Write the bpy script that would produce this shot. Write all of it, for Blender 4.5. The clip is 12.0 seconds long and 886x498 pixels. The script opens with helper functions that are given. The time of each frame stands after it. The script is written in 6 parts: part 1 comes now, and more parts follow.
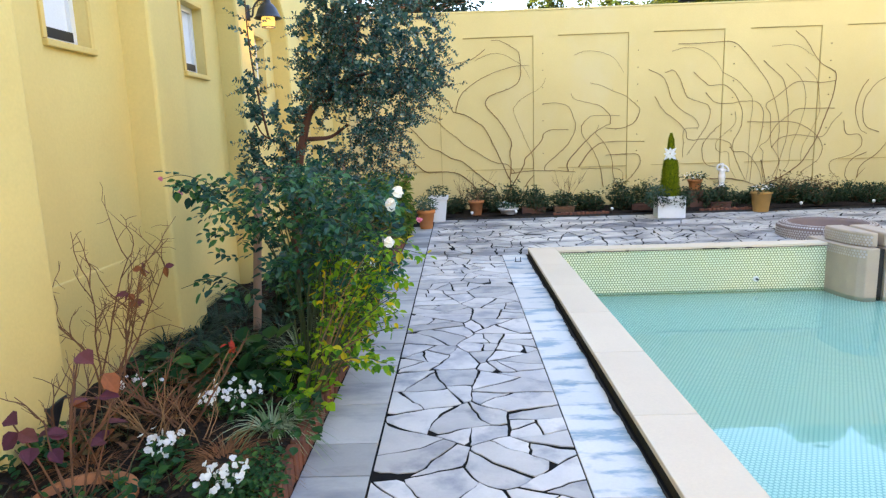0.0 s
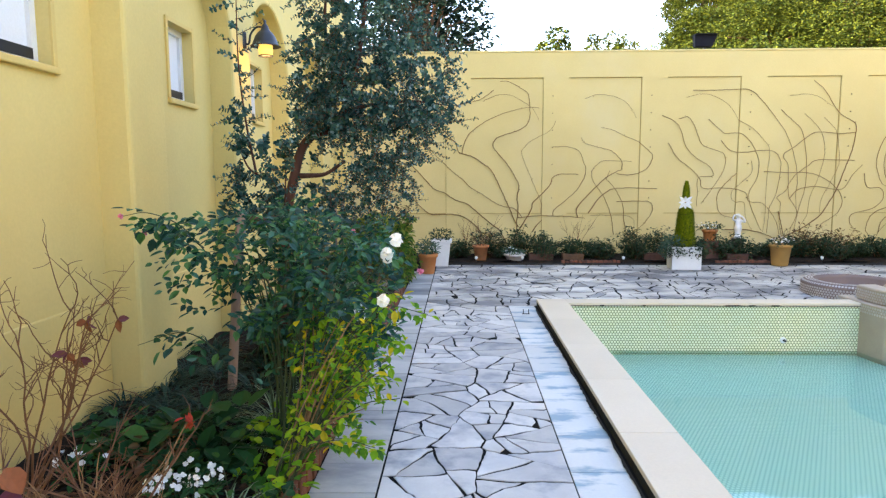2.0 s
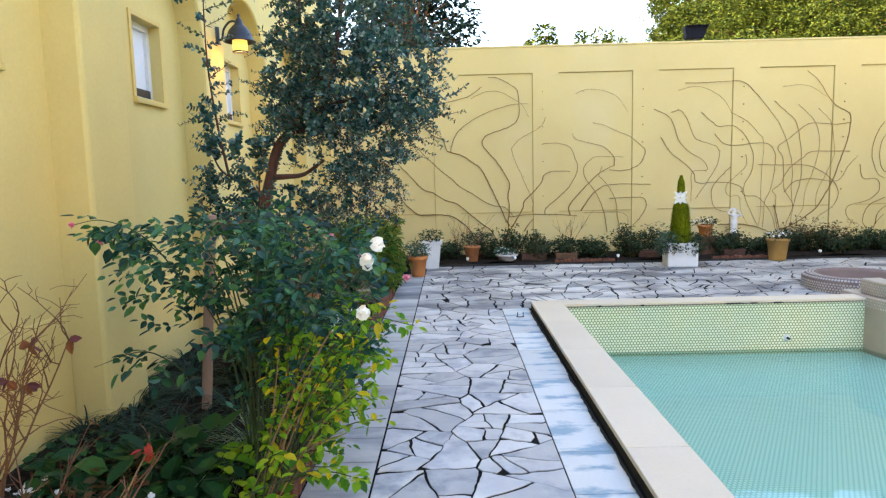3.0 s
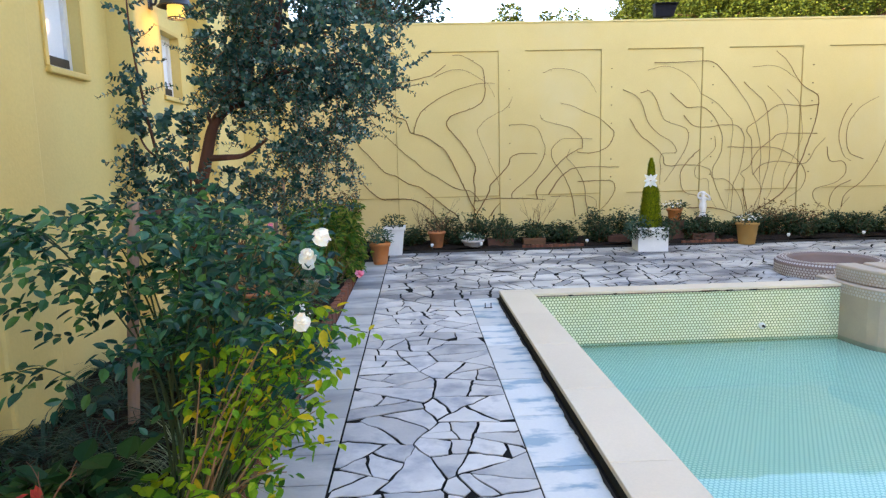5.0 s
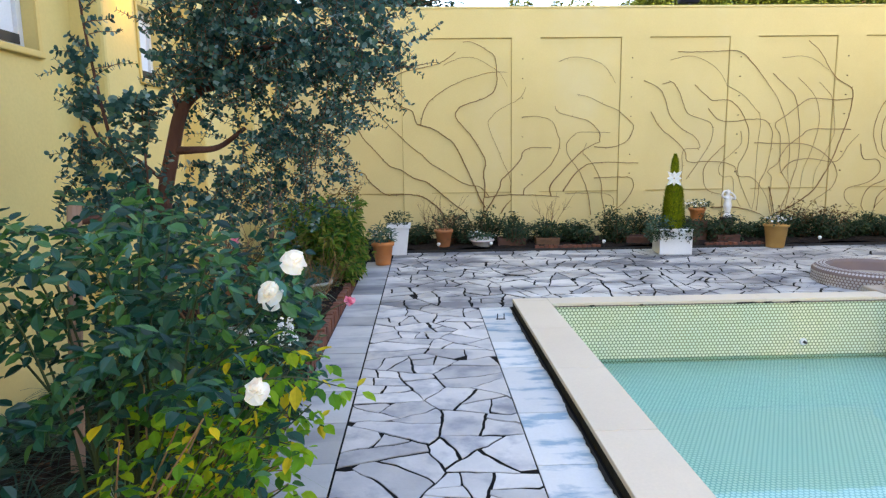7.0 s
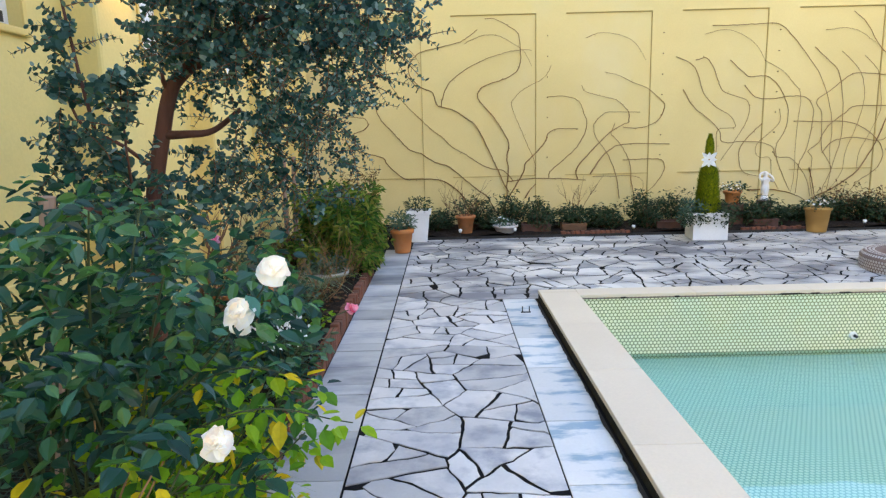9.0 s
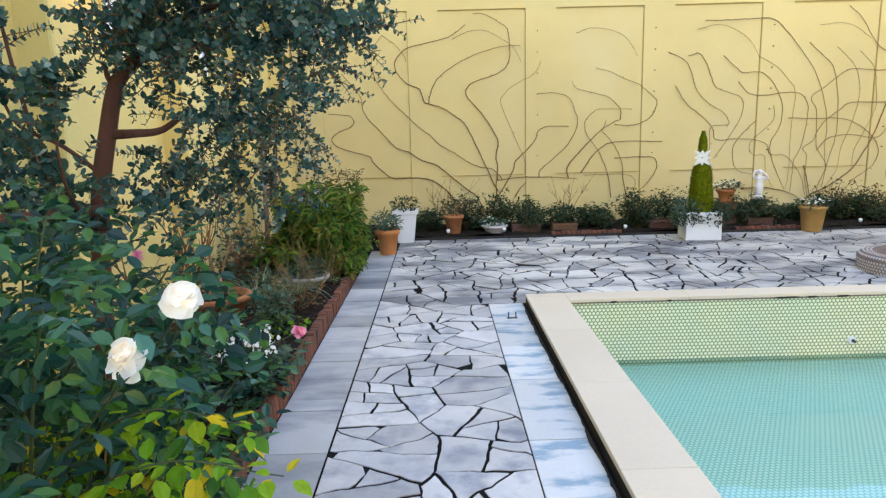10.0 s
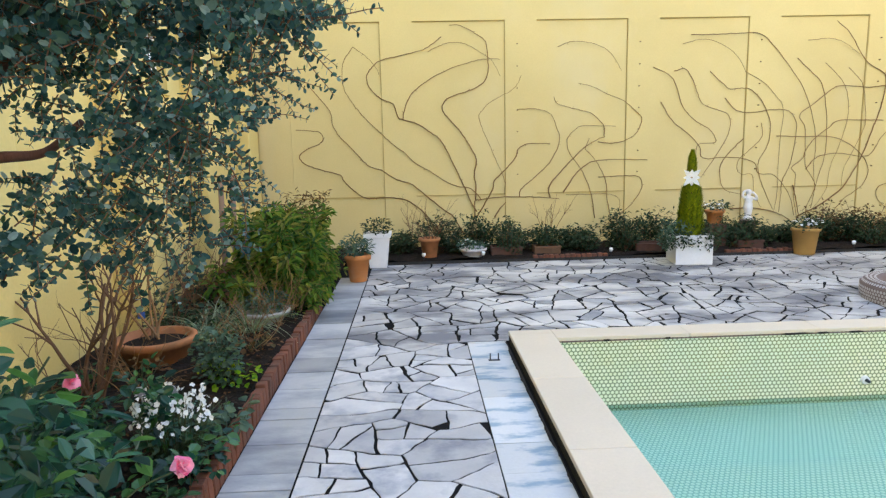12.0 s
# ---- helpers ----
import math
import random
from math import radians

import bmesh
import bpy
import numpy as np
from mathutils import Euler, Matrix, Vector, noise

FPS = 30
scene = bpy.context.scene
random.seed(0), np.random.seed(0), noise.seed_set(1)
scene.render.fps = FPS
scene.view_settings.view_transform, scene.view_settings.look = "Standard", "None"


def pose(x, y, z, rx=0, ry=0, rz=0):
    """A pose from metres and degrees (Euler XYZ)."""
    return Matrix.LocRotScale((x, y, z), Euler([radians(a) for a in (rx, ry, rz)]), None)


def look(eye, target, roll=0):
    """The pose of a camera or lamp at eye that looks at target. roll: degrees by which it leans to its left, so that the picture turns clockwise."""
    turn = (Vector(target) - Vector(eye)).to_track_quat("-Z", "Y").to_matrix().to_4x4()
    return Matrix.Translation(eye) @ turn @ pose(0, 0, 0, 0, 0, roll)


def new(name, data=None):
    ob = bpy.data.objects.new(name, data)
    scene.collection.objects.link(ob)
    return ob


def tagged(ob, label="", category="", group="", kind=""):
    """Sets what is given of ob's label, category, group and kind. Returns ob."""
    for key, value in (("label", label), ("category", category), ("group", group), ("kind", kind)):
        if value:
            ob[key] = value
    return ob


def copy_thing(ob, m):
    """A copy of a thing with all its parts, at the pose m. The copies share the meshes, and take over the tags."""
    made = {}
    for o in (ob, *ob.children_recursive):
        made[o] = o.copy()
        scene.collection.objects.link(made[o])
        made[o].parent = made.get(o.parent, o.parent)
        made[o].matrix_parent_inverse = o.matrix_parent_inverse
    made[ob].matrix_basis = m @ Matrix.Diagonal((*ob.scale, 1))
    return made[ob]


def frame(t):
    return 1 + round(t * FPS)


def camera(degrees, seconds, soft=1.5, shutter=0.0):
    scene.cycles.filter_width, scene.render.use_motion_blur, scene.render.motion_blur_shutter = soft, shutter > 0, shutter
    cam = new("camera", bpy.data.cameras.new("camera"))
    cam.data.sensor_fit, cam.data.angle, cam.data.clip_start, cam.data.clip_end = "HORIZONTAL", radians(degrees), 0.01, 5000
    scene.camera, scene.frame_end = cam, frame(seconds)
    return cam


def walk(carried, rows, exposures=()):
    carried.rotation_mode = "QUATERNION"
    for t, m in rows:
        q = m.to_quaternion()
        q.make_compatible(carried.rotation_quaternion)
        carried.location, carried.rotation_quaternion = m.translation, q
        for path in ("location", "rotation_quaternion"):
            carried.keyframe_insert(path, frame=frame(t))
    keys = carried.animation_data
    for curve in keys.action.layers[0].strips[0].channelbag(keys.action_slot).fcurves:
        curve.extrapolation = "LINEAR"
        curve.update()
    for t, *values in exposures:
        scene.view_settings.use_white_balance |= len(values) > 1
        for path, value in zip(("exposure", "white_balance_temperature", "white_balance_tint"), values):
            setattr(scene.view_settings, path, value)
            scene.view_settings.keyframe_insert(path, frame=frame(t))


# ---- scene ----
cam = camera(69.1, 12.0, soft=1.3)
PATH = [
    (0, (0.124, 0.164, 1.464), (0.073, 2.132, 1.113), -1.9),
    (0.5, (0.133, 0.277, 1.449), (0.08, 2.249, 1.115), -2.9),
    (1, (0.159, 0.44, 1.457), (0.111, 2.412, 1.132), -2.1),
    (1.5, (0.166, 0.5, 1.473), (0.107, 2.474, 1.156), -1.9),
    (2, (0.094, 0.702, 1.459), (0.041, 2.689, 1.232), -0.2),
    (2.5, (0.082, 0.81, 1.429), (0.041, 2.798, 1.214), -0.3),
    (3, (0.109, 0.987, 1.44), (0.082, 2.975, 1.215), -1.4),
    (5, (0.133, 1.412, 1.425), (0.212, 3.391, 1.147), -1.4),
    (5.5, (0.167, 1.569, 1.437), (0.252, 3.547, 1.154), -2.0),
    (6, (0.168, 1.654, 1.444), (0.243, 3.633, 1.16), -0.4),
    (6.5, (0.122, 1.863, 1.44), (0.197, 3.841, 1.152), -0.8),
    (8.5, (0.181, 2.265, 1.443), (0.178, 4.235, 1.096), -0.5),
    (9, (0.16, 2.362, 1.434), (0.149, 4.331, 1.084), -1.4),
    (9.5, (0.186, 2.448, 1.431), (0.181, 4.416, 1.073), -1.7),
    (10, (0.25, 2.59, 1.437), (0.257, 4.557, 1.079), -1.5),
    (10.5, (0.261, 2.69, 1.431), (0.266, 4.658, 1.074), -1.5),
    (11, (0.224, 2.882, 1.435), (0.301, 4.855, 1.113), -1.9),
    (11.5, (0.234, 2.987, 1.428), (0.316, 4.96, 1.108), -1.6),
    (12, (0.286, 3.16, 1.463), (0.364, 5.134, 1.149), -1.3),
]
walk(cam, [(t, look(eye, target, roll)) for t, eye, target, roll in PATH], exposures=[(0, 3.25, 6950, 20), (3, 3.13, 6950, 20), (5.5, 3.06, 6880, 21), (9, 3.15, 7150, 20), (12, 3.20, 7450, 19)])

# ---- world and sun ----
SUN_DIR = Vector((0.80, 0.60, -0.37)).normalized()
world = bpy.data.worlds.new("sky")
scene.world = world
world.use_nodes = True
_n, _l = world.node_tree.nodes, world.node_tree.links
_sky = _n.new("ShaderNodeTexSky")
_sky.sky_type, _sky.sun_disc = "NISHITA", False
_sky.sun_elevation = math.asin(-SUN_DIR.z)
_sky.sun_rotation = math.atan2(-SUN_DIR.x, -SUN_DIR.y)
_sky.air_density, _sky.dust_density, _sky.ozone_density = 1.0, 0.4, 1.0
_l.new(_sky.outputs[0], _n["Background"].inputs[0])
_n["Background"].inputs[1].default_value = 0.15
_sun = new("sun", bpy.data.lights.new("sun", "SUN"))
_sun.data.energy, _sun.data.angle, _sun.data.color = 2.5, radians(0.5), (1.0, 0.93, 0.80)
_sun.matrix_world = look((0, 0, 30), Vector((0, 0, 30)) + SUN_DIR)


# ---- materials ----
def node_mat(name):
    m = bpy.data.materials.new(name)
    m.use_nodes = True
    return m, m.node_tree.nodes, m.node_tree.links, m.node_tree.nodes["Principled BSDF"]


def noise_fac(n, l, scale, detail=4.0, rough=0.55, lo=0.35, hi=0.65, stretch=None, own=False):
    tc = n.new("ShaderNodeNewGeometry")
    tex = n.new("ShaderNodeTexNoise")
    where = tc.outputs["Position"]
    if own:
        # every piece is cut from another part of the rock
        oi, sc, add = n.new("ShaderNodeObjectInfo"), n.new("ShaderNodeVectorMath"), n.new("ShaderNodeVectorMath")
        sc.operation, add.operation = "SCALE", "ADD"
        sc.inputs[0].default_value = (61.0, 37.0, 23.0)
        l.new(oi.outputs["Random"], sc.inputs["Scale"])
        l.new(where, add.inputs[0])
        l.new(sc.outputs[0], add.inputs[1])
        where = add.outputs[0]
    tex.inputs["Scale"].default_value, tex.inputs["Detail"].default_value = scale, detail
    tex.inputs["Roughness"].default_value = rough
    if stretch:
        mp = n.new("ShaderNodeMapping")
        mp.inputs["Scale"].default_value = stretch
        l.new(where, mp.inputs[0])
        l.new(mp.outputs[0], tex.inputs["Vector"])
    else:
        l.new(where, tex.inputs["Vector"])
    mr = n.new("ShaderNodeMapRange")
    mr.inputs[1].default_value, mr.inputs[2].default_value = lo, hi
    l.new(tex.outputs["Fac"], mr.inputs[0])
    return mr.outputs[0]


def mix(n, l, fac, a, b, mode="MIX"):
    m = n.new("ShaderNodeMix")
    m.data_type, m.blend_type = "RGBA", mode
    for sock, v in ((m.inputs[0], fac), (m.inputs[6], a), (m.inputs[7], b)):
        if isinstance(v, (int, float)):
            sock.default_value = v
        elif isinstance(v, tuple):
            sock.default_value = (*v, 1)
        else:
            l.new(v, sock)
    return m.outputs[2]


def scaled(n, l, v, k):
    m = n.new("ShaderNodeMath")
    m.operation = "MULTIPLY"
    l.new(v, m.inputs[0])
    m.inputs[1].default_value = k
    return m.outputs[0]


def bump(n, l, bsdf, height, strength, dist):
    b = n.new("ShaderNodeBump")
    b.inputs["Strength"].default_value, b.inputs["Distance"].default_value = strength, dist
    l.new(height, b.inputs["Height"])
    l.new(b.outputs[0], bsdf.inputs["Normal"])


def surface(name, c1, c2, big=1.5, small=40.0, rough=0.8, relief=0.3, depth=0.002, metal=0.0, stain=None, stain_amt=0.5, stain_scale=0.8, per=0.0, stretch=None, stain_lo=0.5, stain_hi=0.72, stain_stretch=None, cloud=None, own=False):
    """Two-scale mottled surface: broad patches from c1 to c2, fine grain, a stain colour in patches, a random tone per object."""
    m, n, l, b = node_mat(name)
    col = mix(n, l, noise_fac(n, l, big, 5, 0.6, 0.3, 0.7, stretch, own), c1, c2)
    grain = noise_fac(n, l, small, 3, 0.6, 0.2, 0.8, stretch)
    col = mix(n, l, scaled(n, l, grain, 0.22), col, tuple(0.55 * a for a in c1))
    if stain:
        s = noise_fac(n, l, stain_scale, 6, 0.6, stain_lo, stain_hi, stain_stretch, own)
        col = mix(n, l, scaled(n, l, s, stain_amt), col, stain)
    if cloud:
        s = noise_fac(n, l, 0.75, 5, 0.6, 0.50, 0.66)
        col = mix(n, l, scaled(n, l, s, 0.6), col, cloud)
    if per:
        oi = n.new("ShaderNodeObjectInfo")
        mr = n.new("ShaderNodeMapRange")
        mr.inputs[3].default_value, mr.inputs[4].default_value = 1 - per, 1 + per * 0.6
        l.new(oi.outputs["Random"], mr.inputs[0])
        hsv = n.new("ShaderNodeHueSaturation")
        l.new(mr.outputs[0], hsv.inputs["Value"])
        l.new(col, hsv.inputs["Color"])
        col = hsv.outputs[0]
    l.new(col, b.inputs["Base Color"])
    b.inputs["Roughness"].default_value, b.inputs["Metallic"].default_value = rough, metal
    bump(n, l, b, grain, relief, depth)
    return m


def leafy(name, colours, rough=0.45, through_amt=0.35, spread=None):
    """Leaf material: one of a ramp of colours for every leaf, some light let through."""
    m, n, l, b = node_mat(name)
    g = n.new("ShaderNodeNewGeometry")
    ramp = n.new("ShaderNodeValToRGB")
    el = ramp.color_ramp.elements
    while len(el) < len(colours):
        el.new(0.5)
    for i, c in enumerate(colours):
        el[i].position = spread[i] if spread else i / max(1, len(colours) - 1)
        el[i].color = (*c, 1)
    l.new(g.outputs["Random Per Island"], ramp.inputs[0])
    vein = noise_fac(n, l, 60, 3, 0.5, 0.3, 0.7)
    col = mix(n, l, scaled(n, l, vein, 0.22), ramp.outputs[0], (0.02, 0.03, 0.012))
    l.new(col, b.inputs["Base Color"])
    b.inputs["Roughness"].default_value, b.inputs["Specular IOR Level"].default_value = rough, 0.13
    t = n.new("ShaderNodeBsdfTranslucent")
    bright = n.new("ShaderNodeHueSaturation")
    bright.inputs["Value"].default_value = 1.5
    l.new(col, bright.inputs["Color"])
    l.new(bright.outputs[0], t.inputs[0])
    mx = n.new("ShaderNodeMixShader")
    mx.inputs[0].default_value = through_amt
    l.new(b.outputs[0], mx.inputs[1])
    l.new(t.outputs[0], mx.inputs[2])
    l.new(mx.outputs[0], n["Material Output"].inputs[0])
    return m


STUCCO = surface("yellow_stucco", (0.735, 0.565, 0.205), (0.675, 0.51, 0.178), 0.8, 55, 0.85, 0.30, 0.003, stain=(0.56, 0.41, 0.15), stain_amt=0.45, stain_scale=0.7, stain_stretch=(1, 1, 0.5))
STUCCO_PALE = surface("weathered_yellow_stucco", (0.69, 0.535, 0.235), (0.625, 0.475, 0.20), 0.7, 55, 0.85, 0.32, 0.003, stain=(0.62, 0.515, 0.30), stain_amt=0.6, stain_scale=0.6, stain_stretch=(1, 1, 0.6))
STUCCO_TRIM = surface("ochre_trim", (0.72, 0.52, 0.17), (0.66, 0.47, 0.15), 2, 60, 0.8, 0.25, 0.002)
# darker ochre for the panel ledges and the painted shade of the recesses
LINE = surface("ochre_ledge_and_shade", (0.47, 0.33, 0.11), (0.39, 0.27, 0.09), 3, 50, 0.9, 0.2, 0.001)
STONE = surface("grey_flagstone", (0.62, 0.59, 0.56), (0.44, 0.43, 0.43), 3.2, 70, 0.6, 0.3, 0.003, stain=(0.18, 0.195, 0.235), stain_amt=0.85, stain_scale=4.0, per=0.24, stain_lo=0.50, stain_hi=0.70, cloud=(0.30, 0.30, 0.325), own=True)
STONE_TERRACE = surface("terrace_flagstone", (0.72, 0.68, 0.63), (0.54, 0.52, 0.50), 2.4, 70, 0.55, 0.35, 0.003, stain=(0.11, 0.112, 0.135), stain_amt=0.9, stain_scale=1.5, per=0.18, stain_lo=0.45, stain_hi=0.60, stain_stretch=(0.6, 1.3, 1), cloud=(0.16, 0.16, 0.185), own=False)
STONE_DARK = surface("slate_flagstone", (0.42, 0.415, 0.41), (0.28, 0.285, 0.30), 4.0, 70, 0.6, 0.35, 0.003, stain=(0.15, 0.16, 0.19), stain_amt=0.8, stain_scale=4.5, per=0.25, stain_lo=0.45, stain_hi=0.65)
MORTAR = surface("black_joint", (0.009, 0.009, 0.010), (0.016, 0.015, 0.014), 6, 90, 0.95, 0.5, 0.003)
SLAB = surface("worn_concrete_slab", (0.66, 0.645, 0.61), (0.54, 0.55, 0.55), 1.6, 60, 0.6, 0.25, 0.002, stain=(0.17, 0.28, 0.36), stain_amt=0.85, stain_scale=4.2, per=0.14, stain_lo=0.50, stain_hi=0.60, stain_stretch=(0.6, 1.5, 1))
SLAB_GREY = surface("grey_concrete_slab", (0.475, 0.465, 0.445), (0.36, 0.36, 0.355), 1.4, 60, 0.7, 0.25, 0.002, stain=(0.15, 0.16, 0.19), stain_amt=0.75, stain_scale=2.0, per=0.30, stain_lo=0.46, stain_hi=0.68, stain_stretch=(0.8, 1.8, 1))
COPING = surface("cream_coping", (0.69, 0.575, 0.43), (0.63, 0.52, 0.385), 1.1, 80, 0.55, 0.12, 0.001, per=0.03)
MORTAR.node_tree.nodes["Principled BSDF"].inputs["Specular IOR Level"].default_value = 0.05
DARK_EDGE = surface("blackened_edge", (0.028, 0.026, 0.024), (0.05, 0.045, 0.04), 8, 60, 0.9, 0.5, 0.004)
DARK_EDGE.node_tree.nodes["Principled BSDF"].inputs["Specular IOR Level"].default_value = 0.1
GROUT = surface("olive_grout", (0.27, 0.30, 0.14), (0.22, 0.28, 0.17), 2, 80, 0.9, 0.3, 0.001)
GROUT_BLUE = surface("teal_grout", (0.43, 0.68, 0.59), (0.39, 0.64, 0.56), 2, 80, 0.9, 0.3, 0.001)
FOUNTAIN_GROUT = surface("brown_grout", (0.22, 0.15, 0.13), (0.17, 0.12, 0.11), 3, 80, 0.9, 0.3, 0.001)
SOIL = surface("dark_soil", (0.026, 0.018, 0.014), (0.014, 0.011, 0.009), 6, 60, 0.95, 1.0, 0.012, stain=(0.055, 0.034, 0.022), stain_amt=0.5, stain_scale=12)
SOIL.node_tree.nodes["Principled BSDF"].inputs["Specular IOR Level"].default_value = 0.1
BRICK = surface("red_brick", (0.19, 0.058, 0.028), (0.11, 0.038, 0.020), 9, 90, 0.9, 0.6, 0.003, stain=(0.07, 0.05, 0.04), stain_amt=0.7, stain_scale=5, per=0.28)
TERRACOTTA = surface("terracotta", (0.64, 0.235, 0.07), (0.54, 0.185, 0.052), 5, 70, 0.75, 0.25, 0.001, stain=(0.50, 0.36, 0.25), stain_amt=0.3, stain_scale=6, per=0.1)
CLAY_DARK = surface("mossy_dark_clay", (0.46, 0.165, 0.058), (0.33, 0.12, 0.045), 6, 70, 0.8, 0.4, 0.002, stain=(0.09, 0.07, 0.035), stain_amt=0.6, stain_scale=7)
TROUGH_CLAY = surface("dark_brown_clay", (0.13, 0.052, 0.032), (0.075, 0.034, 0.024), 6, 70, 0.85, 0.4, 0.002, stain=(0.03, 0.025, 0.018), stain_amt=0.6, stain_scale=7)
OCHRE_POT = surface("ochre_clay", (0.48, 0.27, 0.075), (0.40, 0.215, 0.06), 5, 70, 0.7, 0.25, 0.001)
WHITE_POT = surface("white_painted_pot", (0.80, 0.80, 0.80), (0.72, 0.72, 0.73), 3, 80, 0.5, 0.15, 0.001, stain=(0.52, 0.52, 0.52), stain_amt=0.3, stain_scale=5)
PLASTER = surface("weathered_white_plaster", (0.64, 0.59, 0.57), (0.50, 0.45, 0.44), 12, 90, 0.7, 0.3, 0.002, stain=(0.42, 0.36, 0.33), stain_amt=0.5, stain_scale=14)
STATUE_STONE = surface("white_cast_stone", (0.80, 0.77, 0.75), (0.70, 0.66, 0.64), 12, 90, 0.7, 0.3, 0.002, stain=(0.46, 0.38, 0.35), stain_amt=0.5, stain_scale=14)
BARK = surface("red_brown_bark", (0.13, 0.046, 0.028), (0.065, 0.028, 0.019), 8, 50, 0.85, 0.8, 0.006, stretch=(1, 1, 0.25))
WOOD = surface("weathered_stake_wood", (0.35, 0.225, 0.165), (0.26, 0.165, 0.12), 6, 60, 0.85, 0.6, 0.004, stretch=(1, 1, 0.15))
TWIG = surface("brown_twig", (0.16, 0.075, 0.035), (0.10, 0.05, 0.025), 12, 60, 0.85, 0.4, 0.002)
TWIG_RED = surface("russet_twig", (0.19, 0.080, 0.036), (0.11, 0.046, 0.022), 12, 60, 0.8, 0.4, 0.002)
TWIG_AMBER = surface("amber_twig", (0.23, 0.095, 0.030), (0.13, 0.055, 0.022), 12, 60, 0.8, 0.4, 0.002)
TWIG_PALE = surface("straw_twig", (0.30, 0.165, 0.07), (0.21, 0.11, 0.05), 12, 60, 0.8, 0.4, 0.002)
VINE = surface("wall_vine_stem", (0.25, 0.125, 0.042), (0.155, 0.078, 0.028), 8, 60, 0.9, 0.4, 0.002)
GREENSTEM = surface("green_stem", (0.045, 0.065, 0.018), (0.028, 0.042, 0.013), 12, 60, 0.6, 0.2, 0.001)
IRON = surface("black_iron", (0.012, 0.012, 0.016), (0.02, 0.02, 0.025), 10, 80, 0.42, 0.2, 0.001)
BLACK_PAINT = surface("matt_black_paint", (0.008, 0.008, 0.014), (0.012, 0.012, 0.018), 10, 80, 0.7, 0.2, 0.001)
BLACK_PAINT.node_tree.nodes["Principled BSDF"].inputs["Specular IOR Level"].default_value = 0.1
WHITE_FRAME = surface("white_window_frame", (0.80, 0.80, 0.80), (0.75, 0.75, 0.76), 3, 80, 0.4, 0.05, 0.001)
CARD = surface("plant_tag", (0.62, 0.62, 0.66), (0.5, 0.5, 0.55), 8, 80, 0.4, 0.05, 0.001)
BLUE = surface("blue_plastic", (0.03, 0.12, 0.45), (0.03, 0.10, 0.38), 8, 80, 0.4, 0.05, 0.001)
EARTH = surface("dark_woodland_floor", (0.03, 0.035, 0.014), (0.018, 0.024, 0.010), 0.08, 1.5, 0.95, 0.5, 0.05)

EUCA = leafy("eucalyptus_leaves", [(0.014, 0.050, 0.046), (0.034, 0.095, 0.088), (0.070, 0.155, 0.15), (0.060, 0.125, 0.060), (0.26, 0.38, 0.38)], 0.38, 0.34, (0.0, 0.34, 0.64, 0.84, 1.0))
ROSELEAF = leafy("rose_leaves", [(0.005, 0.032, 0.024), (0.010, 0.072, 0.052), (0.024, 0.110, 0.048), (0.07, 0.20, 0.040), (0.055, 0.20, 0.16)], 0.28, 0.42, (0.0, 0.32, 0.64, 0.88, 1.0))
ROSELEAF.node_tree.nodes["Principled BSDF"].inputs["Specular IOR Level"].default_value = 0.4
LIMELEAF = leafy("lime_leaves", [(0.032, 0.115, 0.020), (0.065, 0.20, 0.018), (0.145, 0.33, 0.018), (0.24, 0.41, 0.02), (0.34, 0.42, 0.02)], 0.42, 0.45, (0.0, 0.18, 0.38, 0.68, 1.0))
YELLOWLEAF = leafy("yellow_leaves", [(0.62, 0.46, 0.015), (0.70, 0.52, 0.02), (0.50, 0.42, 0.03)], 0.5, 0.4)
DARKLEAF = leafy("dark_shrub_leaves", [(0.018, 0.040, 0.022), (0.028, 0.058, 0.030), (0.045, 0.080, 0.036), (0.06, 0.07, 0.04)], 0.5, 0.2)
BUSHLEAF = leafy("bamboo_leaves", [(0.026, 0.080, 0.016), (0.065, 0.155, 0.024), (0.14, 0.25, 0.032), (0.26, 0.25, 0.05), (0.028, 0.07, 0.02)], 0.5, 0.4)
GROUNDLEAF = leafy("ground_cover_leaves", [(0.011, 0.050, 0.020), (0.020, 0.080, 0.026), (0.05, 0.13, 0.026)], 0.45, 0.3)
GREYLEAF = leafy("grey_green_leaves", [(0.06, 0.12, 0.09), (0.09, 0.16, 0.12), (0.05, 0.10, 0.06), (0.13, 0.19, 0.10)], 0.6, 0.2)
MONDO = leafy("mondo_grass_blades", [(0.010, 0.030, 0.022), (0.018, 0.048, 0.032), (0.045, 0.085, 0.055)], 0.45, 0.2)
SPIDER = leafy("variegated_blades", [(0.16, 0.24, 0.12), (0.42, 0.48, 0.33), (0.12, 0.20, 0.08), (0.28, 0.36, 0.22)], 0.5, 0.3)
SEDGE = leafy("bronze_sedge_blades", [(0.22, 0.085, 0.035), (0.30, 0.13, 0.055), (0.15, 0.06, 0.03), (0.36, 0.18, 0.08)], 0.6, 0.2)
DRYLEAF = leafy("russet_leaves", [(0.15, 0.045, 0.065), (0.10, 0.03, 0.06), (0.38, 0.13, 0.03), (0.13, 0.035, 0.08)], 0.5, 0.3)
RUSSET = leafy("reddish_fern_leaves", [(0.16, 0.07, 0.035), (0.10, 0.08, 0.035), (0.20, 0.09, 0.04)], 0.6, 0.3)
LITTER = leafy("dry_leaf_litter", [(0.055, 0.026, 0.014), (0.035, 0.018, 0.011), (0.02, 0.013, 0.010), (0.13, 0.06, 0.026)], 0.8, 0.1)
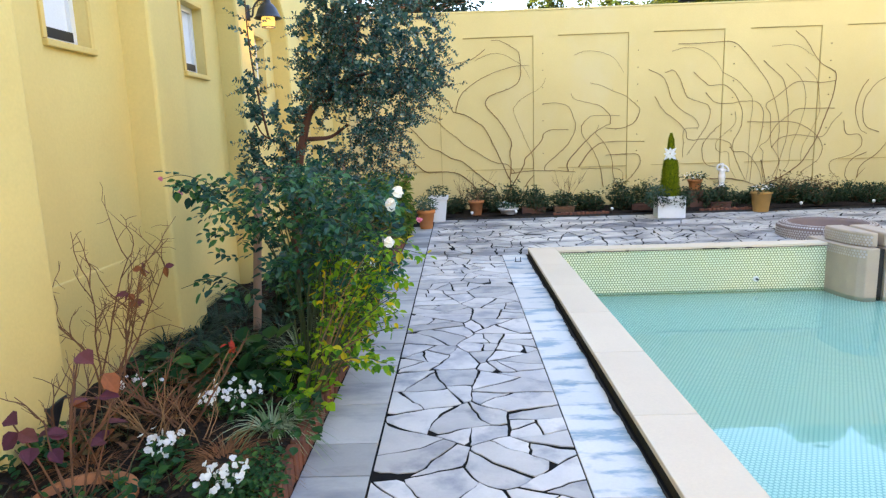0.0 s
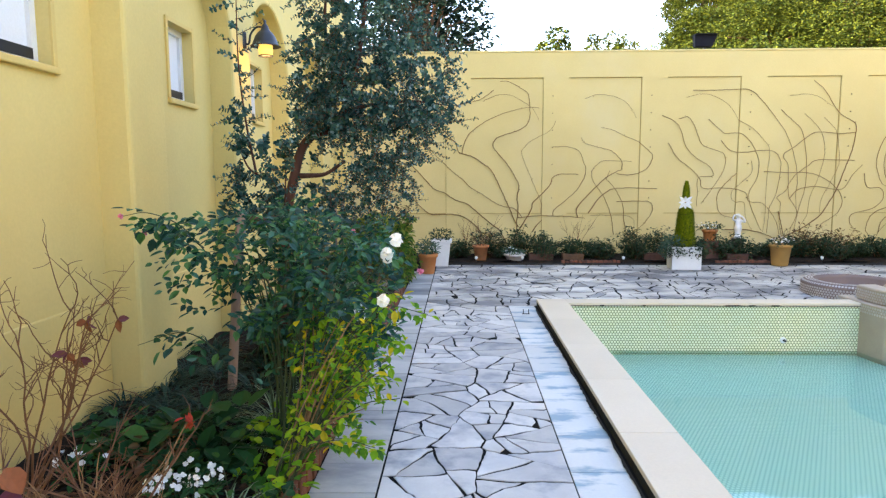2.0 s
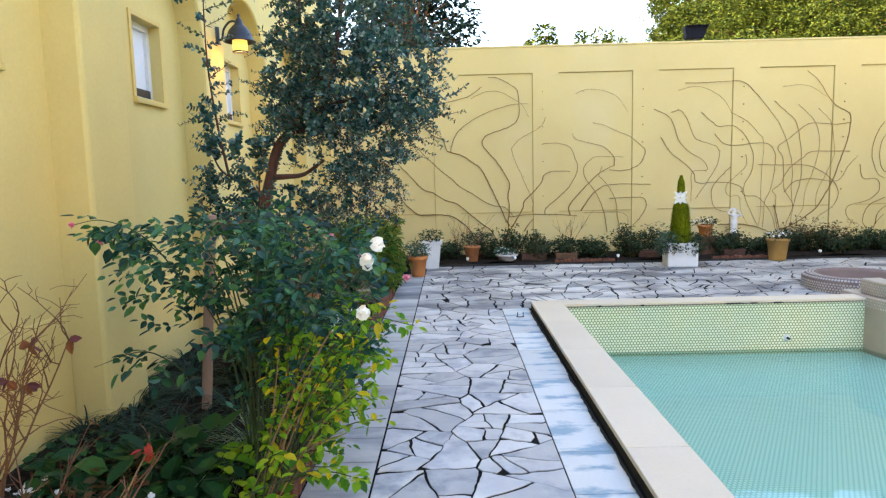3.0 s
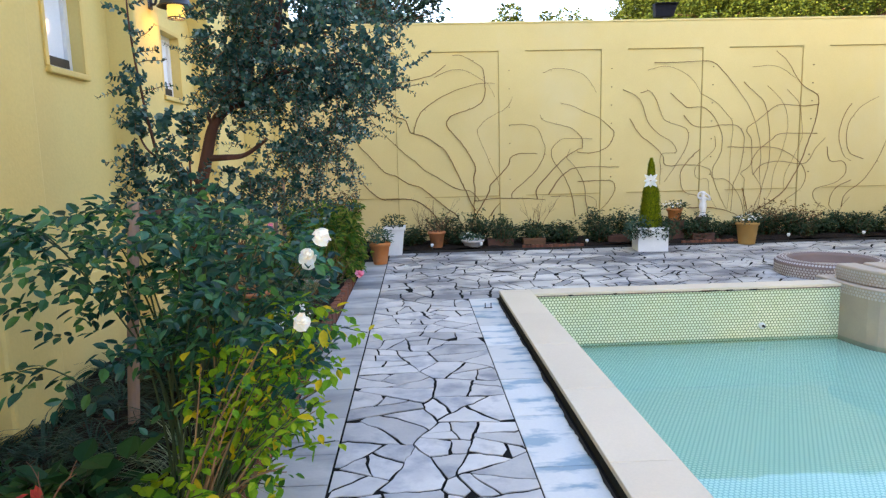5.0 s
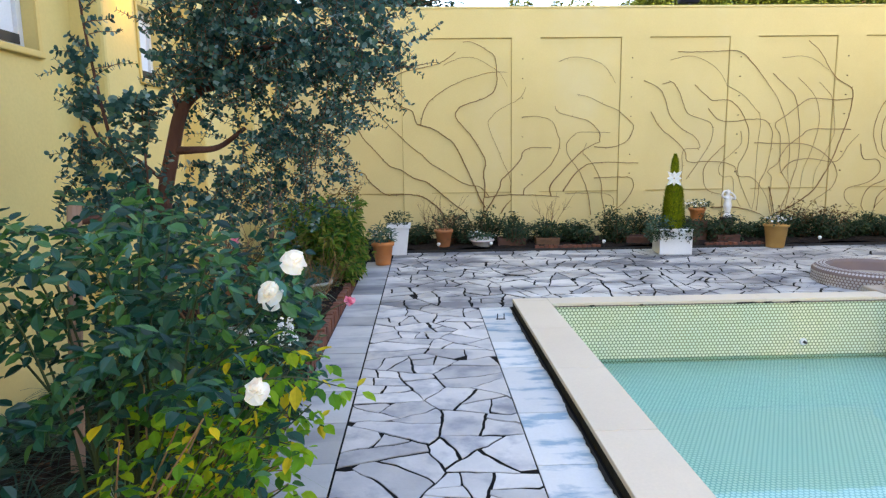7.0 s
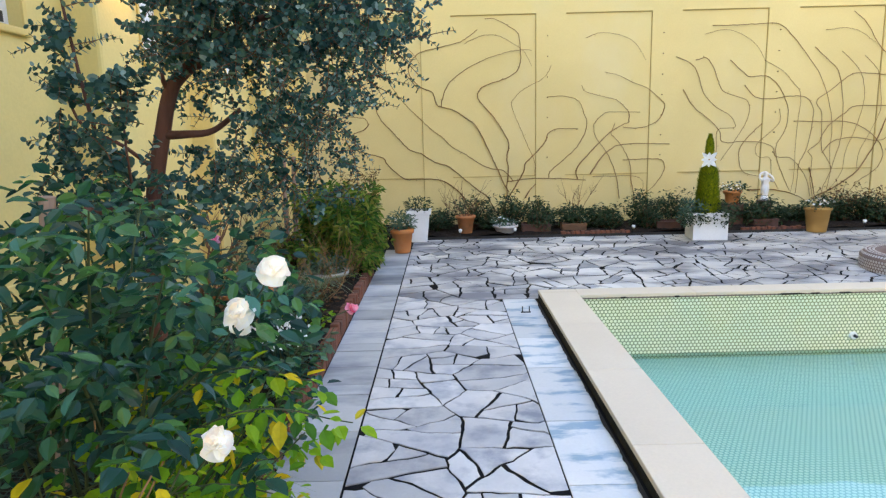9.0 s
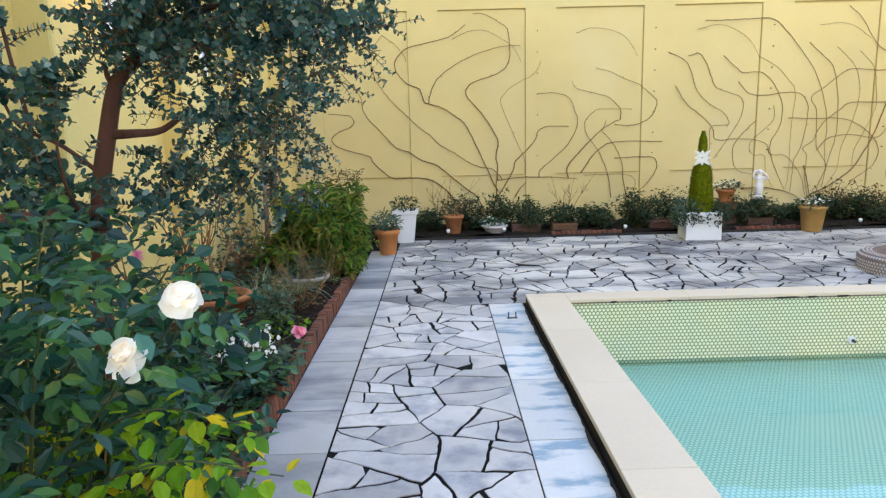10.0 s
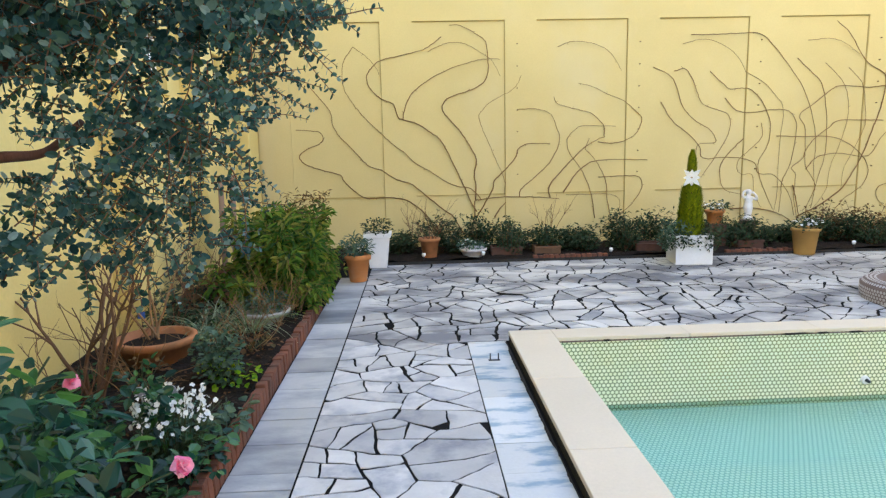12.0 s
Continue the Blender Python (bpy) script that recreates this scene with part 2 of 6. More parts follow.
CONIFER = leafy("golden_conifer_sprays", [(0.17, 0.22, 0.008), (0.27, 0.31, 0.010), (0.10, 0.15, 0.008), (0.40, 0.40, 0.012)], 0.6, 0.2)
WHITEPETAL = leafy("white_petals", [(0.92, 0.92, 0.92), (0.88, 0.89, 0.92), (0.93, 0.92, 0.88)], 0.6, 0.45)
ROSEPETAL = leafy("cream_rose_petals", [(0.94, 0.90, 0.82), (0.95, 0.93, 0.88), (0.94, 0.84, 0.76)], 0.55, 0.5)
PINKPETAL = leafy("pink_petals", [(0.90, 0.20, 0.38), (0.92, 0.45, 0.55), (0.85, 0.12, 0.30)], 0.55, 0.35)
REDPETAL = leafy("red_leaves", [(0.42, 0.04, 0.04), (0.5, 0.08, 0.03)], 0.55, 0.35)
HILLLEAF = leafy("sunlit_hill_foliage", [(0.018, 0.036, 0.006), (0.060, 0.088, 0.009), (0.135, 0.150, 0.012), (0.007, 0.017, 0.005)], 0.6, 0.03)
PINELEAF = leafy("dark_evergreen_foliage", [(0.012, 0.030, 0.026), (0.02, 0.045, 0.034), (0.035, 0.06, 0.04)], 0.5, 0.15)


def tile_mat(name, colours, stain, rough=0.3):
    """Glazed round mosaic: a tone for each tile and broad staining."""
    m, n, l, b = node_mat(name)
    g = n.new("ShaderNodeNewGeometry")
    ramp = n.new("ShaderNodeValToRGB")
    ramp.color_ramp.elements[0].color, ramp.color_ramp.elements[1].color = (*colours[0], 1), (*colours[1], 1)
    l.new(g.outputs["Random Per Island"], ramp.inputs[0])
    s = noise_fac(n, l, 0.9, 4, 0.6, 0.40, 0.68)
    col = mix(n, l, scaled(n, l, s, 0.6), ramp.outputs[0], stain)
    l.new(col, b.inputs["Base Color"])
    b.inputs["Roughness"].default_value = rough
    return m


TILE = tile_mat("cream_penny_tile", ((0.74, 0.74, 0.47), (0.82, 0.80, 0.58)), (0.52, 0.70, 0.55))
TILE_FLOOR = tile_mat("pale_aqua_penny_tile", ((0.78, 0.90, 0.78), (0.85, 0.92, 0.82)), (0.68, 0.86, 0.75))
TILE_PINK = tile_mat("greyish_pink_penny_tile", ((0.46, 0.41, 0.40), (0.58, 0.53, 0.51)), (0.38, 0.34, 0.33), 0.4)
RENDERED = surface("tan_fountain_render", (0.46, 0.37, 0.285), (0.39, 0.315, 0.25), 3, 60, 0.6, 0.3, 0.002, stain=(0.30, 0.25, 0.22), stain_amt=0.5, stain_scale=2)


def water_mat():
    m = bpy.data.materials.new("pool_water")
    m.use_nodes = True
    n, l = m.node_tree.nodes, m.node_tree.links
    n.remove(n["Principled BSDF"])
    tr, gl = n.new("ShaderNodeBsdfTransparent"), n.new("ShaderNodeBsdfGlossy")
    tr.inputs[0].default_value = (0.80, 0.97, 0.90, 1)
    gl.inputs["Roughness"].default_value = 0.02
    fr = n.new("ShaderNodeFresnel")
    fr.inputs[0].default_value = 1.33
    tc, nz, bp = n.new("ShaderNodeTexCoord"), n.new("ShaderNodeTexNoise"), n.new("ShaderNodeBump")
    nz.inputs["Scale"].default_value, nz.inputs["Detail"].default_value = 3.0, 3
    bp.inputs["Strength"].default_value, bp.inputs["Distance"].default_value = 0.15, 0.01
    l.new(tc.outputs["Object"], nz.inputs["Vector"])
    l.new(nz.outputs["Fac"], bp.inputs["Height"])
    l.new(bp.outputs[0], gl.inputs["Normal"])
    mx = n.new("ShaderNodeMixShader")
    l.new(fr.outputs[0], mx.inputs[0])
    l.new(tr.outputs[0], mx.inputs[1])
    l.new(gl.outputs[0], mx.inputs[2])
    l.new(mx.outputs[0], n["Material Output"].inputs[0])
    return m


WATER = water_mat()


FROSTED = surface("frosted_glass", (0.84, 0.86, 0.90), (0.80, 0.82, 0.87), 2, 90, 0.12, 0.05, 0.0005)


def glow_mat(name, colour, strength):
    m, n, l, b = node_mat(name)
    b.inputs["Base Color"].default_value = (*colour, 1)
    b.inputs["Emission Color"].default_value = (*colour, 1)
    b.inputs["Emission Strength"].default_value = strength
    return m


LAMP_GLOW = glow_mat("amber_lamp_globe", (1.0, 0.62, 0.13), 0.16)
BULB_GLOW = glow_mat("warm_bulb", (1.0, 0.70, 0.25), 0.8)


# ---- mesh building ----
class Shape:
    """Collects vertices and faces of one mesh."""

    def __init__(self):
        self.v, self.f = [], []

    def box(self, x0, y0, z0, x1, y1, z1):
        k = len(self.v)
        self.v += [(x, y, z) for z in (z0, z1) for x, y in ((x0, y0), (x1, y0), (x1, y1), (x0, y1))]
        self.f += [tuple(k + i for i in q) for q in ((3, 2, 1, 0), (4, 5, 6, 7), (0, 1, 5, 4), (1, 2, 6, 5), (2, 3, 7, 6), (3, 0, 4, 7))]
        return self

    def prism(self, outline, z0, z1, bevel=0.0, axis="z"):
        """An outline (anticlockwise) drawn out along an axis; bevel pulls the far rim in."""
        k, n = len(self.v), len(outline)
        c = (sum(p[0] for p in outline) / n, sum(p[1] for p in outline) / n)
        def put(p, z):
            return (p[0], p[1], z) if axis == "z" else ((z, p[0], p[1]) if axis == "x" else (p[0], z, p[1]))
        rings = [(0.0, z0), (0.0, z1)] if not bevel else [(0.0, z0), (0.0, z1 - bevel), (bevel, z1)]
        for inset, z in rings:
            for p in outline:
                d = math.hypot(c[0] - p[0], c[1] - p[1]) or 1
                q = (p[0] + (c[0] - p[0]) / d * inset, p[1] + (c[1] - p[1]) / d * inset)
                self.v.append(put(q, z))
        for r in range(len(rings) - 1):
            for i in range(n):
                j = (i + 1) % n
                self.f.append((k + r * n + i, k + r * n + j, k + r * n + n + j, k + r * n + n + i))
        self.f.append(tuple(range(k + n - 1, k - 1, -1)))
        self.f.append(tuple(k + (len(rings) - 1) * n + i for i in range(n)))
        return self

    def lathe(self, profile, seg=24, centre=(0, 0, 0), square=False):
        """A profile of (radius, height) turned round the z axis."""
        k = len(self.v)
        for r, z in profile:
            for i in range(seg):
                a = 2 * math.pi * i / seg
                self.v.append((centre[0] + r * math.cos(a), centre[1] + r * math.sin(a), centre[2] + z))
        for a in range(len(profile) - 1):
            for i in range(seg):
                j = (i + 1) % seg
                self.f.append((k + a * seg + i, k + a * seg + j, k + a * seg + seg + j, k + a * seg + seg + i))
        if profile[0][0] > 1e-4:
            self.f.append(tuple(k + i for i in range(seg - 1, -1, -1)))
        if profile[-1][0] > 1e-4:
            self.f.append(tuple(k + (len(profile) - 1) * seg + i for i in range(seg)))
        return self

    def tube(self, pts, r0, r1, sides=6):
        """A tapered tube along points."""
        pts = [Vector(p) for p in pts]
        k, n = len(self.v), len(pts)
        side = Vector((0.31, 0.77, 0.55))
        for i, p in enumerate(pts):
            d = (pts[min(i + 1, n - 1)] - pts[max(i - 1, 0)]).normalized()
            a = d.cross(side)
            a = a.normalized() if a.length > 1e-4 else d.orthogonal().normalized()
            b = d.cross(a)
            r = r0 + (r1 - r0) * i / (n - 1)
            for s in range(sides):
                t = 2 * math.pi * s / sides
                self.v.append(tuple(p + a * (r * math.cos(t)) + b * (r * math.sin(t))))
        for i in range(n - 1):
            for s in range(sides):
                t = (s + 1) % sides
                self.f.append((k + i * sides + s, k + i * sides + t, k + i * sides + sides + t, k + i * sides + sides + s))
        self.f.append(tuple(k + s for s in range(sides - 1, -1, -1)))
        self.f.append(tuple(k + (n - 1) * sides + s for s in range(sides)))
        return self

    def leaf(self, pos, way, up, length, width, kind="oval", droop=0.15):
        """One leaf from its base along way; folded a little along its rib."""
        w = Vector(way).normalized()
        s = w.cross(Vector(up))
        s = s.normalized() if s.length > 1e-3 else w.orthogonal().normalized()
        u = s.cross(w)
        k, p = len(self.v), Vector(pos)
        if kind == "round":
            rib = ((0.0, 0.0, 0.0), (1.0, 0.0, -0.10))
            sides = ((0.12, 0.34), (0.45, 0.5), (0.82, 0.36))
        elif kind == "petal":
            rib = ((0.0, 0.0, 0.0), (1.0, 0.0, -0.02))
            sides = ((0.15, 0.28), (0.5, 0.5), (0.85, 0.42), (0.97, 0.2))
        elif kind == "blade":
            rib = ((0.0, 0.0, 0.0), (1.0, 0.0, -1.6 * droop))
            sides = ((0.3, 0.5), (0.7, 0.4))
        else:
            rib = ((0.0, 0.0, 0.0), (1.0, 0.0, -droop))
            sides = ((0.25, 0.42), (0.55, 0.5), (0.82, 0.26))
        def at(a, b, c):
            return tuple(p + w * (a * length) + s * (b * width) + u * (c * length))
        self.v.append(at(*rib[0]))
        for a, b in sides:
            z = (0.05 if kind == "oval" else 0.03) - droop * a * a + (0.08 * droop)
            self.v.append(at(a, b, z))
        self.v.append(at(*rib[1]))
        for a, b in reversed(sides):
            z = (0.05 if kind == "oval" else 0.03) - droop * a * a + (0.08 * droop)
            self.v.append(at(a, -b, z))
        m = len(sides)
        self.f.append(tuple(k + i for i in range(m + 2)))
        self.f.append((k,) + tuple(k + i for i in range(m + 1, 2 * m + 2)))
        return self

    def petal(self, pos, out, ax, length, width, tilt, curl, cup):
        """A broad petal: it leaves pos along out, rises by tilt and curls."""
        o, a, p, k = Vector(out), Vector(ax), Vector(pos), len(self.v)
        side = a.cross(o).normalized()
        nu, nv = 5, 5
        for i in range(nu + 1):
            u = i / nu
            half = 0.5 * width * (0.25 + 0.75 * math.sin(math.pi * (0.08 + 0.62 * u)) ** 0.8) * (1 if i < nu else 0.72)
            t = tilt + curl * u
            q = p + o * (length * u * math.cos(t)) + a * (length * u * math.sin(t))
            for j in range(nv):
                v = 2 * j / (nv - 1) - 1
                edge = (1 - 0.10 * v * v) if i == nu else 1
                self.v.append(tuple(p + (q - p) * edge + side * (half * v) + (a * math.cos(t) - o * math.sin(t)) * (cup * width * v * v)))
        for i in range(nu):
            for j in range(nv - 1):
                b = k + i * nv + j
                self.f.append((b, b + 1, b + nv + 1, b + nv))
        return self

    def arc_blade(self, pos, way, length, width, sag):
        """A long grass blade that rises and bends over."""
        w = Vector((way[0], way[1], 0)).normalized()
        s = Vector((-w.y, w.x, 0))
        k, p, steps = len(self.v), Vector(pos), 5
        lift = way[2]
        for i in range(steps + 1):
            t = i / steps
            q = p + w * (length * t * (0.35 + 0.45 * t * sag + 0.2)) + Vector((0, 0, length * (lift * t - sag * t * t)))
            h = width * 0.5 * (1 - t) ** 0.6 if i < steps else 0.0005
            self.v += [tuple(q + s * h), tuple(q - s * h)]
        for i in range(steps):
            self.f.append((k + 2 * i, k + 2 * i + 1, k + 2 * i + 3, k + 2 * i + 2))
        return self

    def mesh(self, name, material, smooth=False):
        me = bpy.data.meshes.new(name)
        me.from_pydata(self.v, [], self.f)
        me.materials.append(material)
        if smooth:
            me.polygons.foreach_set("use_smooth", [True] * len(me.polygons))
        me.update()
        return me


def soften(me, width, segments=2, angle=30):
    """Rounds the sharp edges of a mesh."""
    bm = bmesh.new()
    bm.from_mesh(me)
    bmesh.ops.recalc_face_normals(bm, faces=bm.faces)
    sharp = [e for e in bm.edges if len(e.link_faces) == 2 and e.calc_face_angle(0) > radians(angle)]
    bmesh.ops.bevel(bm, geom=sharp, offset=width, segments=segments, affect="EDGES", profile=0.5, clamp_overlap=True)
    bm.to_mesh(me)
    bm.free()
    return me


def part(name, shape, material, parent, label="", smooth=False, round_by=0.0):
    """One mesh object under a thing or a part."""
    me = shape.mesh(name, material, smooth)
    if round_by:
        soften(me, round_by)
    ob = new(name, me)
    ob.parent = parent
    if label:
        tagged(ob, label)
    return ob


def thing(name, label, category, place=(0, 0, 0), group="", turn=0.0):
    ob = new(name)
    ob.empty_display_size = 0.1
    ob.matrix_world = pose(*place, 0, 0, turn)
    return tagged(ob, label, category, group)


def setting(name, shape, material, label="", round_by=0.0, category=""):
    me = shape.mesh(name, material)
    if round_by:
        soften(me, round_by)
    return tagged(new(name, me), label, category, kind="structure")


def rnd(a, b):
    return random.uniform(a, b)


def smooth_line(pts, steps=5):
    """Catmull-Rom through points."""
    pts = [Vector(p) for p in pts]
    ext = [pts[0] * 2 - pts[1]] + pts + [pts[-1] * 2 - pts[-2]]
    out = []
    for i in range(1, len(ext) - 2):
        a, b, c, d = ext[i - 1:i + 3]
        for k in range(steps):
            t = k / steps
            out.append(0.5 * ((2 * b) + (c - a) * t + (2 * a - 5 * b + 4 * c - d) * t * t + (3 * b - a - 3 * c + d) * t ** 3))
    return out + [pts[-1]]


def wander(start, way, length, steps, bend, rise=0.0):
    """A meandering twig."""
    p, d, out = Vector(start), Vector(way).normalized(), [Vector(start)]
    for _ in range(steps):
        d = (d + Vector((rnd(-bend, bend), rnd(-bend, bend), rnd(-bend, bend) + rise))).normalized()
        p = p + d * (length / steps)
        out.append(p.copy())
    return out


# ---- large structure ----
WALL_X, PIER_X, BACK_Y, TOP = -2.03, -1.83, 12.36, 3.60
PERIOD, BAYS = 1.79, range(-7, 4)
X0, X1, Y0 = -2.03, 9.2, -9.0
POOL = (1.27, -3.0, 8.2, 7.62)


def window_y(k):
    return 5.665 + PERIOD * k


def build_ground():
    s = Shape()
    far = 900
    for a in ((-far, -far, far, Y0 - 0.3), (-far, BACK_Y + 0.25, far, far), (-far, Y0 - 0.3, -9, BACK_Y + 0.25), (X1 + 0.25, Y0 - 0.3, far, BACK_Y + 0.25)):
        k = len(s.v)
        s.v += [(a[0], a[1], -0.05), (a[2], a[1], -0.05), (a[2], a[3], -0.05), (a[0], a[3], -0.05)]
        s.f.append((k, k + 1, k + 2, k + 3))
    setting("ground", s, EARTH, "dry earth and grass outside the courtyard walls")
    # bed of black mortar under the stones, left open for the pool and its slabs
    s = Shape()
    x0, y0, x1, y1 = POOL
    s.box(-0.66, Y0, -0.3, 0.985, BACK_Y, -0.0045)
    s.box(0.985, y1 + 0.2, -0.3, X1, BACK_Y, -0.0045)
    s.box(x1 + 0.35, Y0, -0.3, X1, y1 + 0.2, -0.0045)
    s.box(0.985, Y0, -0.3, x1 + 0.35, y0 - 0.35, -0.0045)
    setting("pavement_south", Shape().box(-0.64, Y0, -0.006, X1, -3.64, 0.002), SLAB_GREY, "plain grey paving behind the pool path")
    setting("pavement", s, MORTAR, "black mortar joints of the crazy-paved terrace")


def build_west_wall():
    s = Shape()
    y_lo, y_hi, back, high = Y0, BACK_Y, -2.45, 10.5
    z0, z1, half = 2.03, 2.58, 0.21
    s.box(back, y_lo, -0.2, WALL_X, y_hi, z0)
    s.box(back, y_lo, z1, WALL_X, y_hi, high)
    y = y_lo
    for k in BAYS:
        c = window_y(k)
        if c - half > y_lo:
            s.box(back, y, z0, WALL_X, c - half, z1)
            y = c + half
    s.box(back, y, z0, WALL_X, y_hi, z1)
    wall = setting("wall_west", s, STUCCO, "yellow stuccoed house wall with pilasters and small windows")
    # pilasters that rise into round arches over the bays
    for k in range(-8, 5):
        c, w, r, zs = 4.70 + PERIOD * k, 0.235, PERIOD / 2 - 0.235, 2.50
        pts = [(c - w, -0.2), (c + w, -0.2), (c + w, zs)]
        pts += [(c + w + r * (1 - math.cos(a)), zs + r * math.sin(a)) for a in [math.pi / 2 * i / 10 for i in range(1, 11)]]
        pts += [(c + PERIOD / 2, 4.3), (c - PERIOD / 2, 4.3)]
        pts += [(c - w - r * (1 - math.cos(a)), zs + r * math.sin(a)) for a in [math.pi / 2 * i / 10 for i in range(10, 0, -1)]]
        pts += [(c - w, zs)]
        pts = [(min(max(y, Y0), BACK_Y - 0.003), z) for y, z in pts]
        if pts[1][0] - pts[0][0] < 0.05:
            continue
        me = part("pilaster", Shape().prism(pts, WALL_X - 0.06, PIER_X, axis="x"), STUCCO, wall, round_by=0.022)
    for k in range(-8, 4):
        y = 4.935 + PERIOD * k
        if y < Y0:
            continue
        part("plinth", Shape().box(WALL_X - 0.02, y + 0.004, -0.2, WALL_X + 0.009, y + PERIOD - 0.474, 0.74), STUCCO, wall, round_by=0.008)
    # windows
    for i, k in enumerate(BAYS):
        c = window_y(k)
        if c - half < y_lo:
            continue
        w = tagged(new("window_%d" % (i + 1)), "small white-framed window in a yellow stucco reveal", "window", kind="structure")
        w.matrix_world = pose(WALL_X, c, z0)
        h = z1 - z0
        part("window_sill", Shape().box(-0.14, -half - 0.03, -0.040, 0.030, half + 0.035, 0.0), STUCCO_TRIM, w, round_by=0.008)
        for a in ((-half - 0.035, 0.002, -half - 0.001, h + 0.035), (half + 0.001, 0.002, half + 0.035, h + 0.035)):
            part("trim_bar", Shape().box(-0.02, a[0], a[1], 0.014, a[2], a[3]), STUCCO_TRIM, w, round_by=0.004)
        part("trim_bar", Shape().box(-0.02, -half, h + 0.001, 0.014, half, h + 0.036), STUCCO_TRIM, w, round_by=0.004)
        f = Shape()
        f.box(-0.12, -half, 0, -0.07, -half + 0.045, h).box(-0.12, half - 0.045, 0, -0.07, half, h)
        f.box(-0.12, -half + 0.045, h - 0.045, -0.07, half - 0.045, h).box(-0.12, -half + 0.045, 0.0, -0.07, half - 0.045, 0.03)
        fr = part("window_frame", f, WHITE_FRAME, w, "white window frame")
        part("gasket", Shape().box(-0.115, -half + 0.045, 0.03, -0.065, half - 0.045, 0.085), IRON, fr, "black rail at the foot of the sash")
        part("pane", Shape().box(-0.10, -half + 0.045, 0.085, -0.094, half - 0.045, h - 0.045), FROSTED, fr, "white frosted pane")


def build_north_wall():
    s = Shape()
    depth, high = 0.024, TOP
    face, back = BACK_Y, BACK_Y + 0.26
    s.box(X0 - 0.4, face + depth, -0.2, X1 + 0.25, back, high)
    # raised ribs round tall sunk panels
    s.box(X0, face, 3.17, X1, face + depth, high)
    s.box(X0, face, -0.2, X1, face + depth, 0.10)
    x = X0
    for k in range(-2, 6):
        left, right = 0.29 + 1.727 * k, 1.572 + 1.727 * k
        if left > x:
            s.box(x, face, 0.10, left, face + depth, 3.17)
        x = max(x, right)
        if right > X1:
            break
    s.box(x, face, 0.10, X1, face + depth, 3.17)
    wall = setting("wall_north", s, STUCCO_PALE, "tall yellow stuccoed garden wall with sunk panels")
    # thin ledges across the panels; dark strips paint the shade at top and side
    for k in range(-1, 6):
        left, right = max(X0, 0.29 + 1.727 * k), min(X1, 1.572 + 1.727 * k)
        if right - left < 0.2:
            continue
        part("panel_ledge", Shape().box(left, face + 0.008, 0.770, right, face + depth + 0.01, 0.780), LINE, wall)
        part("panel_shade_strip", Shape().box(left, face + 0.010, 3.160, right, face + depth + 0.01, 3.169), LINE, wall)
        part("panel_shade_strip", Shape().box(right - 0.009, face + 0.010, 0.11, right - 0.001, face + depth + 0.01, 3.156), LINE, wall)
    part("wall_cap", Shape().box(X0 - 0.4, face - 0.012, high, X1 + 0.25, back + 0.012, high + 0.035), STUCCO_PALE, wall, round_by=0.01)


def build_closing_walls():
    # unseen closing wall; its distance and height are set to block eastern sky light
    s = Shape().box(X1, Y0, -0.2, X1 + 0.25, BACK_Y, 6.0)
    setting("wall_east_screen", s, STUCCO, "unseen yellow stuccoed wall added to block sky light from the east")
    s = Shape().box(-2.45, Y0 - 0.3, -0.2, X1 + 0.25, Y0, 3.6)
    setting("wall_south", s, STUCCO, "plain yellow stuccoed house wall")


def disc_field(origin, du, dv, nu, nv, pitch, r, normal, sides=8, lift=0.002, skip=None):
    """Rows of small round tiles, every other row shifted by half a tile."""
    o, u, v, nn = Vector(origin), Vector(du), Vector(dv), Vector(normal)
    rim = [(math.cos(2 * math.pi * i / sides) * r, math.sin(2 * math.pi * i / sides) * r) for i in range(sides)]
    s = Shape()
    for j in range(nv):
        for i in range(nu):
            a, b = (i + 0.5 * (j % 2)) * pitch, j * pitch * 0.866
            c = o + u * a + v * b + nn * lift
            if skip and skip(c):
                continue
            k = len(s.v)
            s.v += [tuple(c + u * x + v * y) for x, y in rim]
            s.f.append(tuple(range(k, k + sides)))
    return s


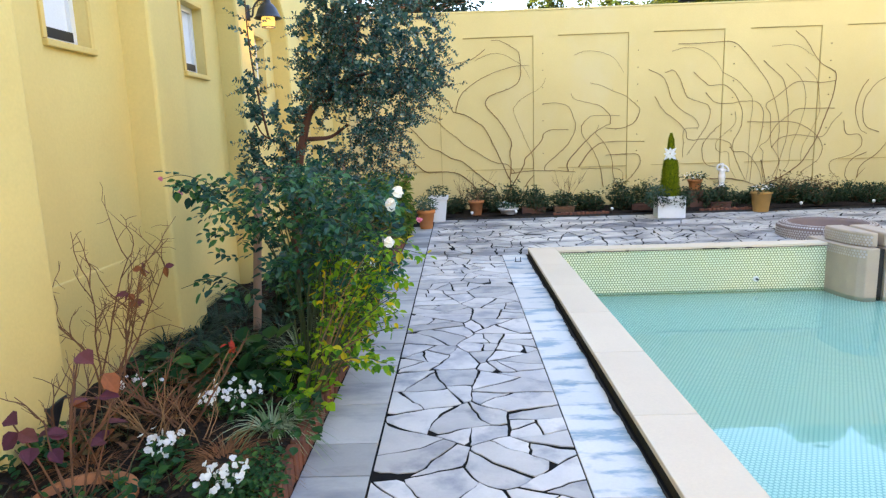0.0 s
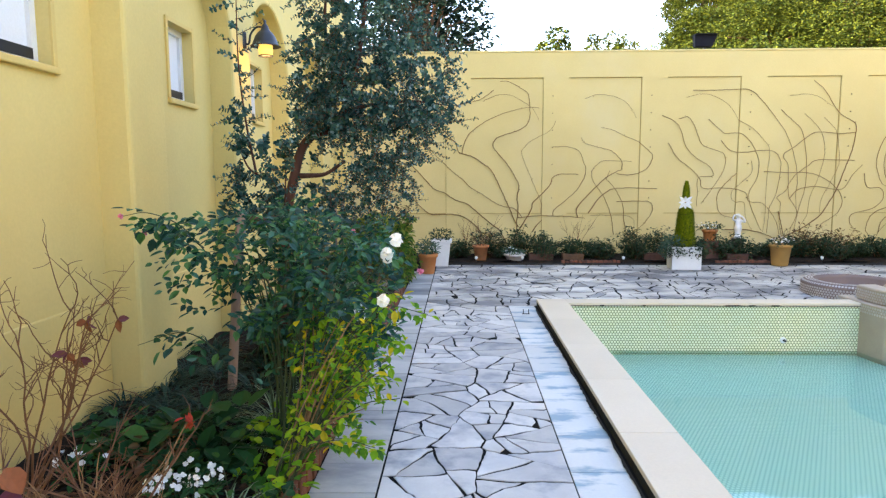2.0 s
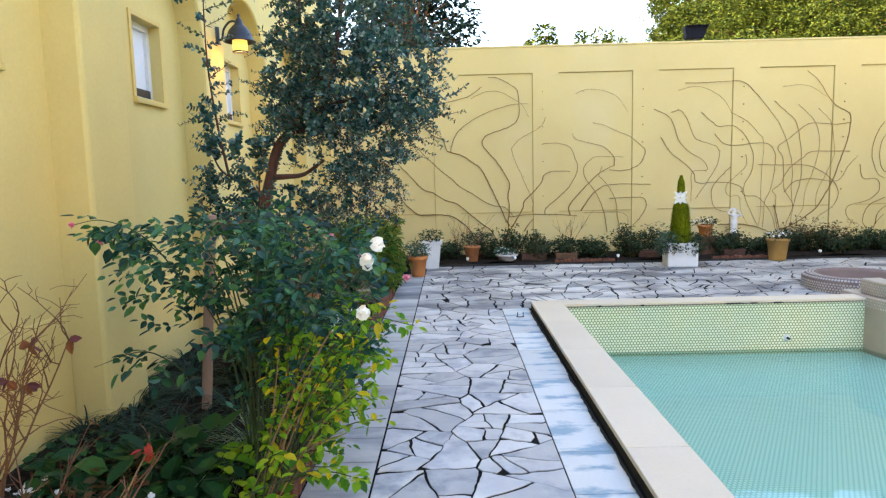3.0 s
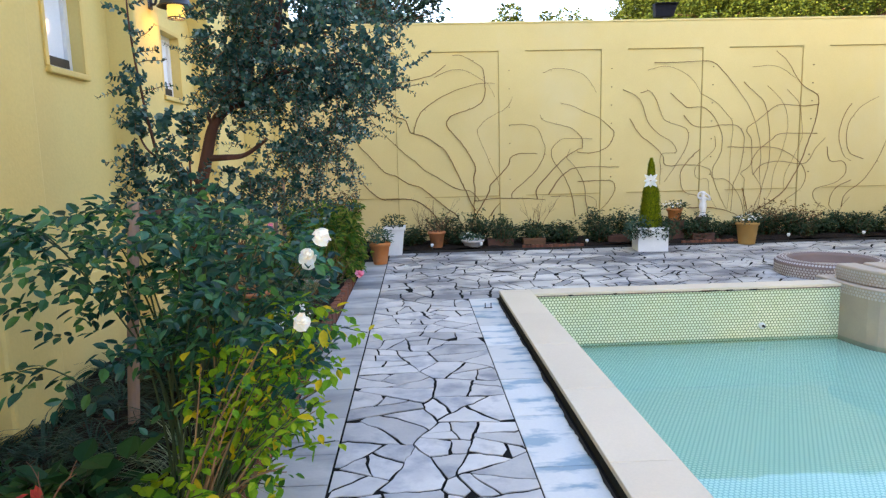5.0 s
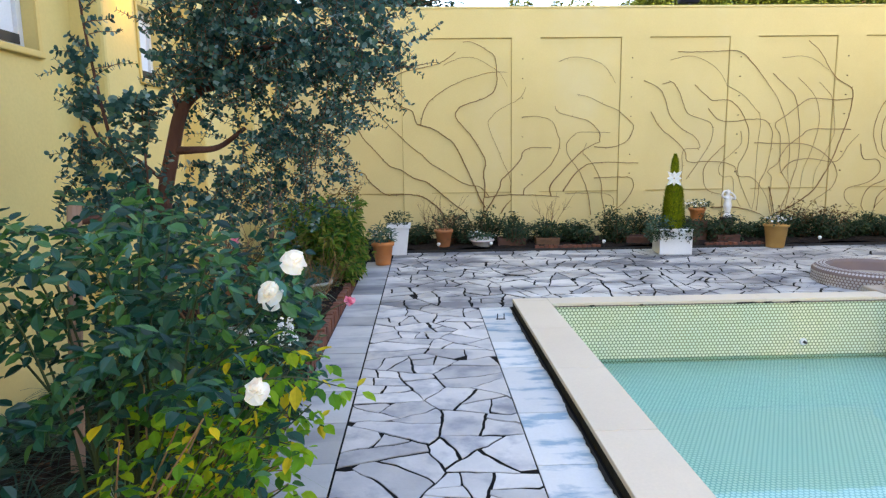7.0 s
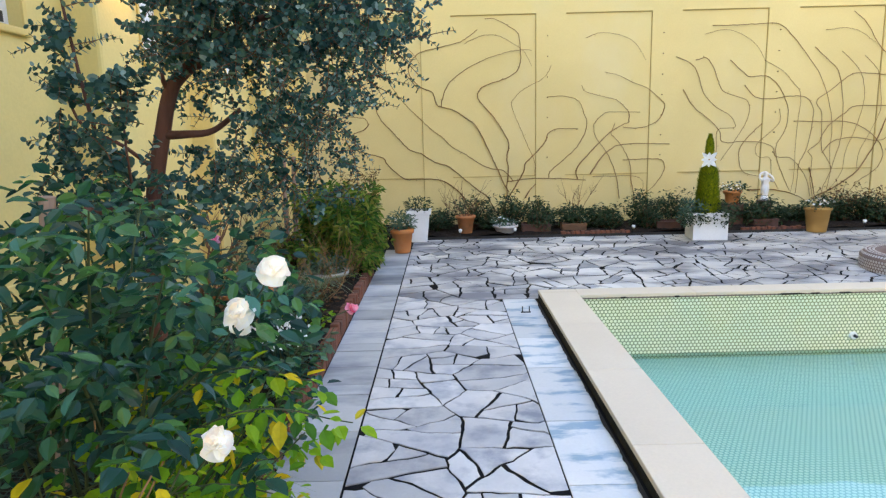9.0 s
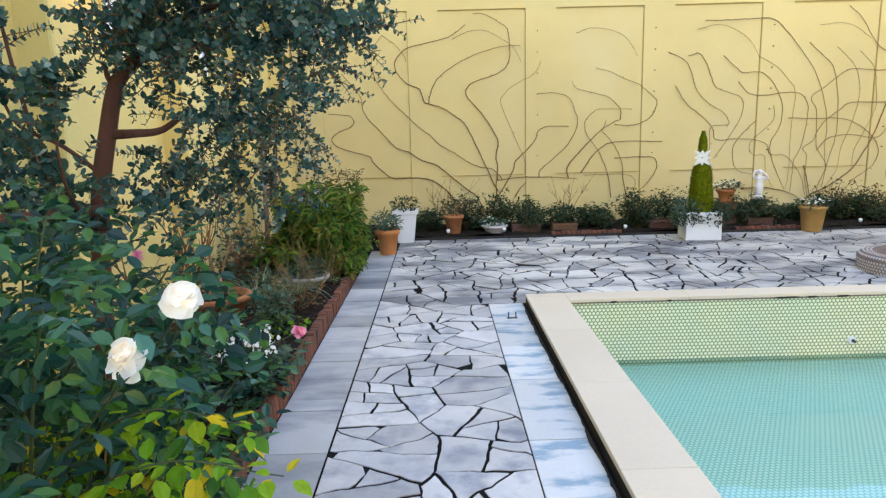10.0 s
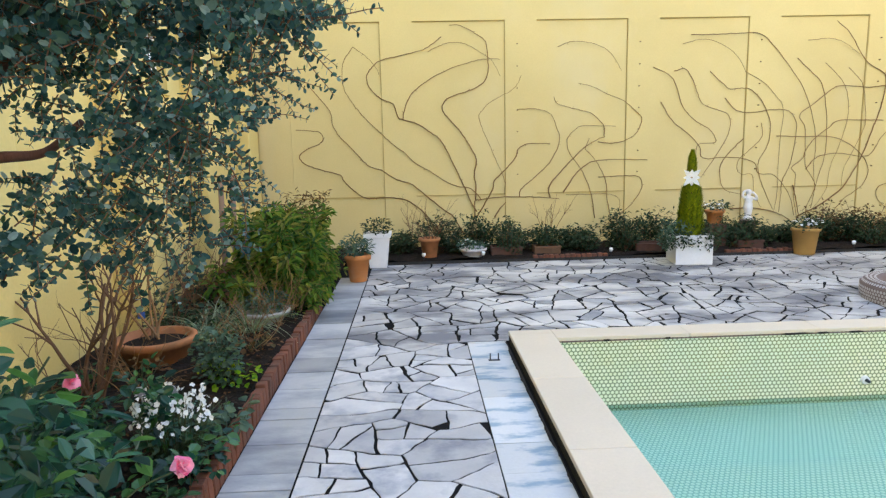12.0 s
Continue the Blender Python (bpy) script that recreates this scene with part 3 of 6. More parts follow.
def build_pool():
    x0, y0, x1, y1 = POOL
    floor_z, water_z = -0.50, -0.452
    s = Shape()
    s.box(x0 - 0.30, y0 - 0.3, floor_z - 0.2, x1 + 0.3, y1 + 0.22, floor_z)
    s.box(x0 - 0.28, y0 - 0.3, floor_z, x0 + 0.01, y1 + 0.2, 0.049)
    s.box(x1 - 0.01, y0 - 0.3, floor_z, x1 + 0.3, y1 + 0.2, 0.049)
    s.box(x0 + 0.01, y0 - 0.3, floor_z, x1 - 0.01, y0 - 0.01, 0.049)
    pool = setting("pool", s, GROUT_BLUE, "shallow swimming pool lined with round mosaic tiles", category="pool")
    part("pool_wall", Shape().box(x0 + 0.01, y1 + 0.01, floor_z, x1 - 0.01, y1 + 0.2, 0.049), GROUT, pool, "olive-grouted pool wall")
    part("riser", Shape().box(x0 - 0.316, y0 - 0.3, -0.1, x0 - 0.281, y1 + 0.2, 0.047), DARK_EDGE, pool, "blackened riser under the coping")
    part("riser", Shape().box(x0 - 0.316, y1 + 0.201, -0.1, x1, y1 + 0.214, 0.047), DARK_EDGE, pool)
    part("rust_line", Shape().box(x0 + 0.02, y1 - 0.004, 0.042, x1 - 0.3, y1 + 0.0095, 0.048), FOUNTAIN_GROUT, pool, "rust-brown stain under the coping")
    for x, w in ((1.64, 0.03), (2.09, 0.025), (3.05, 0.12), (3.25, 0.05), (3.50, 0.06)):
        part("chip", Shape().prism([(x - w, 0.046), (x - 0.6 * w, 0.040), (x + 0.4 * w, 0.042), (x + w, 0.047), (x + 0.5 * w, 0.056), (x - 0.7 * w, 0.055)], y1 - 0.006, y1 + 0.004, axis="y"), DARK_EDGE, pool, "blackened chip in the coping edge")
    p = 0.0325
    w = disc_field((x0 + 0.03, y1 + 0.01, -0.525), (1, 0, 0), (0, 0, 1), int((x1 - x0) / p) - 1, int(0.60 / (p * 0.866)) + 1, p, 0.0132, (0, -1, 0), 8)
    tagged(part("wall_tile", w, TILE, pool, "round cream-green glazed mosaic tiles"), kind="stuff")
    f = disc_field((x0 + 0.03, y0 + 0.02, floor_z), (1, 0, 0), (0, 1, 0), int((x1 - x0 - 0.05) / p), int((y1 - y0) / (p * 0.866)), p, 0.0134, (0, 0, 1), 6)
    tagged(part("floor_tile", f, TILE_FLOOR, pool, "round pale aqua mosaic tiles under water"), kind="stuff")
    # water sheet
    s = Shape()
    s.v = [(x0 + 0.011, y0, water_z), (x1 - 0.011, y0, water_z), (x1 - 0.011, y1 + 0.009, water_z), (x0 + 0.011, y1 + 0.009, water_z)]
    s.f = [(0, 1, 2, 3)]
    wtr = setting("water", s, WATER, "still turquoise pool water", category="water")
    wtr.visible_shadow = False
    # water inlet in the far wall
    nz = thing("pool_inlet", "small white plastic water inlet with dark nozzle on the pool wall", "pool inlet", (3.60, y1 + 0.008, -0.33))
    part("flange", Shape().tube([(0, 0.0, 0), (0, -0.02, 0)], 0.034, 0.030, 14), WHITE_FRAME, nz)
    part("nozzle", Shape().tube([(-0.002, -0.018, 0.004), (0.012, -0.045, -0.006)], 0.014, 0.011, 10), IRON, nz, "dark nozzle")
    # coping slabs
    cop = tagged(new("coping"), "cream stone coping slabs round the pool", kind="structure")
    a, n = y0 - 0.3, 0
    while a < y1 + 0.2:
        b = min(a + 0.92, y1 + 0.22)
        part("slab", Shape().box(x0 - 0.32, a + 0.0006, 0.05, x0, b - 0.0006, 0.08), COPING, cop, round_by=0.005)
        a = b
    a = x0
    while a < x1:
        b = min(a + 0.98, x1)
        part("slab", Shape().box(a + 0.0006, y1, 0.05, b - 0.0006, y1 + 0.22, 0.08), COPING, cop, round_by=0.005)
        a = b
    part("slab", Shape().box(x1, y0 - 0.3, 0.05, x1 + 0.32, y1 + 0.22, 0.08), COPING, cop, round_by=0.008)


def build_fountain():
    f = thing("fountain", "low round tiled fountain basin with stepped spillway piers at the pool", "fountain", (0, 0, 0))
    c, h, r, ri = (4.95, 8.62), 0.17, 0.60, 0.42
    ring = Shape().lathe([(ri, -0.02), (ri, h - 0.03), (ri + 0.03, h), (r - 0.05, h), (r, h - 0.04), (r, 0.0), (r, -0.02)], 64, (c[0], c[1], 0))
    basin = part("basin", ring, FOUNTAIN_GROUT, f, "greyish pink mosaic basin ring", smooth=True)
    part("basin_floor", Shape().lathe([(ri - 0.001, 0.02), (ri - 0.001, 0.05)], 48, (c[0], c[1], 0)), RENDERED, f)
    s, p = Shape(), 0.034
    rows = [(r, 0.015 + p * 0.866 * j, 0) for j in range(4)] + [(r - 0.02, h - 0.018, 0.7), (r - 0.055, h + 0.001, 1.57), (r - 0.088, h + 0.001, 1.57), (r - 0.121, h + 0.001, 1.57)]
    for j, (rad, z, tilt) in enumerate(rows):
        n = int(2 * math.pi * rad / p)
        for i in range(n):
            t = 2 * math.pi * (i + 0.5 * (j % 2)) / n
            o = Vector((math.cos(t), math.sin(t), 0))
            side, nrm = Vector((-math.sin(t), math.cos(t), 0)), o * math.cos(tilt) + Vector((0, 0, math.sin(tilt)))
            up = nrm.cross(side)
            q = Vector((c[0], c[1], z)) + o * rad + nrm * 0.002
            k = len(s.v)
            s.v += [tuple(q + side * (0.0138 * math.cos(a)) - up * (0.0138 * math.sin(a))) for a in [math.pi * m / 4 for m in range(8)]]
            s.f.append(tuple(range(k, k + 8)))
    tagged(part("basin_tile", s, TILE_PINK, basin, "round greyish pink mosaic tiles"), kind="stuff")
    # stepped piers on both sides of a dark slot
    mid = 4.71
    for sgn in (-1, 1):
        low = [(0.035, 7.10), (0.035, 8.05), (0.31, 8.05), (0.31, 7.80), (0.31, 7.62), (0.295, 7.45), (0.27, 7.28), (0.23, 7.17), (0.175, 7.10)]
        high = [(0.035, 7.15), (0.035, 7.82), (0.25, 7.82), (0.25, 7.75), (0.25, 7.60), (0.22, 7.38), (0.16, 7.22), (0.10, 7.15)]
        lo = [(mid + sgn * a, b) for a, b in low]
        hi = [(mid + sgn * a, b) for a, b in high]
        if sgn > 0:
            lo, hi = lo[::-1], hi[::-1]
        pier = part("pier", Shape().prism(lo, -0.56, 0.095), RENDERED, f, "tan rendered curved pier", round_by=0.015)
        part("pier_cap", Shape().prism(hi, 0.096, 0.255), RENDERED, f, round_by=0.02)
        # mosaic over the rounded shoulders
        s = Shape()
        for line, z_lo, z_hi in ((low, -0.02, 0.09), (high, 0.10, 0.245)):
            outer = [Vector((mid + sgn * a, b, 0)) for a, b in line[2:]]
            seg = smooth_line(outer, 8)
            dist, run = 0.0, []
            for a, b in zip(seg, seg[1:]):
                d = (b - a).length
                while dist < d:
                    run.append((a + (b - a) * (dist / d), (b - a).normalized()))
                    dist += p
                dist -= d
            for j in range(int((z_hi - z_lo) / (p * 0.866))):
                for q, dirn in run:
                    nrm = Vector((dirn.y, -dirn.x, 0)) * (1 if sgn > 0 else -1)
                    o = q + dirn * (0.5 * p * (j % 2)) + Vector((0, 0, z_lo + 0.02 + j * p * 0.866)) - nrm * 0.004
                    o2 = o + nrm * 0.008 if (o - Vector((mid, 7.6, o.z))).dot(nrm) > 0 else o
                    k = len(s.v)
                    s.v += [tuple(o2 + dirn * (0.0138 * math.cos(a)) + Vector((0, 0, 0.0138 * math.sin(a)))) for a in [math.pi * m / 4 for m in range(8)]]
                    s.f.append(tuple(range(k, k + 8)))
        tagged(part("pier_tile", s, TILE_PINK, pier), kind="stuff")
    part("slot", Shape().box(mid - 0.034, 7.14, -0.56, mid + 0.034, 8.0, 0.08), DARK_EDGE, f, "dark spillway slot")


def build_beds():
    def sheet(x0, y0, x1, y1, z, nx, ny, amp):
        s = Shape()
        for j in range(ny + 1):
            for i in range(nx + 1):
                x, y = x0 + (x1 - x0) * i / nx, y0 + (y1 - y0) * j / ny
                q = noise.noise(Vector((x * 3, y * 3, 1))) * amp + noise.noise(Vector((x * 14, y * 14, 5))) * amp * 0.5
                s.v.append((x, y, z + q))
        for j in range(ny):
            for i in range(nx):
                a = j * (nx + 1) + i
                s.f.append((a, a + 1, a + nx + 2, a + nx + 1))
        return s
    setting("soil_bed_west", sheet(-2.06, -9.0, -0.67, 11.2, 0.095, 50, 560, 0.03), SOIL, "dark soil of the flower bed by the house")
    setting("soil_bed_north", sheet(-2.06, 11.17, X1, BACK_Y + 0.02, 0.05, 300, 30, 0.03), SOIL, "dark soil of the bed along the garden wall")
    setting("soil_curb", Shape().box(-0.28, 11.165, -0.05, X1, 11.185, 0.035), DARK_EDGE, "low blackened edge of the bed along the wall")
    setting("soil_edge", Shape().box(-0.72, -9.0, -0.05, -0.655, 11.2, 0.085), SOIL, "soil behind the brick edging")


build_ground()
build_west_wall()
build_north_wall()
build_closing_walls()
build_pool()
build_fountain()
build_beds()


# ---- plants: helpers ----
def euca_sprig(leaves, stems, start, way, length, size, n):
    line = wander(start, way, length, 5, 0.22, -0.02)
    stems.tube(line, 0.0026, 0.0012, 4)
    for i in range(n):
        t = (i + 0.6) / n * 4.999
        a, fr = int(t), t - int(t)
        p = line[a].lerp(line[a + 1], fr)
        d = (line[a + 1] - line[a]).normalized()
        for sg in (-1, 1):
            o = (d.orthogonal().normalized() if i % 2 else d.cross(d.orthogonal()).normalized()) * sg
            w = (o + d * 0.5 + Vector((rnd(-.3, .3), rnd(-.3, .3), rnd(-.3, .3)))).normalized()
            z = size * rnd(0.7, 1.15) * (1.0 - 0.35 * i / n)
            leaves.leaf(p, w, (d + Vector((rnd(-.6, .6), rnd(-.6, .6), rnd(-.2, .6)))), z * 1.15, z * rnd(0.62, 0.9), "round", 0.12)


def rose_sprig(leaves, start, way, length, size):
    """A compound leaf: pairs of leaflets and one at the tip."""
    line = wander(start, way, length, 3, 0.25, -0.08)
    for i in range(1, 4):
        d = (line[i] - line[i - 1]).normalized()
        side = d.cross(Vector((rnd(-.9, .9), rnd(-1.0, .6), 1))).normalized()
        up = side.cross(d)
        z = size * rnd(0.75, 1.15)
        if i < 3:
            for sg in (-1, 1):
                leaves.leaf(line[i], side * sg + d * 0.5, up, z, z * 0.56, "oval", 0.15)
        else:
            leaves.leaf(line[i], d, up, z * 1.1, z * 0.68, "oval", 0.2)


def single_leaves(leaves, centre, radii, n, size, aspect, kind="oval", droop=0.15, shell=0.0):
    c = Vector(centre)
    for _ in range(n):
        while True:
            q = Vector((rnd(-1, 1), rnd(-1, 1), rnd(-1, 1)))
            if shell < q.length <= 1:
                break
        p = c + Vector((q.x * radii[0], q.y * radii[1], q.z * radii[2]))
        z = size * rnd(0.6, 1.25)
        w = Vector((q.x + rnd(-.7, .7), q.y + rnd(-.7, .7), rnd(-.5, .6)))
        leaves.leaf(p, w, (rnd(-.5, .5), rnd(-.5, .5), 1), z, z * aspect, kind, droop)


def bloom(name, place, size, material, parent, label="", petals=14, turn=(0, -1, 0.3)):
    """A many-petalled rose facing a direction."""
    s, ax = Shape(), Vector(turn).normalized()
    a = ax.orthogonal().normalized()
    b = ax.cross(a)
    p = Vector(place)
    for ring, (n, tilt, ln, curl) in enumerate(((5, -0.25, 1.05, -0.30), (4, 0.30, 1.0, 0.05), (3, 0.85, 0.85, 0.3), (3, 1.25, 0.65, 0.45))):
        for i in range(n):
            t = 2 * math.pi * (i + 0.41 * ring + rnd(-.12, .12)) / n
            o = a * math.cos(t) + b * math.sin(t)
            s.petal(p + ax * (0.02 * size * ring), o, ax, size * 0.54 * ln * rnd(0.72, 1.15), size * 0.68 * ln * rnd(0.8, 1.15), tilt + rnd(-.42, .42), curl + rnd(-.3, .3), 0.10 + rnd(-.10, .10))
    return part(name, s, material, parent, label, smooth=True)


def pot(shape, r_top, r_base, h, rim, rim_h, seg=28):
    return shape.lathe([(r_base * 0.97, 0.0), (r_base, 0.006), (r_top - rim * 0.4, h - rim_h), (r_top + rim * 0.4, h - rim_h), (r_top + rim * 0.6, h - 0.005), (r_top + rim * 0.3, h), (r_top - rim, h), (r_top - rim * 1.3, h - 0.05), (0.0, h - 0.05)], seg)


# ---- the eucalyptus and its neighbours ----
def build_eucalyptus():
    t = thing("eucalyptus_tree", "young eucalyptus tree with round blue-green leaves and red-brown bark", "tree", (-1.16, 5.2, 0.08))
    o = Vector((-1.16, 5.2, 0.08))
    trunk, crown, twigs = Shape(), Shape(), Shape()
    def limb(pts, r0, r1):
        trunk.tube(smooth_line([Vector(p) - o for p in pts], 5), r0, r1, 10)
    limb([(-1.16, 5.2, 0.05), (-1.17, 5.2, 0.6), (-1.13, 5.2, 1.15), (-1.06, 5.2, 1.47), (-1.00, 5.2, 1.66), (-0.90, 5.2, 1.76)], 0.043, 0.027)
    limb([(-1.06, 5.2, 1.46), (-0.95, 5.18, 1.462), (-0.84, 5.2, 1.475), (-0.70, 5.15, 1.56)], 0.021, 0.010)
    limb([(-0.92, 5.2, 1.75), (-0.76, 5.2, 1.80), (-0.66, 5.18, 2.0), (-0.55, 5.15, 2.5), (-0.48, 5.15, 3.3)], 0.027, 0.010)
    limb([(-1.00, 5.2, 1.62), (-1.025, 5.18, 1.68), (-1.03, 5.18, 1.72)], 0.015, 0.007)
    limb([(-0.70, 5.2, 1.9), (-0.5, 5.08, 1.93), (-0.22, 5.05, 1.95), (0.02, 5.05, 1.92)], 0.016, 0.004)
    limb([(-0.66, 5.18, 2.0), (-0.82, 5.2, 2.4), (-0.80, 5.3, 3.0)], 0.018, 0.006)
    limb([(-1.14, 5.2, 1.08), (-1.08, 4.95, 1.20), (-1.01, 4.76, 1.36), (-1.00, 4.74, 1.66)], 0.009, 0.003)
    limb([(-1.10, 5.2, 1.30), (-1.20, 5.12, 1.42), (-1.33, 5.08, 1.50), (-1.40, 5.1, 1.62)], 0.010, 0.005)
    limb([(-1.30, 5.1, 1.48), (-1.36, 5.12, 1.8), (-1.40, 5.12, 2.2), (-1.41, 5.15, 2.75)], 0.009, 0.003)
    # dense crown of hanging sprays
    blobs = [((-0.50, 5.15, 2.05), (0.30, 0.34, 0.34), 104), ((-0.50, 5.18, 2.60), (0.36, 0.36, 0.40), 118), ((-0.22, 5.02, 2.08), (0.26, 0.26, 0.32), 74), ((-0.48, 5.2, 3.1), (0.34, 0.36, 0.35), 84),
             ((-0.36, 5.1, 1.72), (0.24, 0.26, 0.28), 86), ((-0.86, 5.22, 2.45), (0.16, 0.22, 0.32), 28), ((-0.56, 5.3, 1.42), (0.22, 0.24, 0.20), 16), ((-0.46, 5.2, 1.28), (0.18, 0.16, 0.14), 18),
             ((-0.86, 5.2, 2.95), (0.22, 0.28, 0.35), 36), ((-0.80, 5.08, 2.12), (0.18, 0.20, 0.24), 36), ((-0.42, 5.12, 1.45), (0.22, 0.2, 0.16), 20), ((-0.76, 5.10, 1.26), (0.18, 0.18, 0.12), 9),
             ((-0.70, 4.98, 1.86), (0.20, 0.12, 0.14), 36), ((-0.52, 4.97, 1.62), (0.20, 0.12, 0.15), 20), ((-0.58, 5.0, 1.42), (0.16, 0.12, 0.10), 9), ((-0.10, 5.0, 1.86), (0.18, 0.14, 0.12), 26), ((-0.88, 5.05, 1.93), (0.14, 0.14, 0.13), 26), ((-0.90, 5.30, 2.15), (0.14, 0.16, 0.20), 20), ((-0.96, 5.36, 1.72), (0.10, 0.12, 0.14), 10), ((-0.70, 5.40, 1.40), (0.20, 0.12, 0.20), 24), ((-0.92, 5.42, 1.28), (0.14, 0.10, 0.16), 12)]
    for c, r, n in blobs:
        # the low outer sprays carry finer leaves
        fine = 0.74 if c[0] > -0.6 and c[2] < 1.9 else 1.0
        for _ in range(int(n * 1.35)):
            q = Vector((rnd(-1, 1), rnd(-1, 1), rnd(-1, 1)))
            if q.length > 1:
                q.normalize()
            p = Vector((c[0] + q.x * r[0], c[1] + q.y * r[1], c[2] + q.z * r[2])) - o
            way = Vector((q.x * 0.5 + rnd(-.5, .5), q.y * 0.5 + rnd(-.6, .4), rnd(-0.8, 0.35)))
            euca_sprig(crown, twigs, p, way, rnd(0.13, 0.26), fine * rnd(0.023, 0.039), random.randint(9, 13))
    # thin sprays towards the house
    for c, n, d in (((-1.38, 5.1, 1.85), 5, .07), ((-1.31, 5.08, 1.62), 13, .09), ((-1.37, 5.1, 1.44), 7, .08), ((-1.00, 4.74, 1.58), 8, .05), ((-0.99, 4.73, 1.44), 8, .06), ((-1.03, 4.76, 1.30), 7, .07), ((-1.20, 5.09, 1.52), 5, .06), ((-1.33, 5.06, 1.36), 7, .07), ((-1.28, 5.06, 1.22), 13, .10), ((-1.12, 5.0, 1.16), 9, .09), ((-1.38, 5.1, 1.24), 6, .09), ((-1.20, 5.04, 1.12), 12, .09), ((-0.98, 5.02, 1.14), 6, .07), ((-0.86, 5.05, 1.22), 6, .10)):
        for _ in range(n):
            p = Vector(c) + Vector((rnd(-d, d), rnd(-d, d), rnd(-d, d))) - o
            euca_sprig(crown, twigs, p, (rnd(-1, .5), rnd(-.5, .5), rnd(-.4, .5)), rnd(0.12, 0.22), rnd(0.028, 0.044), random.randint(8, 12))
    for i in range(22):
        z = 1.62 + i * 0.052
        a = rnd(0, 6.3)
        euca_sprig(crown, twigs, Vector((-1.375 - 0.02 * i / 10, 5.12, z)) - o, (math.cos(a), math.sin(a) * 0.6, rnd(-.1, .5)), rnd(0.12, 0.26), rnd(0.024, 0.036), random.randint(7, 11))
    part("trunk", trunk, BARK, t, "red-brown smooth bark", smooth=True)
    tagged(part("twig", twigs, TWIG_RED, t), kind="stuff")
    part("crown", crown, EUCA, t, "blue-green round leaves in drooping sprays")


def build_rose():
    t = thing("rose_bush", "tall rose bush with dark green leaves and cream white blooms", "rose bush", (-0.90, 3.85, 0.08))
    o = Vector((-0.90, 3.85, 0.08))
    dark = Shape()
    tips = []
    for i in range(20):
        base = Vector((rnd(.06, .30), rnd(-.16, .32), 0))
        reach = Vector((rnd(-.36, .40), rnd(-.40, .40), 0))
        top = rnd(0.92, 1.24)
        line = smooth_line([base, base + reach * 0.25 + Vector((0, 0, top * 0.5)), base + reach * 0.7 + Vector((0, 0, top * 0.85)), base + reach + Vector((0, 0, top))], 5)
        part("stem", Shape().tube(line, 0.006, 0.002, 5), GREENSTEM, t)
        tips.append(line)
    # long arching canes with buds towards the house
    for pts in ([(-0.18, 0.1, 0.80), (-0.36, 0.02, 1.10), (-0.52, -0.04, 1.20), (-0.65, -0.07, 1.187)], [(-0.30, 0.05, 1.02), (-0.46, 0.05, 1.13), (-0.60, 0.055, 1.097)], [(-0.15, -0.1, 0.50), (-0.35, -0.10, 0.62), (-0.58, -0.12, 0.56)]):
        cane = smooth_line(pts, 6)
        part("stem", Shape().tube(cane, 0.004, 0.0015, 5), GREENSTEM, t)
        for p in cane[2:-4]:
            rose_sprig(dark, p, (rnd(-.8, .3), rnd(-.7, .7), rnd(-.7, .2)), 0.12, 0.058)
    def bare(p):
        # the lower half is open on the side of the house
        return p.z < (0.80 if p.x < 0.0 else 0.52 if p.x < 0.1 else 0.36) + rnd(-.1, .1)
    for line in tips:
        for p in line[7:]:
            if not bare(p):
                rose_sprig(dark, p, (rnd(-1, 1), rnd(-1, 1), rnd(-.5, .6)), rnd(0.08, 0.14), rnd(0.036, 0.056))
    # clusters of leaves at shoulder height, with gaps between them
    for _ in range(84):
        q = Vector((rnd(-1, 1), rnd(-1, 1), rnd(-1, 1)))
        c = Vector((q.x * 0.44 + 0.14, q.y * 0.36, 0.93 + q.z * 0.29 - 0.10 * max(0.0, q.x)))
        for _ in range(4):
            p = c + Vector((rnd(-.07, .07), rnd(-.07, .07), rnd(-.05, .05)))
            if not bare(p):
                rose_sprig(dark, p, (q.x + rnd(-.7, .7), q.y + rnd(-.7, .7), rnd(-.4, .5)), rnd(0.08, 0.13), rnd(0.036, 0.056))
    for _ in range(12):
        p = Vector((rnd(-.05, .3), rnd(-.3, .4), rnd(.36, .68)))
        rose_sprig(dark, p, (rnd(-1, 1), rnd(-1, 1), rnd(-.4, .5)), rnd(0.07, 0.12), rnd(0.036, 0.055))
    # upright shoots behind the blooms
    for _ in range(44):
        p = Vector((rnd(-0.14, 0.12), rnd(0.45, 0.82), rnd(0.70, 1.20)))
        rose_sprig(dark, p, (rnd(-.8, .8), rnd(-1, 1), rnd(-.4, .5)), rnd(0.08, 0.13), rnd(0.036, 0.056))
    for x, y in ((-0.08, 0.52), (0.02, 0.66), (0.08, 0.58), (-0.02, 0.76)):
        part("stem", Shape().tube(smooth_line([(0.04, 0.25, 0.0), (x * 0.6, y * 0.8, 0.55), (x, y, 1.16)], 5), 0.005, 0.002, 5), GREENSTEM, t)
    for _ in range(70):
        p = Vector((rnd(-0.04, 0.34), rnd(0.22, 0.62), rnd(0.78, 1.20)))
        rose_sprig(dark, p, (rnd(-.8, .8), rnd(-1, 1), rnd(-.4, .5)), rnd(0.08, 0.13), rnd(0.036, 0.056))
    for _ in range(42):
        p = Vector((rnd(0.20, 0.68), rnd(-0.12, 0.55), rnd(0.52, 0.96)))
        rose_sprig(dark, p, (rnd(-.6, 1), rnd(-1, 1), rnd(-.4, .5)), rnd(0.07, 0.12), rnd(0.036, 0.056))
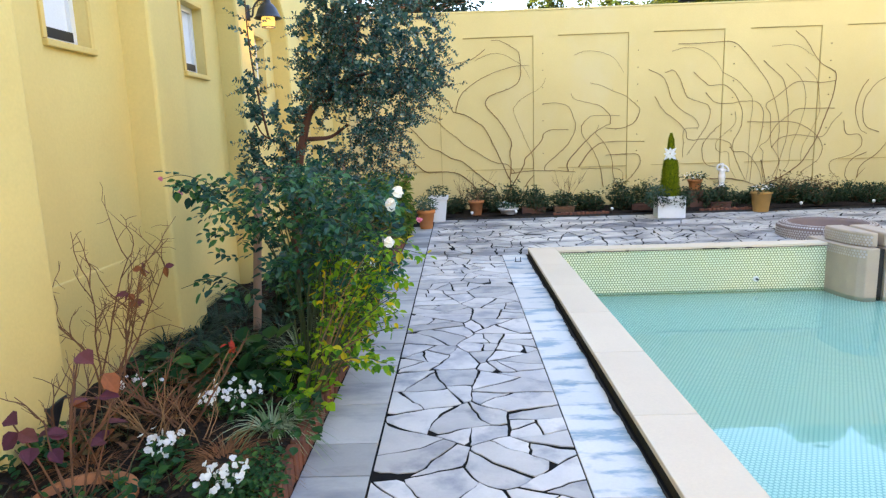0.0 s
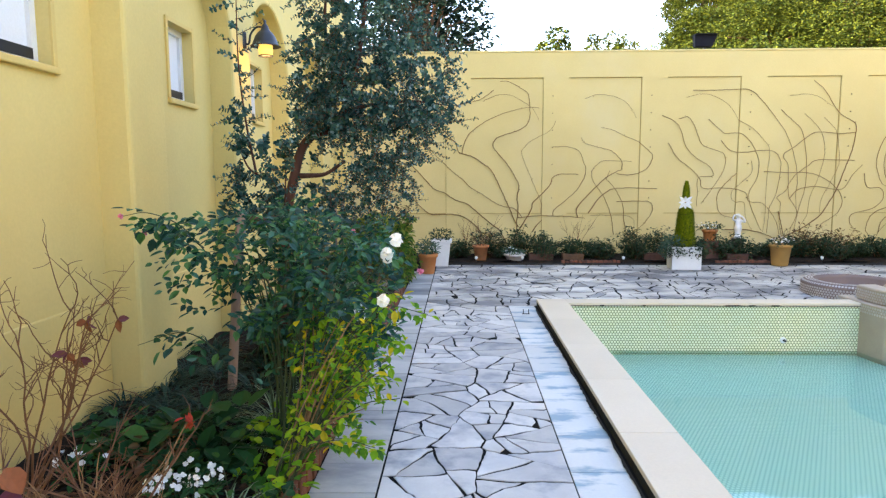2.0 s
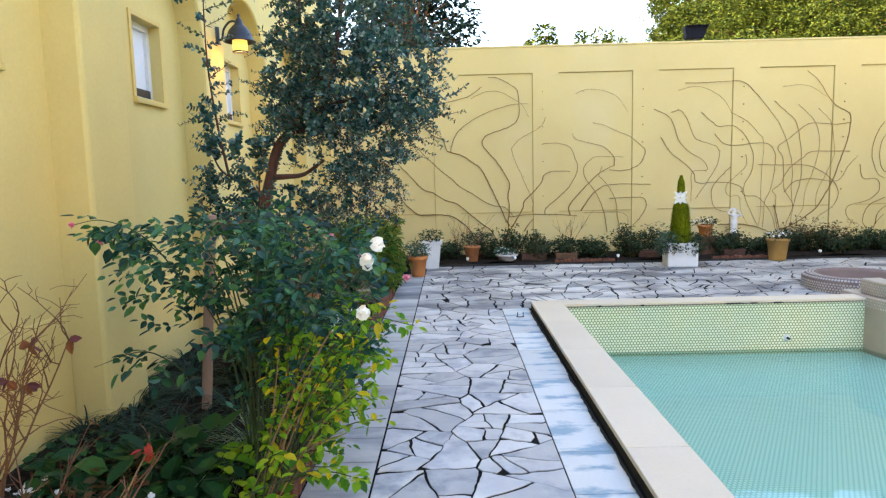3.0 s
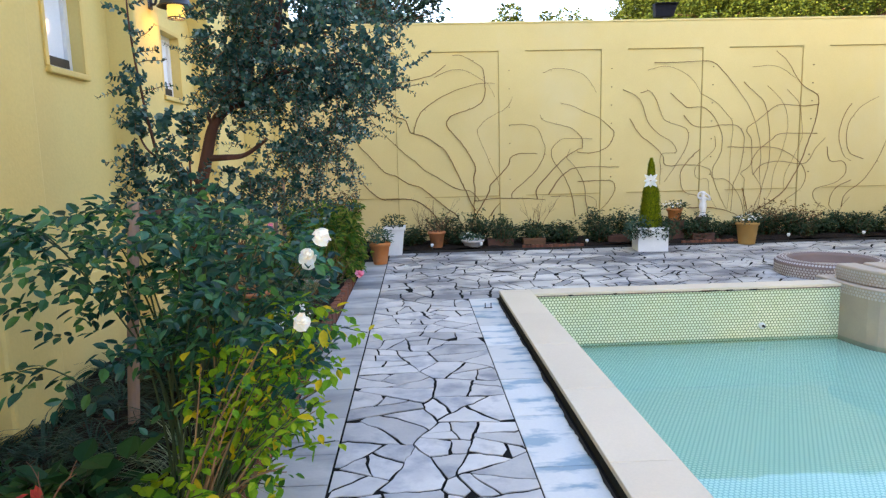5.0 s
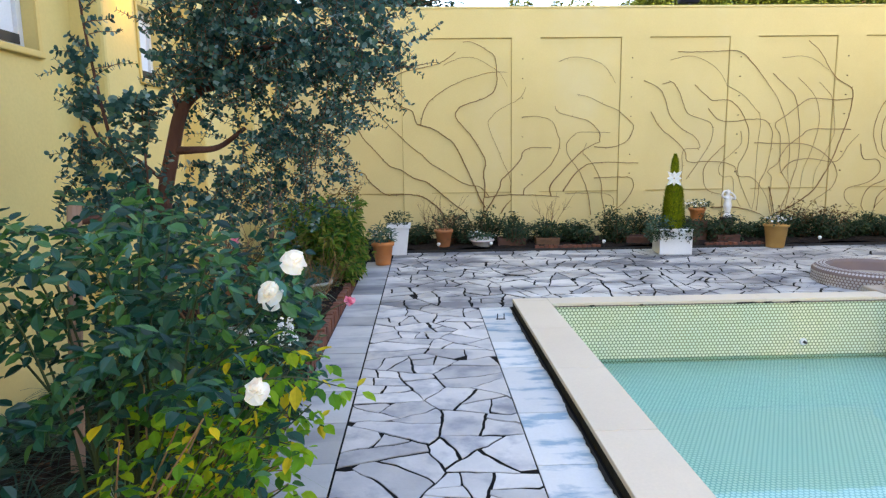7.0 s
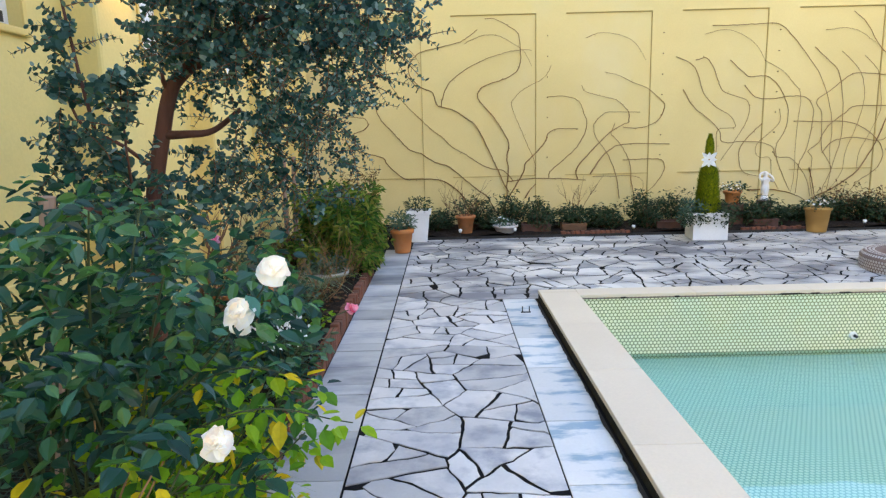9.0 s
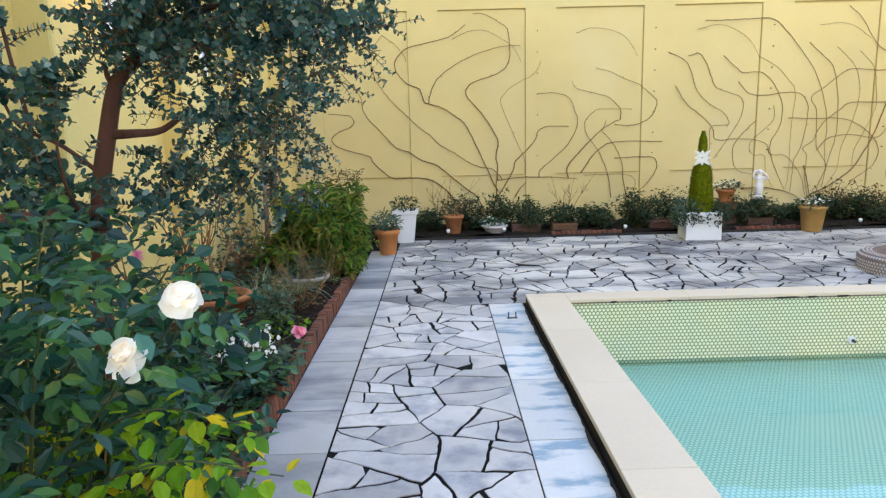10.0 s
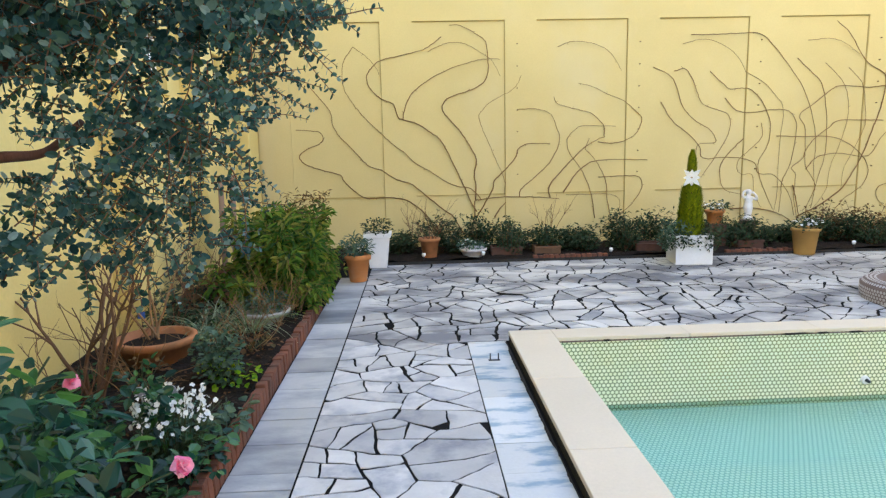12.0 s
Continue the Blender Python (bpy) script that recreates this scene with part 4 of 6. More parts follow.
    part("foliage", dark, ROSELEAF, t, "dense dark green rose leaves")
    for p, z in (((-0.125, 4.20, 0.935), 0.037), ((-0.380, 4.36, 1.035), 0.030)):
        q = Vector(p) - o
        bloom("bloom", q, z, PINKPETAL, t, "half-open pink rose bloom", turn=(0.5, -0.6, 0.5))
        part("flower_stalk", Shape().tube(smooth_line([q, q + Vector((-0.10, -0.02, -0.05)), q + Vector((-0.25, -0.06, -0.22))], 4), 0.0016, 0.0022, 5), GREENSTEM, t)
    for p, z, d in (((-0.205, 3.685, 1.162), 0.064, (0.5, -0.8, 0.7)), ((-0.228, 3.52, 1.112), 0.062, (-0.2, -0.7, 0.8)), ((-0.230, 3.36, 0.935), 0.060, (0.4, -0.6, 0.9))):
        bloom("bloom", Vector(p) - o, z, ROSEPETAL, t, "open cream white rose bloom", turn=d)
        end = Vector(p) - o
        part("flower_stalk", Shape().tube(smooth_line([end + Vector((0, 0.004, 0)), end + Vector((-0.10, 0.10, -0.12)), end + Vector((-0.30, 0.20, -0.3))], 4), 0.0018, 0.0028, 5), GREENSTEM, t)
        for _ in range(4):
            rose_sprig(dark, end + Vector((-0.1, 0.1, -0.1)), (rnd(-1, .4), rnd(-.5, .8), rnd(-.5, .3)), 0.1, 0.042)
    for p, z in (((-1.55, 3.78, 1.267), 0.030), ((-1.50, 3.905, 1.177), 0.028), ((-0.473, 4.11, 1.166), 0.026)):
        bloom("bud", Vector(p) - o, z, PINKPETAL, t, "pale pink rosebud", turn=(-0.6, -0.5, 0.4))


def build_lime_shrub():
    t = thing("leafy_shrub", "lime green shrub with yellowing leaves leaning over the path edge", "shrub", (-0.68, 3.65, 0.08))
    leaves, yellow = Shape(), Shape()
    def foliage(line, a, n):
        for p in line[a:]:
            for _ in range(n):
                z = rnd(0.028, 0.054)
                w = Vector((rnd(-.8, 1), rnd(-1, .8), rnd(-.7, .4)))
                y = random.random() < 0.10
                (yellow if y else leaves).leaf(p + w * 0.03, w, (rnd(-.4, .4), rnd(-.4, .4), 1), z * (1.25 if y else 1.0), z * 0.66, "oval", 0.2)
    for i in range(96):
        base = Vector((rnd(-.08, .03), rnd(-.32, .52), 0))
        end = base + Vector((rnd(0.02, .46), rnd(-.12, .2), rnd(0.2, 0.80)))
        line = smooth_line([base, base.lerp(end, 0.5) + Vector((0.02, 0, 0.10)), end], 6)
        part("stem", Shape().tube(line, 0.004, 0.002, 5), TWIG_PALE if i % 3 == 0 else GREENSTEM, t)
        foliage(line, 7, 2)
    for x, y, z in ((0.52, 0.15, 0.78), (0.62, 0.05, 0.72), (0.50, -0.05, 0.60), (0.46, 0.35, 0.5), (0.42, -0.4, 0.25), (0.40, -0.2, 0.15)):
        line = smooth_line([(0.0, y, z * 0.8), (x * 0.6, y, z + 0.04), (x, y + 0.02, z)], 6)
        part("stem", Shape().tube(line, 0.003, 0.0015, 5), GREENSTEM, t)
        foliage(line, 5, 4)
    part("foliage", leaves, LIMELEAF, t)
    tagged(part("yellow_leaf", yellow, YELLOWLEAF, t, "yellowed leaves"), kind="stuff")


def build_far_rose():
    """Lower rose past the first one, with pink blooms."""
    t = thing("rose_bush", "low dark-leaved rose bush behind the tall one", "rose bush", (-1.10, 5.45, 0.08))
    dark = Shape()
    for i in range(22):
        base = Vector((rnd(-.35, .25), rnd(-.5, .5), 0))
        top = base + Vector((rnd(-.15, .15), rnd(-.15, .15), rnd(0.22, 0.45)))
        line = smooth_line([base, base.lerp(top, 0.5) + Vector((rnd(-.05, .05), 0, 0.05)), top], 5)
        part("stem", Shape().tube(line, 0.006, 0.003, 5), GREENSTEM, t)
        for p in line[3:]:
            for _ in range(4):
                rose_sprig(dark, p, (rnd(-1, 1), rnd(-1, 1), rnd(-.5, .5)), rnd(0.07, 0.13), rnd(0.04, 0.062))
    part("foliage", dark, ROSELEAF, t)


build_eucalyptus()
build_rose()
build_lime_shrub()
build_far_rose()


def stake(place, height, r, lean=(0, 0)):
    t = thing("garden_stake", "weathered round wooden tree stake in the bed", "stake", place, "stakes in the bed")
    part("post", Shape().tube([(0, 0, -0.1), (lean[0] * 0.5, lean[1] * 0.5, height * 0.5), (lean[0], lean[1], height)], r, r * 0.94, 12), WOOD, t)
    return t


st = stake((-1.39, 4.70, 0.08), 1.17, 0.030, (0.13, -0.05))
part("crossbar", Shape().tube([(0.09, 0.0, 1.10), (0.34, 0.42, 1.09)], 0.022, 0.022, 10), BARK, st, "dark wooden bar tied to the tree")
stake((-1.66, 9.62, 0.08), 1.15, 0.028, (0.02, 0.0))
stake((-1.58, 9.70, 0.08), 1.15, 0.028, (0.03, 0.02))


def grass_tuft(name, label, place, material, n, length, width, sag, spread=0.08, lift=1.0):
    t = thing(name, label, "grass", place)
    s = Shape()
    for _ in range(n):
        a = rnd(0, 2 * math.pi)
        r = spread * math.sqrt(random.random())
        s.arc_blade((r * math.cos(a), r * math.sin(a), -0.01), (math.cos(a) + rnd(-.5, .5), math.sin(a) + rnd(-.5, .5), lift * rnd(0.7, 1.1)), length * rnd(0.6, 1.15), width, sag * rnd(0.7, 1.2))
    tagged(part("blade", s, material, t), kind="stuff")
    return t


grass_tuft("bronze_sedge", "clump of dry bronze brown sedge grass", (-0.92, 2.74, 0.09), SEDGE, 300, 0.34, 0.004, 0.95, 0.06, 0.75)
grass_tuft("spider_plant", "variegated cream and green spider plant tuft", (-0.81, 3.05, 0.09), SPIDER, 90, 0.30, 0.010, 0.9, 0.05, 0.9)
for x, y in ((-1.75, 4.55), (-1.55, 4.95), (-1.80, 5.0), (-1.62, 4.3), (-1.28, 4.25), (-1.86, 4.3), (-1.45, 4.4), (-1.2, 4.7), (-1.7, 5.3), (-1.3, 5.1), (-1.85, 4.75), (-1.85, 5.6)):
    grass_tuft("mondo_grass", "dark green mondo grass tuft under the rose", (x, y, 0.09), MONDO, 80, 0.34, 0.010, 0.85, 0.08, 0.95)
for x, y in ((-1.25, 8.3), (-1.28, 7.85), (-1.02, 8.0)):
    grass_tuft("spider_plant", "grey-green striped grass tuft in the bed", (x, y, 0.09), SPIDER, 80, 0.42, 0.009, 0.8, 0.08, 1.1)
for x, y in ((-0.95, 4.2), (-0.85, 3.9), (-0.8, 4.6)):
    grass_tuft("fine_grass", "arching tuft of fine green grass", (x, y, 0.09), SPIDER, 80, 0.40, 0.006, 0.85, 0.06, 1.0)


def flower_clump(name, label, place, r, h, n_leaf, n_flower, petal, size, leaf_mat=None, leaf_size=0.04):
    t = thing(name, label, "flowers", place)
    lv = Shape()
    single_leaves(lv, (0, 0, h * 0.35), (r, r, h * 0.38), n_leaf, leaf_size, 0.7)
    part("leaves", lv, leaf_mat or GROUNDLEAF, t)
    stalks = Shape()
    for _ in range(n_flower):
        a, q = rnd(0, 2 * math.pi), r * math.sqrt(random.random())
        p = Vector((q * math.cos(a), q * math.sin(a), h * rnd(0.65, 1.05)))
        s = Shape()
        ax = Vector((rnd(-.9, .9), rnd(-1, .2), rnd(0.1, 0.9))).normalized()
        u = ax.orthogonal().normalized()
        v = ax.cross(u)
        for i in range(5):
            b = 2 * math.pi * i / 5 + rnd(-.25, .25)
            w = u * math.cos(b) + v * math.sin(b)
            z = size * rnd(0.42, 0.66)
            s.leaf(p, w + ax * rnd(-.1, .5), ax + Vector((rnd(-.3, .3), rnd(-.3, .3), rnd(-.3, .3))), z, z * 1.0, "petal", rnd(-.15, .2))
        part("flower", s, petal, t)
        stalks.tube(smooth_line([p - ax * 0.004, p + Vector((-p.x * 0.15, -p.y * 0.15, -h * 0.25)), Vector((p.x * 0.5, p.y * 0.5, 0.0))], 3), 0.0014, 0.0016, 3)
    tagged(part("stalk", stalks, GREENSTEM, t), kind="stuff")
    return t


flower_clump("cyclamen", "white cyclamen in flower in the bed", (-0.81, 2.41, 0.09), 0.11, 0.15, 130, 34, WHITEPETAL, 0.026)
flower_clump("pansy", "white pansies in flower in the bed", (-1.19, 2.75, 0.09), 0.12, 0.12, 120, 18, WHITEPETAL, 0.030)
flower_clump("pansy", "white pansies in flower in the bed", (-1.06, 3.23, 0.09), 0.15, 0.14, 150, 46, WHITEPETAL, 0.026)
flower_clump("pansy", "white pansies in flower in the bed", (-1.62, 3.43, 0.09), 0.11, 0.15, 70, 12, WHITEPETAL, 0.026)
flower_clump("sweet_alyssum", "small white flower spikes by the brick edge", (-0.82, 5.92, 0.09), 0.18, 0.30, 170, 150, WHITEPETAL, 0.022, GREYLEAF, 0.035)
flower_clump("sweet_alyssum", "small white flower spikes in the bed", (-1.02, 6.25, 0.09), 0.12, 0.22, 80, 30, WHITEPETAL, 0.019, GREYLEAF, 0.03)


def ground_cover(place, rx, ry, h, n, size, material, label, name="ground_cover", kind="oval"):
    t = thing(name, label, "ground cover", place)
    s = Shape()
    single_leaves(s, (0, 0, h * 0.4), (rx, ry, h * 0.5), n, size, 0.85, kind, 0.2)
    part("leaves", s, material, t)
    st = Shape()
    for _ in range(10):
        st.tube([(rnd(-rx, rx) * .5, rnd(-ry, ry) * .5, -0.02), (rnd(-rx, rx) * .8, rnd(-ry, ry) * .8, h * 0.7)], 0.003, 0.002, 4)
    tagged(part("stem", st, GREENSTEM, t), kind="stuff")


ground_cover((-1.32, 3.72, 0.09), 0.50, 0.26, 0.17, 130, 0.115, GROUNDLEAF, "broad dark green leaves spreading over the soil")
ground_cover((-1.08, 3.72, 0.09), 0.30, 0.26, 0.26, 62, 0.12, GROUNDLEAF, "broad dark green leaves spreading over the soil")
ground_cover((-0.78, 3.75, 0.09), 0.17, 0.45, 0.24, 120, 0.055, LIMELEAF, "broad lime and yellow leaves at the brick edge")
ground_cover((-0.71, 2.46, 0.09), 0.14, 0.24, 0.18, 640, 0.024, GROUNDLEAF, "dense low cushion of fine green leaves")
ground_cover((-0.85, 5.9, 0.09), 0.25, 0.55, 0.20, 150, 0.06, ROSELEAF, "low dark green leaves in the bed")
ground_cover((-0.93, 6.92, 0.09), 0.14, 0.14, 0.40, 420, 0.038, GREYLEAF, "rounded grey-green herb clump in the bed", "herb_clump")
ground_cover((-0.95, 7.05, 0.09), 0.12, 0.12, 0.12, 60, 0.04, LIMELEAF, "small yellow-green seedlings in the soil")
ground_cover((-1.55, 2.2, 0.09), 0.3, 0.3, 0.15, 120, 0.04, GROUNDLEAF, "low green leaves in the bed")


for y, m, n in ((2.95, GROUNDLEAF, 60), (3.35, LIMELEAF, 60), (4.25, GROUNDLEAF, 70), (4.75, ROSELEAF, 70), (5.25, GROUNDLEAF, 70), (5.75, ROSELEAF, 60), (6.15, GREYLEAF, 40)):
    ground_cover((-0.66, y, 0.09), 0.12, 0.26, 0.20, n, 0.055, m, "low leaves spilling over the brick edging")
for x, y, m, n in ((-1.75, 2.75, GROUNDLEAF, 120), (-1.15, 2.45, GROUNDLEAF, 90), (-1.55, 2.95, RUSSET, 120), (-1.35, 3.6, RUSSET, 140), (-1.7, 3.9, GROUNDLEAF, 130), (-1.0, 3.3, GROUNDLEAF, 80)):
    ground_cover((x, y, 0.09), 0.20, 0.20, 0.17, n, 0.045, m, "low mixed foliage in the flower bed")
grass_tuft("bronze_sedge", "clump of dry bronze brown sedge grass", (-1.35, 3.25, 0.09), SEDGE, 160, 0.30, 0.004, 0.75, 0.07, 0.9)
grass_tuft("bronze_sedge", "clump of dry bronze brown sedge grass", (-1.5, 2.7, 0.09), SEDGE, 120, 0.26, 0.004, 0.75, 0.06, 0.9)


def bare_shrub(place, n, height, spread, material, label, sub=5, name="bare_shrub", r=0.005):
    t = thing(name, label, "shrub", place)
    for _ in range(n):
        s = Shape()
        a = rnd(0, 2 * math.pi)
        way = Vector((math.cos(a) * spread, math.sin(a) * spread, 1))
        line = wander((rnd(-.04, .04), rnd(-.04, .04), -0.03), way, height * rnd(0.7, 1.1), 7, 0.22, 0.02)
        s.tube(line, r, r * 0.3, 5)
        for _ in range(sub):
            k = random.randint(2, 6)
            w2 = (line[k] - line[k - 1]).normalized() + Vector((rnd(-.9, .9), rnd(-.9, .9), rnd(-.1, .5)))
            l2 = wander(line[k], w2, height * rnd(0.15, 0.35), 5, 0.25)
            s.tube(l2, r * 0.45, r * 0.2, 4)
            for _ in range(2):
                m = random.randint(1, 4)
                s.tube(wander(l2[m], w2 + Vector((rnd(-1, 1), rnd(-1, 1), rnd(-.3, .6))), height * rnd(0.06, 0.14), 3, 0.3), r * 0.25, r * 0.15, 3)
        part("branch", s, material, t)
    return t


def twiggy_shrub(place, canes, label):
    """Curved canes that fork into a wide thicket of fine twigs."""
    t = thing("bare_shrub", label, "shrub", place)
    for lean, side, h in canes:
        s = Shape()
        line = wander((rnd(-.03, .03), rnd(-.03, .03), -0.03), (side * 0.4, lean, 1), h, 8, 0.20, 0.02)
        s.tube(line, 0.0062, 0.0026, 6)
        for k in (4, 5, 5, 6, 7, 8, 8):
            w = (line[k] - line[k - 1]).normalized() + Vector((rnd(-.5, .5), rnd(-1.3, 1.3), rnd(-.2, .4)))
            l2 = wander(line[k], w, h * rnd(0.22, 0.46), 6, 0.34)
            s.tube(l2, 0.0032, 0.0014, 5)
            for m in (2, 4, 5):
                s.tube(wander(l2[m], (rnd(-.5, .5), rnd(-1, 1), rnd(-.4, .9)), h * rnd(0.07, 0.17), 4, 0.4), 0.0019, 0.0009, 4)
        br = part("branch", s, TWIG_AMBER, t)
        if side > 0.5:
            lv = Shape()
            for _ in range(4):
                lv.leaf(line[-1], (rnd(-.7, .7), rnd(-.7, .7), rnd(-1, .1)), (rnd(-1, 1), -1, 0.3), rnd(.04, .065), rnd(.028, .04), "oval", 0.3)
            tagged(part("dry_leaf", lv, DRYLEAF, br, "few shrivelled purple and russet leaves"), kind="stuff")


twiggy_shrub((-1.80, 3.36, 0.09), ((-0.42, 0.0, 0.76), (-0.24, 0.1, 0.72), (0.02, 0.2, 0.86), (0.14, 0.6, 0.84), (0.30, 0.9, 0.84), (0.36, 1.25, 0.72), (0.5, 0.8, 0.6)), "bare twiggy shrub with amber brown branches against the wall")
bare_shrub((-1.30, 2.95, 0.09), 6, 0.48, 0.9, TWIG_PALE, "sprawling bare straw-coloured stems in the bed", 3)
bare_shrub((-1.45, 3.2, 0.09), 9, 0.50, 0.8, TWIG_RED, "sprawling russet stems in the bed", 3)
bare_shrub((-1.62, 2.75, 0.09), 9, 0.62, 0.6, TWIG_RED, "sprawling russet stems in the bed", 4, r=0.006)
bare_shrub((-1.1, 2.9, 0.09), 5, 0.30, 1.1, TWIG_PALE, "sprawling bare straw-coloured stems in the bed", 3, r=0.004)
bare_shrub((-1.22, 3.1, 0.09), 5, 0.55, 0.9, TWIG_RED, "sprawling bare straw-coloured stems in the bed", 2, r=0.007)
bare_shrub((-1.56, 6.70, 0.09), 7, 1.05, 0.42, TWIG, "bare brown multi-stemmed shrub by the wall", 3, r=0.015)
bare_shrub((-1.52, 7.5, 0.24), 5, 0.7, 0.4, TWIG_PALE, "bare stems growing from the clay bowl", 2, r=0.010)
bare_shrub((-1.6, 8.6, 0.09), 9, 0.9, 0.5, TWIG_RED, "russet bare stems behind the bowl", 4)
bare_shrub((-0.85, 8.2, 0.09), 9, 0.6, 0.6, TWIG_PALE, "straw-coloured bare stems below the bamboo bush", 3, r=0.004)


for x, y, n, h in ((-1.3, 6.7, 8, 0.5), (-1.6, 6.5, 7, 0.7), (-1.25, 7.6, 8, 0.45), (-0.9, 7.6, 8, 0.35), (-1.0, 8.0, 8, 0.4), (-1.75, 7.4, 6, 0.9), (-1.7, 8.2, 7, 0.8)):
    bare_shrub((x, y, 0.09), n, h, 0.8, TWIG_PALE if n == 8 else TWIG_RED, "tangled bare brown stems in the bed", 3, r=0.004)
for x, y, m in ((-1.45, 7.05, RUSSET), (-0.85, 7.55, RUSSET), (-1.2, 7.9, GROUNDLEAF), (-1.5, 8.2, RUSSET), (-0.85, 6.9, LIMELEAF), (-1.7, 6.9, GROUNDLEAF), (-0.8, 8.5, BUSHLEAF)):
    ground_cover((x, y, 0.09), 0.16, 0.18, 0.14, 60, 0.04, m, "low mixed foliage in the flower bed")


for x, y, m, h in ((-1.72, 8.15, DARKLEAF, 0.34), (-1.45, 8.65, RUSSET, 0.42), (-1.75, 8.95, DARKLEAF, 0.50), (-1.25, 8.75, BUSHLEAF, 0.34), (-1.30, 8.05, DARKLEAF, 0.22)):
    ground_cover((x, y, 0.09), 0.22, 0.24, h, 190, 0.05, m, "dense low growth between the clay bowls and the wall")


def purple_plant():
    t = thing("purple_leaf_plant", "leggy plant with dark purple and orange leaves in the clay pot", "plant", (-1.40, 2.44, 0.12))
    s, lv, red = Shape(), Shape(), Shape()
    for x, y, h in ((-0.03, 0.02, 0.56), (0.04, 0.06, 0.50), (-0.10, -0.03, 0.40), (0.1, 0.05, 0.34), (-0.15, 0.1, 0.3)):
        line = wander((x * .3, y * .3, -0.06), (x, y, h), h + 0.06, 6, 0.08)
        s.tube(line, 0.005, 0.003, 5)
        for _ in range(4):
            z = rnd(0.06, 0.10)
            w = Vector((rnd(-1, 1), rnd(-1, 1), rnd(-.5, .3)))
            lv.leaf(line[-1 - random.randint(0, 2)], w, (rnd(-.5, .5), rnd(-1, 0), 1), z, z * 0.8, "oval", 0.3)
    for _ in range(16):
        line = wander((rnd(-.1, .1), rnd(-.1, .1), -0.05), (rnd(-1, 1), rnd(-1, 1), .8), rnd(.15, .42), 5, 0.25)
        s.tube(line, 0.004, 0.002, 5)
    tagged(part("stem", s, TWIG_RED, t), kind="stuff")
    part("leaves", lv, DRYLEAF, t, "dark purple and orange leaves")


def rim_pot():
    t = thing("clay_pot", "sunken round clay pot with a thick rim", "pot", (-1.365, 2.42, -0.09))
    part("body", pot(Shape(), 0.185, 0.15, 0.22, 0.03, 0.05, 32), CLAY_DARK, t, smooth=True)
    part("soil", Shape().lathe([(0.0, 0.185), (0.152, 0.18)], 24), SOIL, t)


rim_pot()
purple_plant()


def red_sprig():
    t = thing("red_leaf_sprig", "bare stem tipped with bright red young leaves", "plant", (-1.22, 3.22, 0.09))
    s, lv = Shape(), Shape()
    line = wander((0, 0, -0.02), (0.4, 0.2, 1), 0.40, 5, 0.08)
    s.tube(line, 0.005, 0.003, 5)
    for _ in range(9):
        lv.leaf(line[-1] + Vector((rnd(-.02, .02), rnd(-.02, .02), rnd(-.05, .02))), (rnd(-1, 1), rnd(-1, 1), rnd(-.2, .8)), (0, 0, 1), 0.05, 0.022)
    part("stem", s, TWIG_PALE, t)
    part("leaves", lv, REDPETAL, t, "bright red leaves")


red_sprig()


def build_bamboo_bush():
    t = thing("heavenly_bamboo_bush", "dense green heavenly bamboo bush by the path", "bush", (-0.80, 9.2, 0.08))
    lv, rs = Shape(), Shape()
    for i in range(110):
        base = Vector((rnd(-.48, .03), rnd(-.55, .6), 0))
        end = base + Vector((rnd(-.25, .31), rnd(-.35, .3), rnd(0.25, 0.85)))
        line = smooth_line([base, base.lerp(end, 0.5) + Vector((0, 0, 0.05)), end], 6)
        part("cane", Shape().tube(line, 0.005, 0.002, 5), TWIG_PALE if i % 3 else GREENSTEM, t)
        for p in line[4:]:
            for _ in range(11):
                z = rnd(0.05, 0.11)
                w = Vector((rnd(-1, 1), rnd(-1, 1), rnd(-.8, .6)))
                lv.leaf(p + w * 0.06, w, (rnd(-.7, .7), rnd(-.9, .5), 1), z, z * 0.36, "oval", 0.3)
    for _ in range(420):
        p = Vector((rnd(-.20, .22), rnd(.0, .7), rnd(.62, 0.98)))
        rs.leaf(p, (rnd(-1, 1), rnd(-1, 1), rnd(-.5, .5)), (0, 0, 1), rnd(.03, .06), 0.016, "oval", 0.2)
    # low skirt of leaves and straw that hangs over the bricks
    straw = Shape()
    for _ in range(46):
        base = Vector((rnd(-.10, .10), rnd(-.75, .75), 0.02))
        end = base + Vector((rnd(.02, .22), rnd(-.2, .15), rnd(0.04, 0.42)))
        line = smooth_line([base, base.lerp(end, 0.5) + Vector((0, 0, 0.07)), end], 5)
        straw.tube(line, 0.003, 0.0014, 4)
        for p in line[4:]:
            for _ in range(6):
                z = rnd(0.04, 0.085)
                w = Vector((rnd(-.6, 1), rnd(-1, 1), rnd(-.9, .3)))
                lv.leaf(p + w * 0.04, w, (rnd(-.7, .7), rnd(-.9, .5), 1), z, z * 0.36, "oval", 0.3)
    for _ in range(90):
        a = Vector((rnd(-.25, .06), rnd(-.85, -.2), 0.02))
        straw.tube(wander(a, (rnd(-.3, .7), rnd(-.8, .3), 1), rnd(.2, .5), 4, 0.2, -0.05), 0.0022, 0.001, 3)
    tagged(part("straw", straw, TWIG_PALE, t, "dry straw-coloured stems"), kind="stuff")
    part("foliage", lv, BUSHLEAF, t)
    part("young_foliage", rs, RUSSET, t, "reddish young leaves at the top")


build_bamboo_bush()


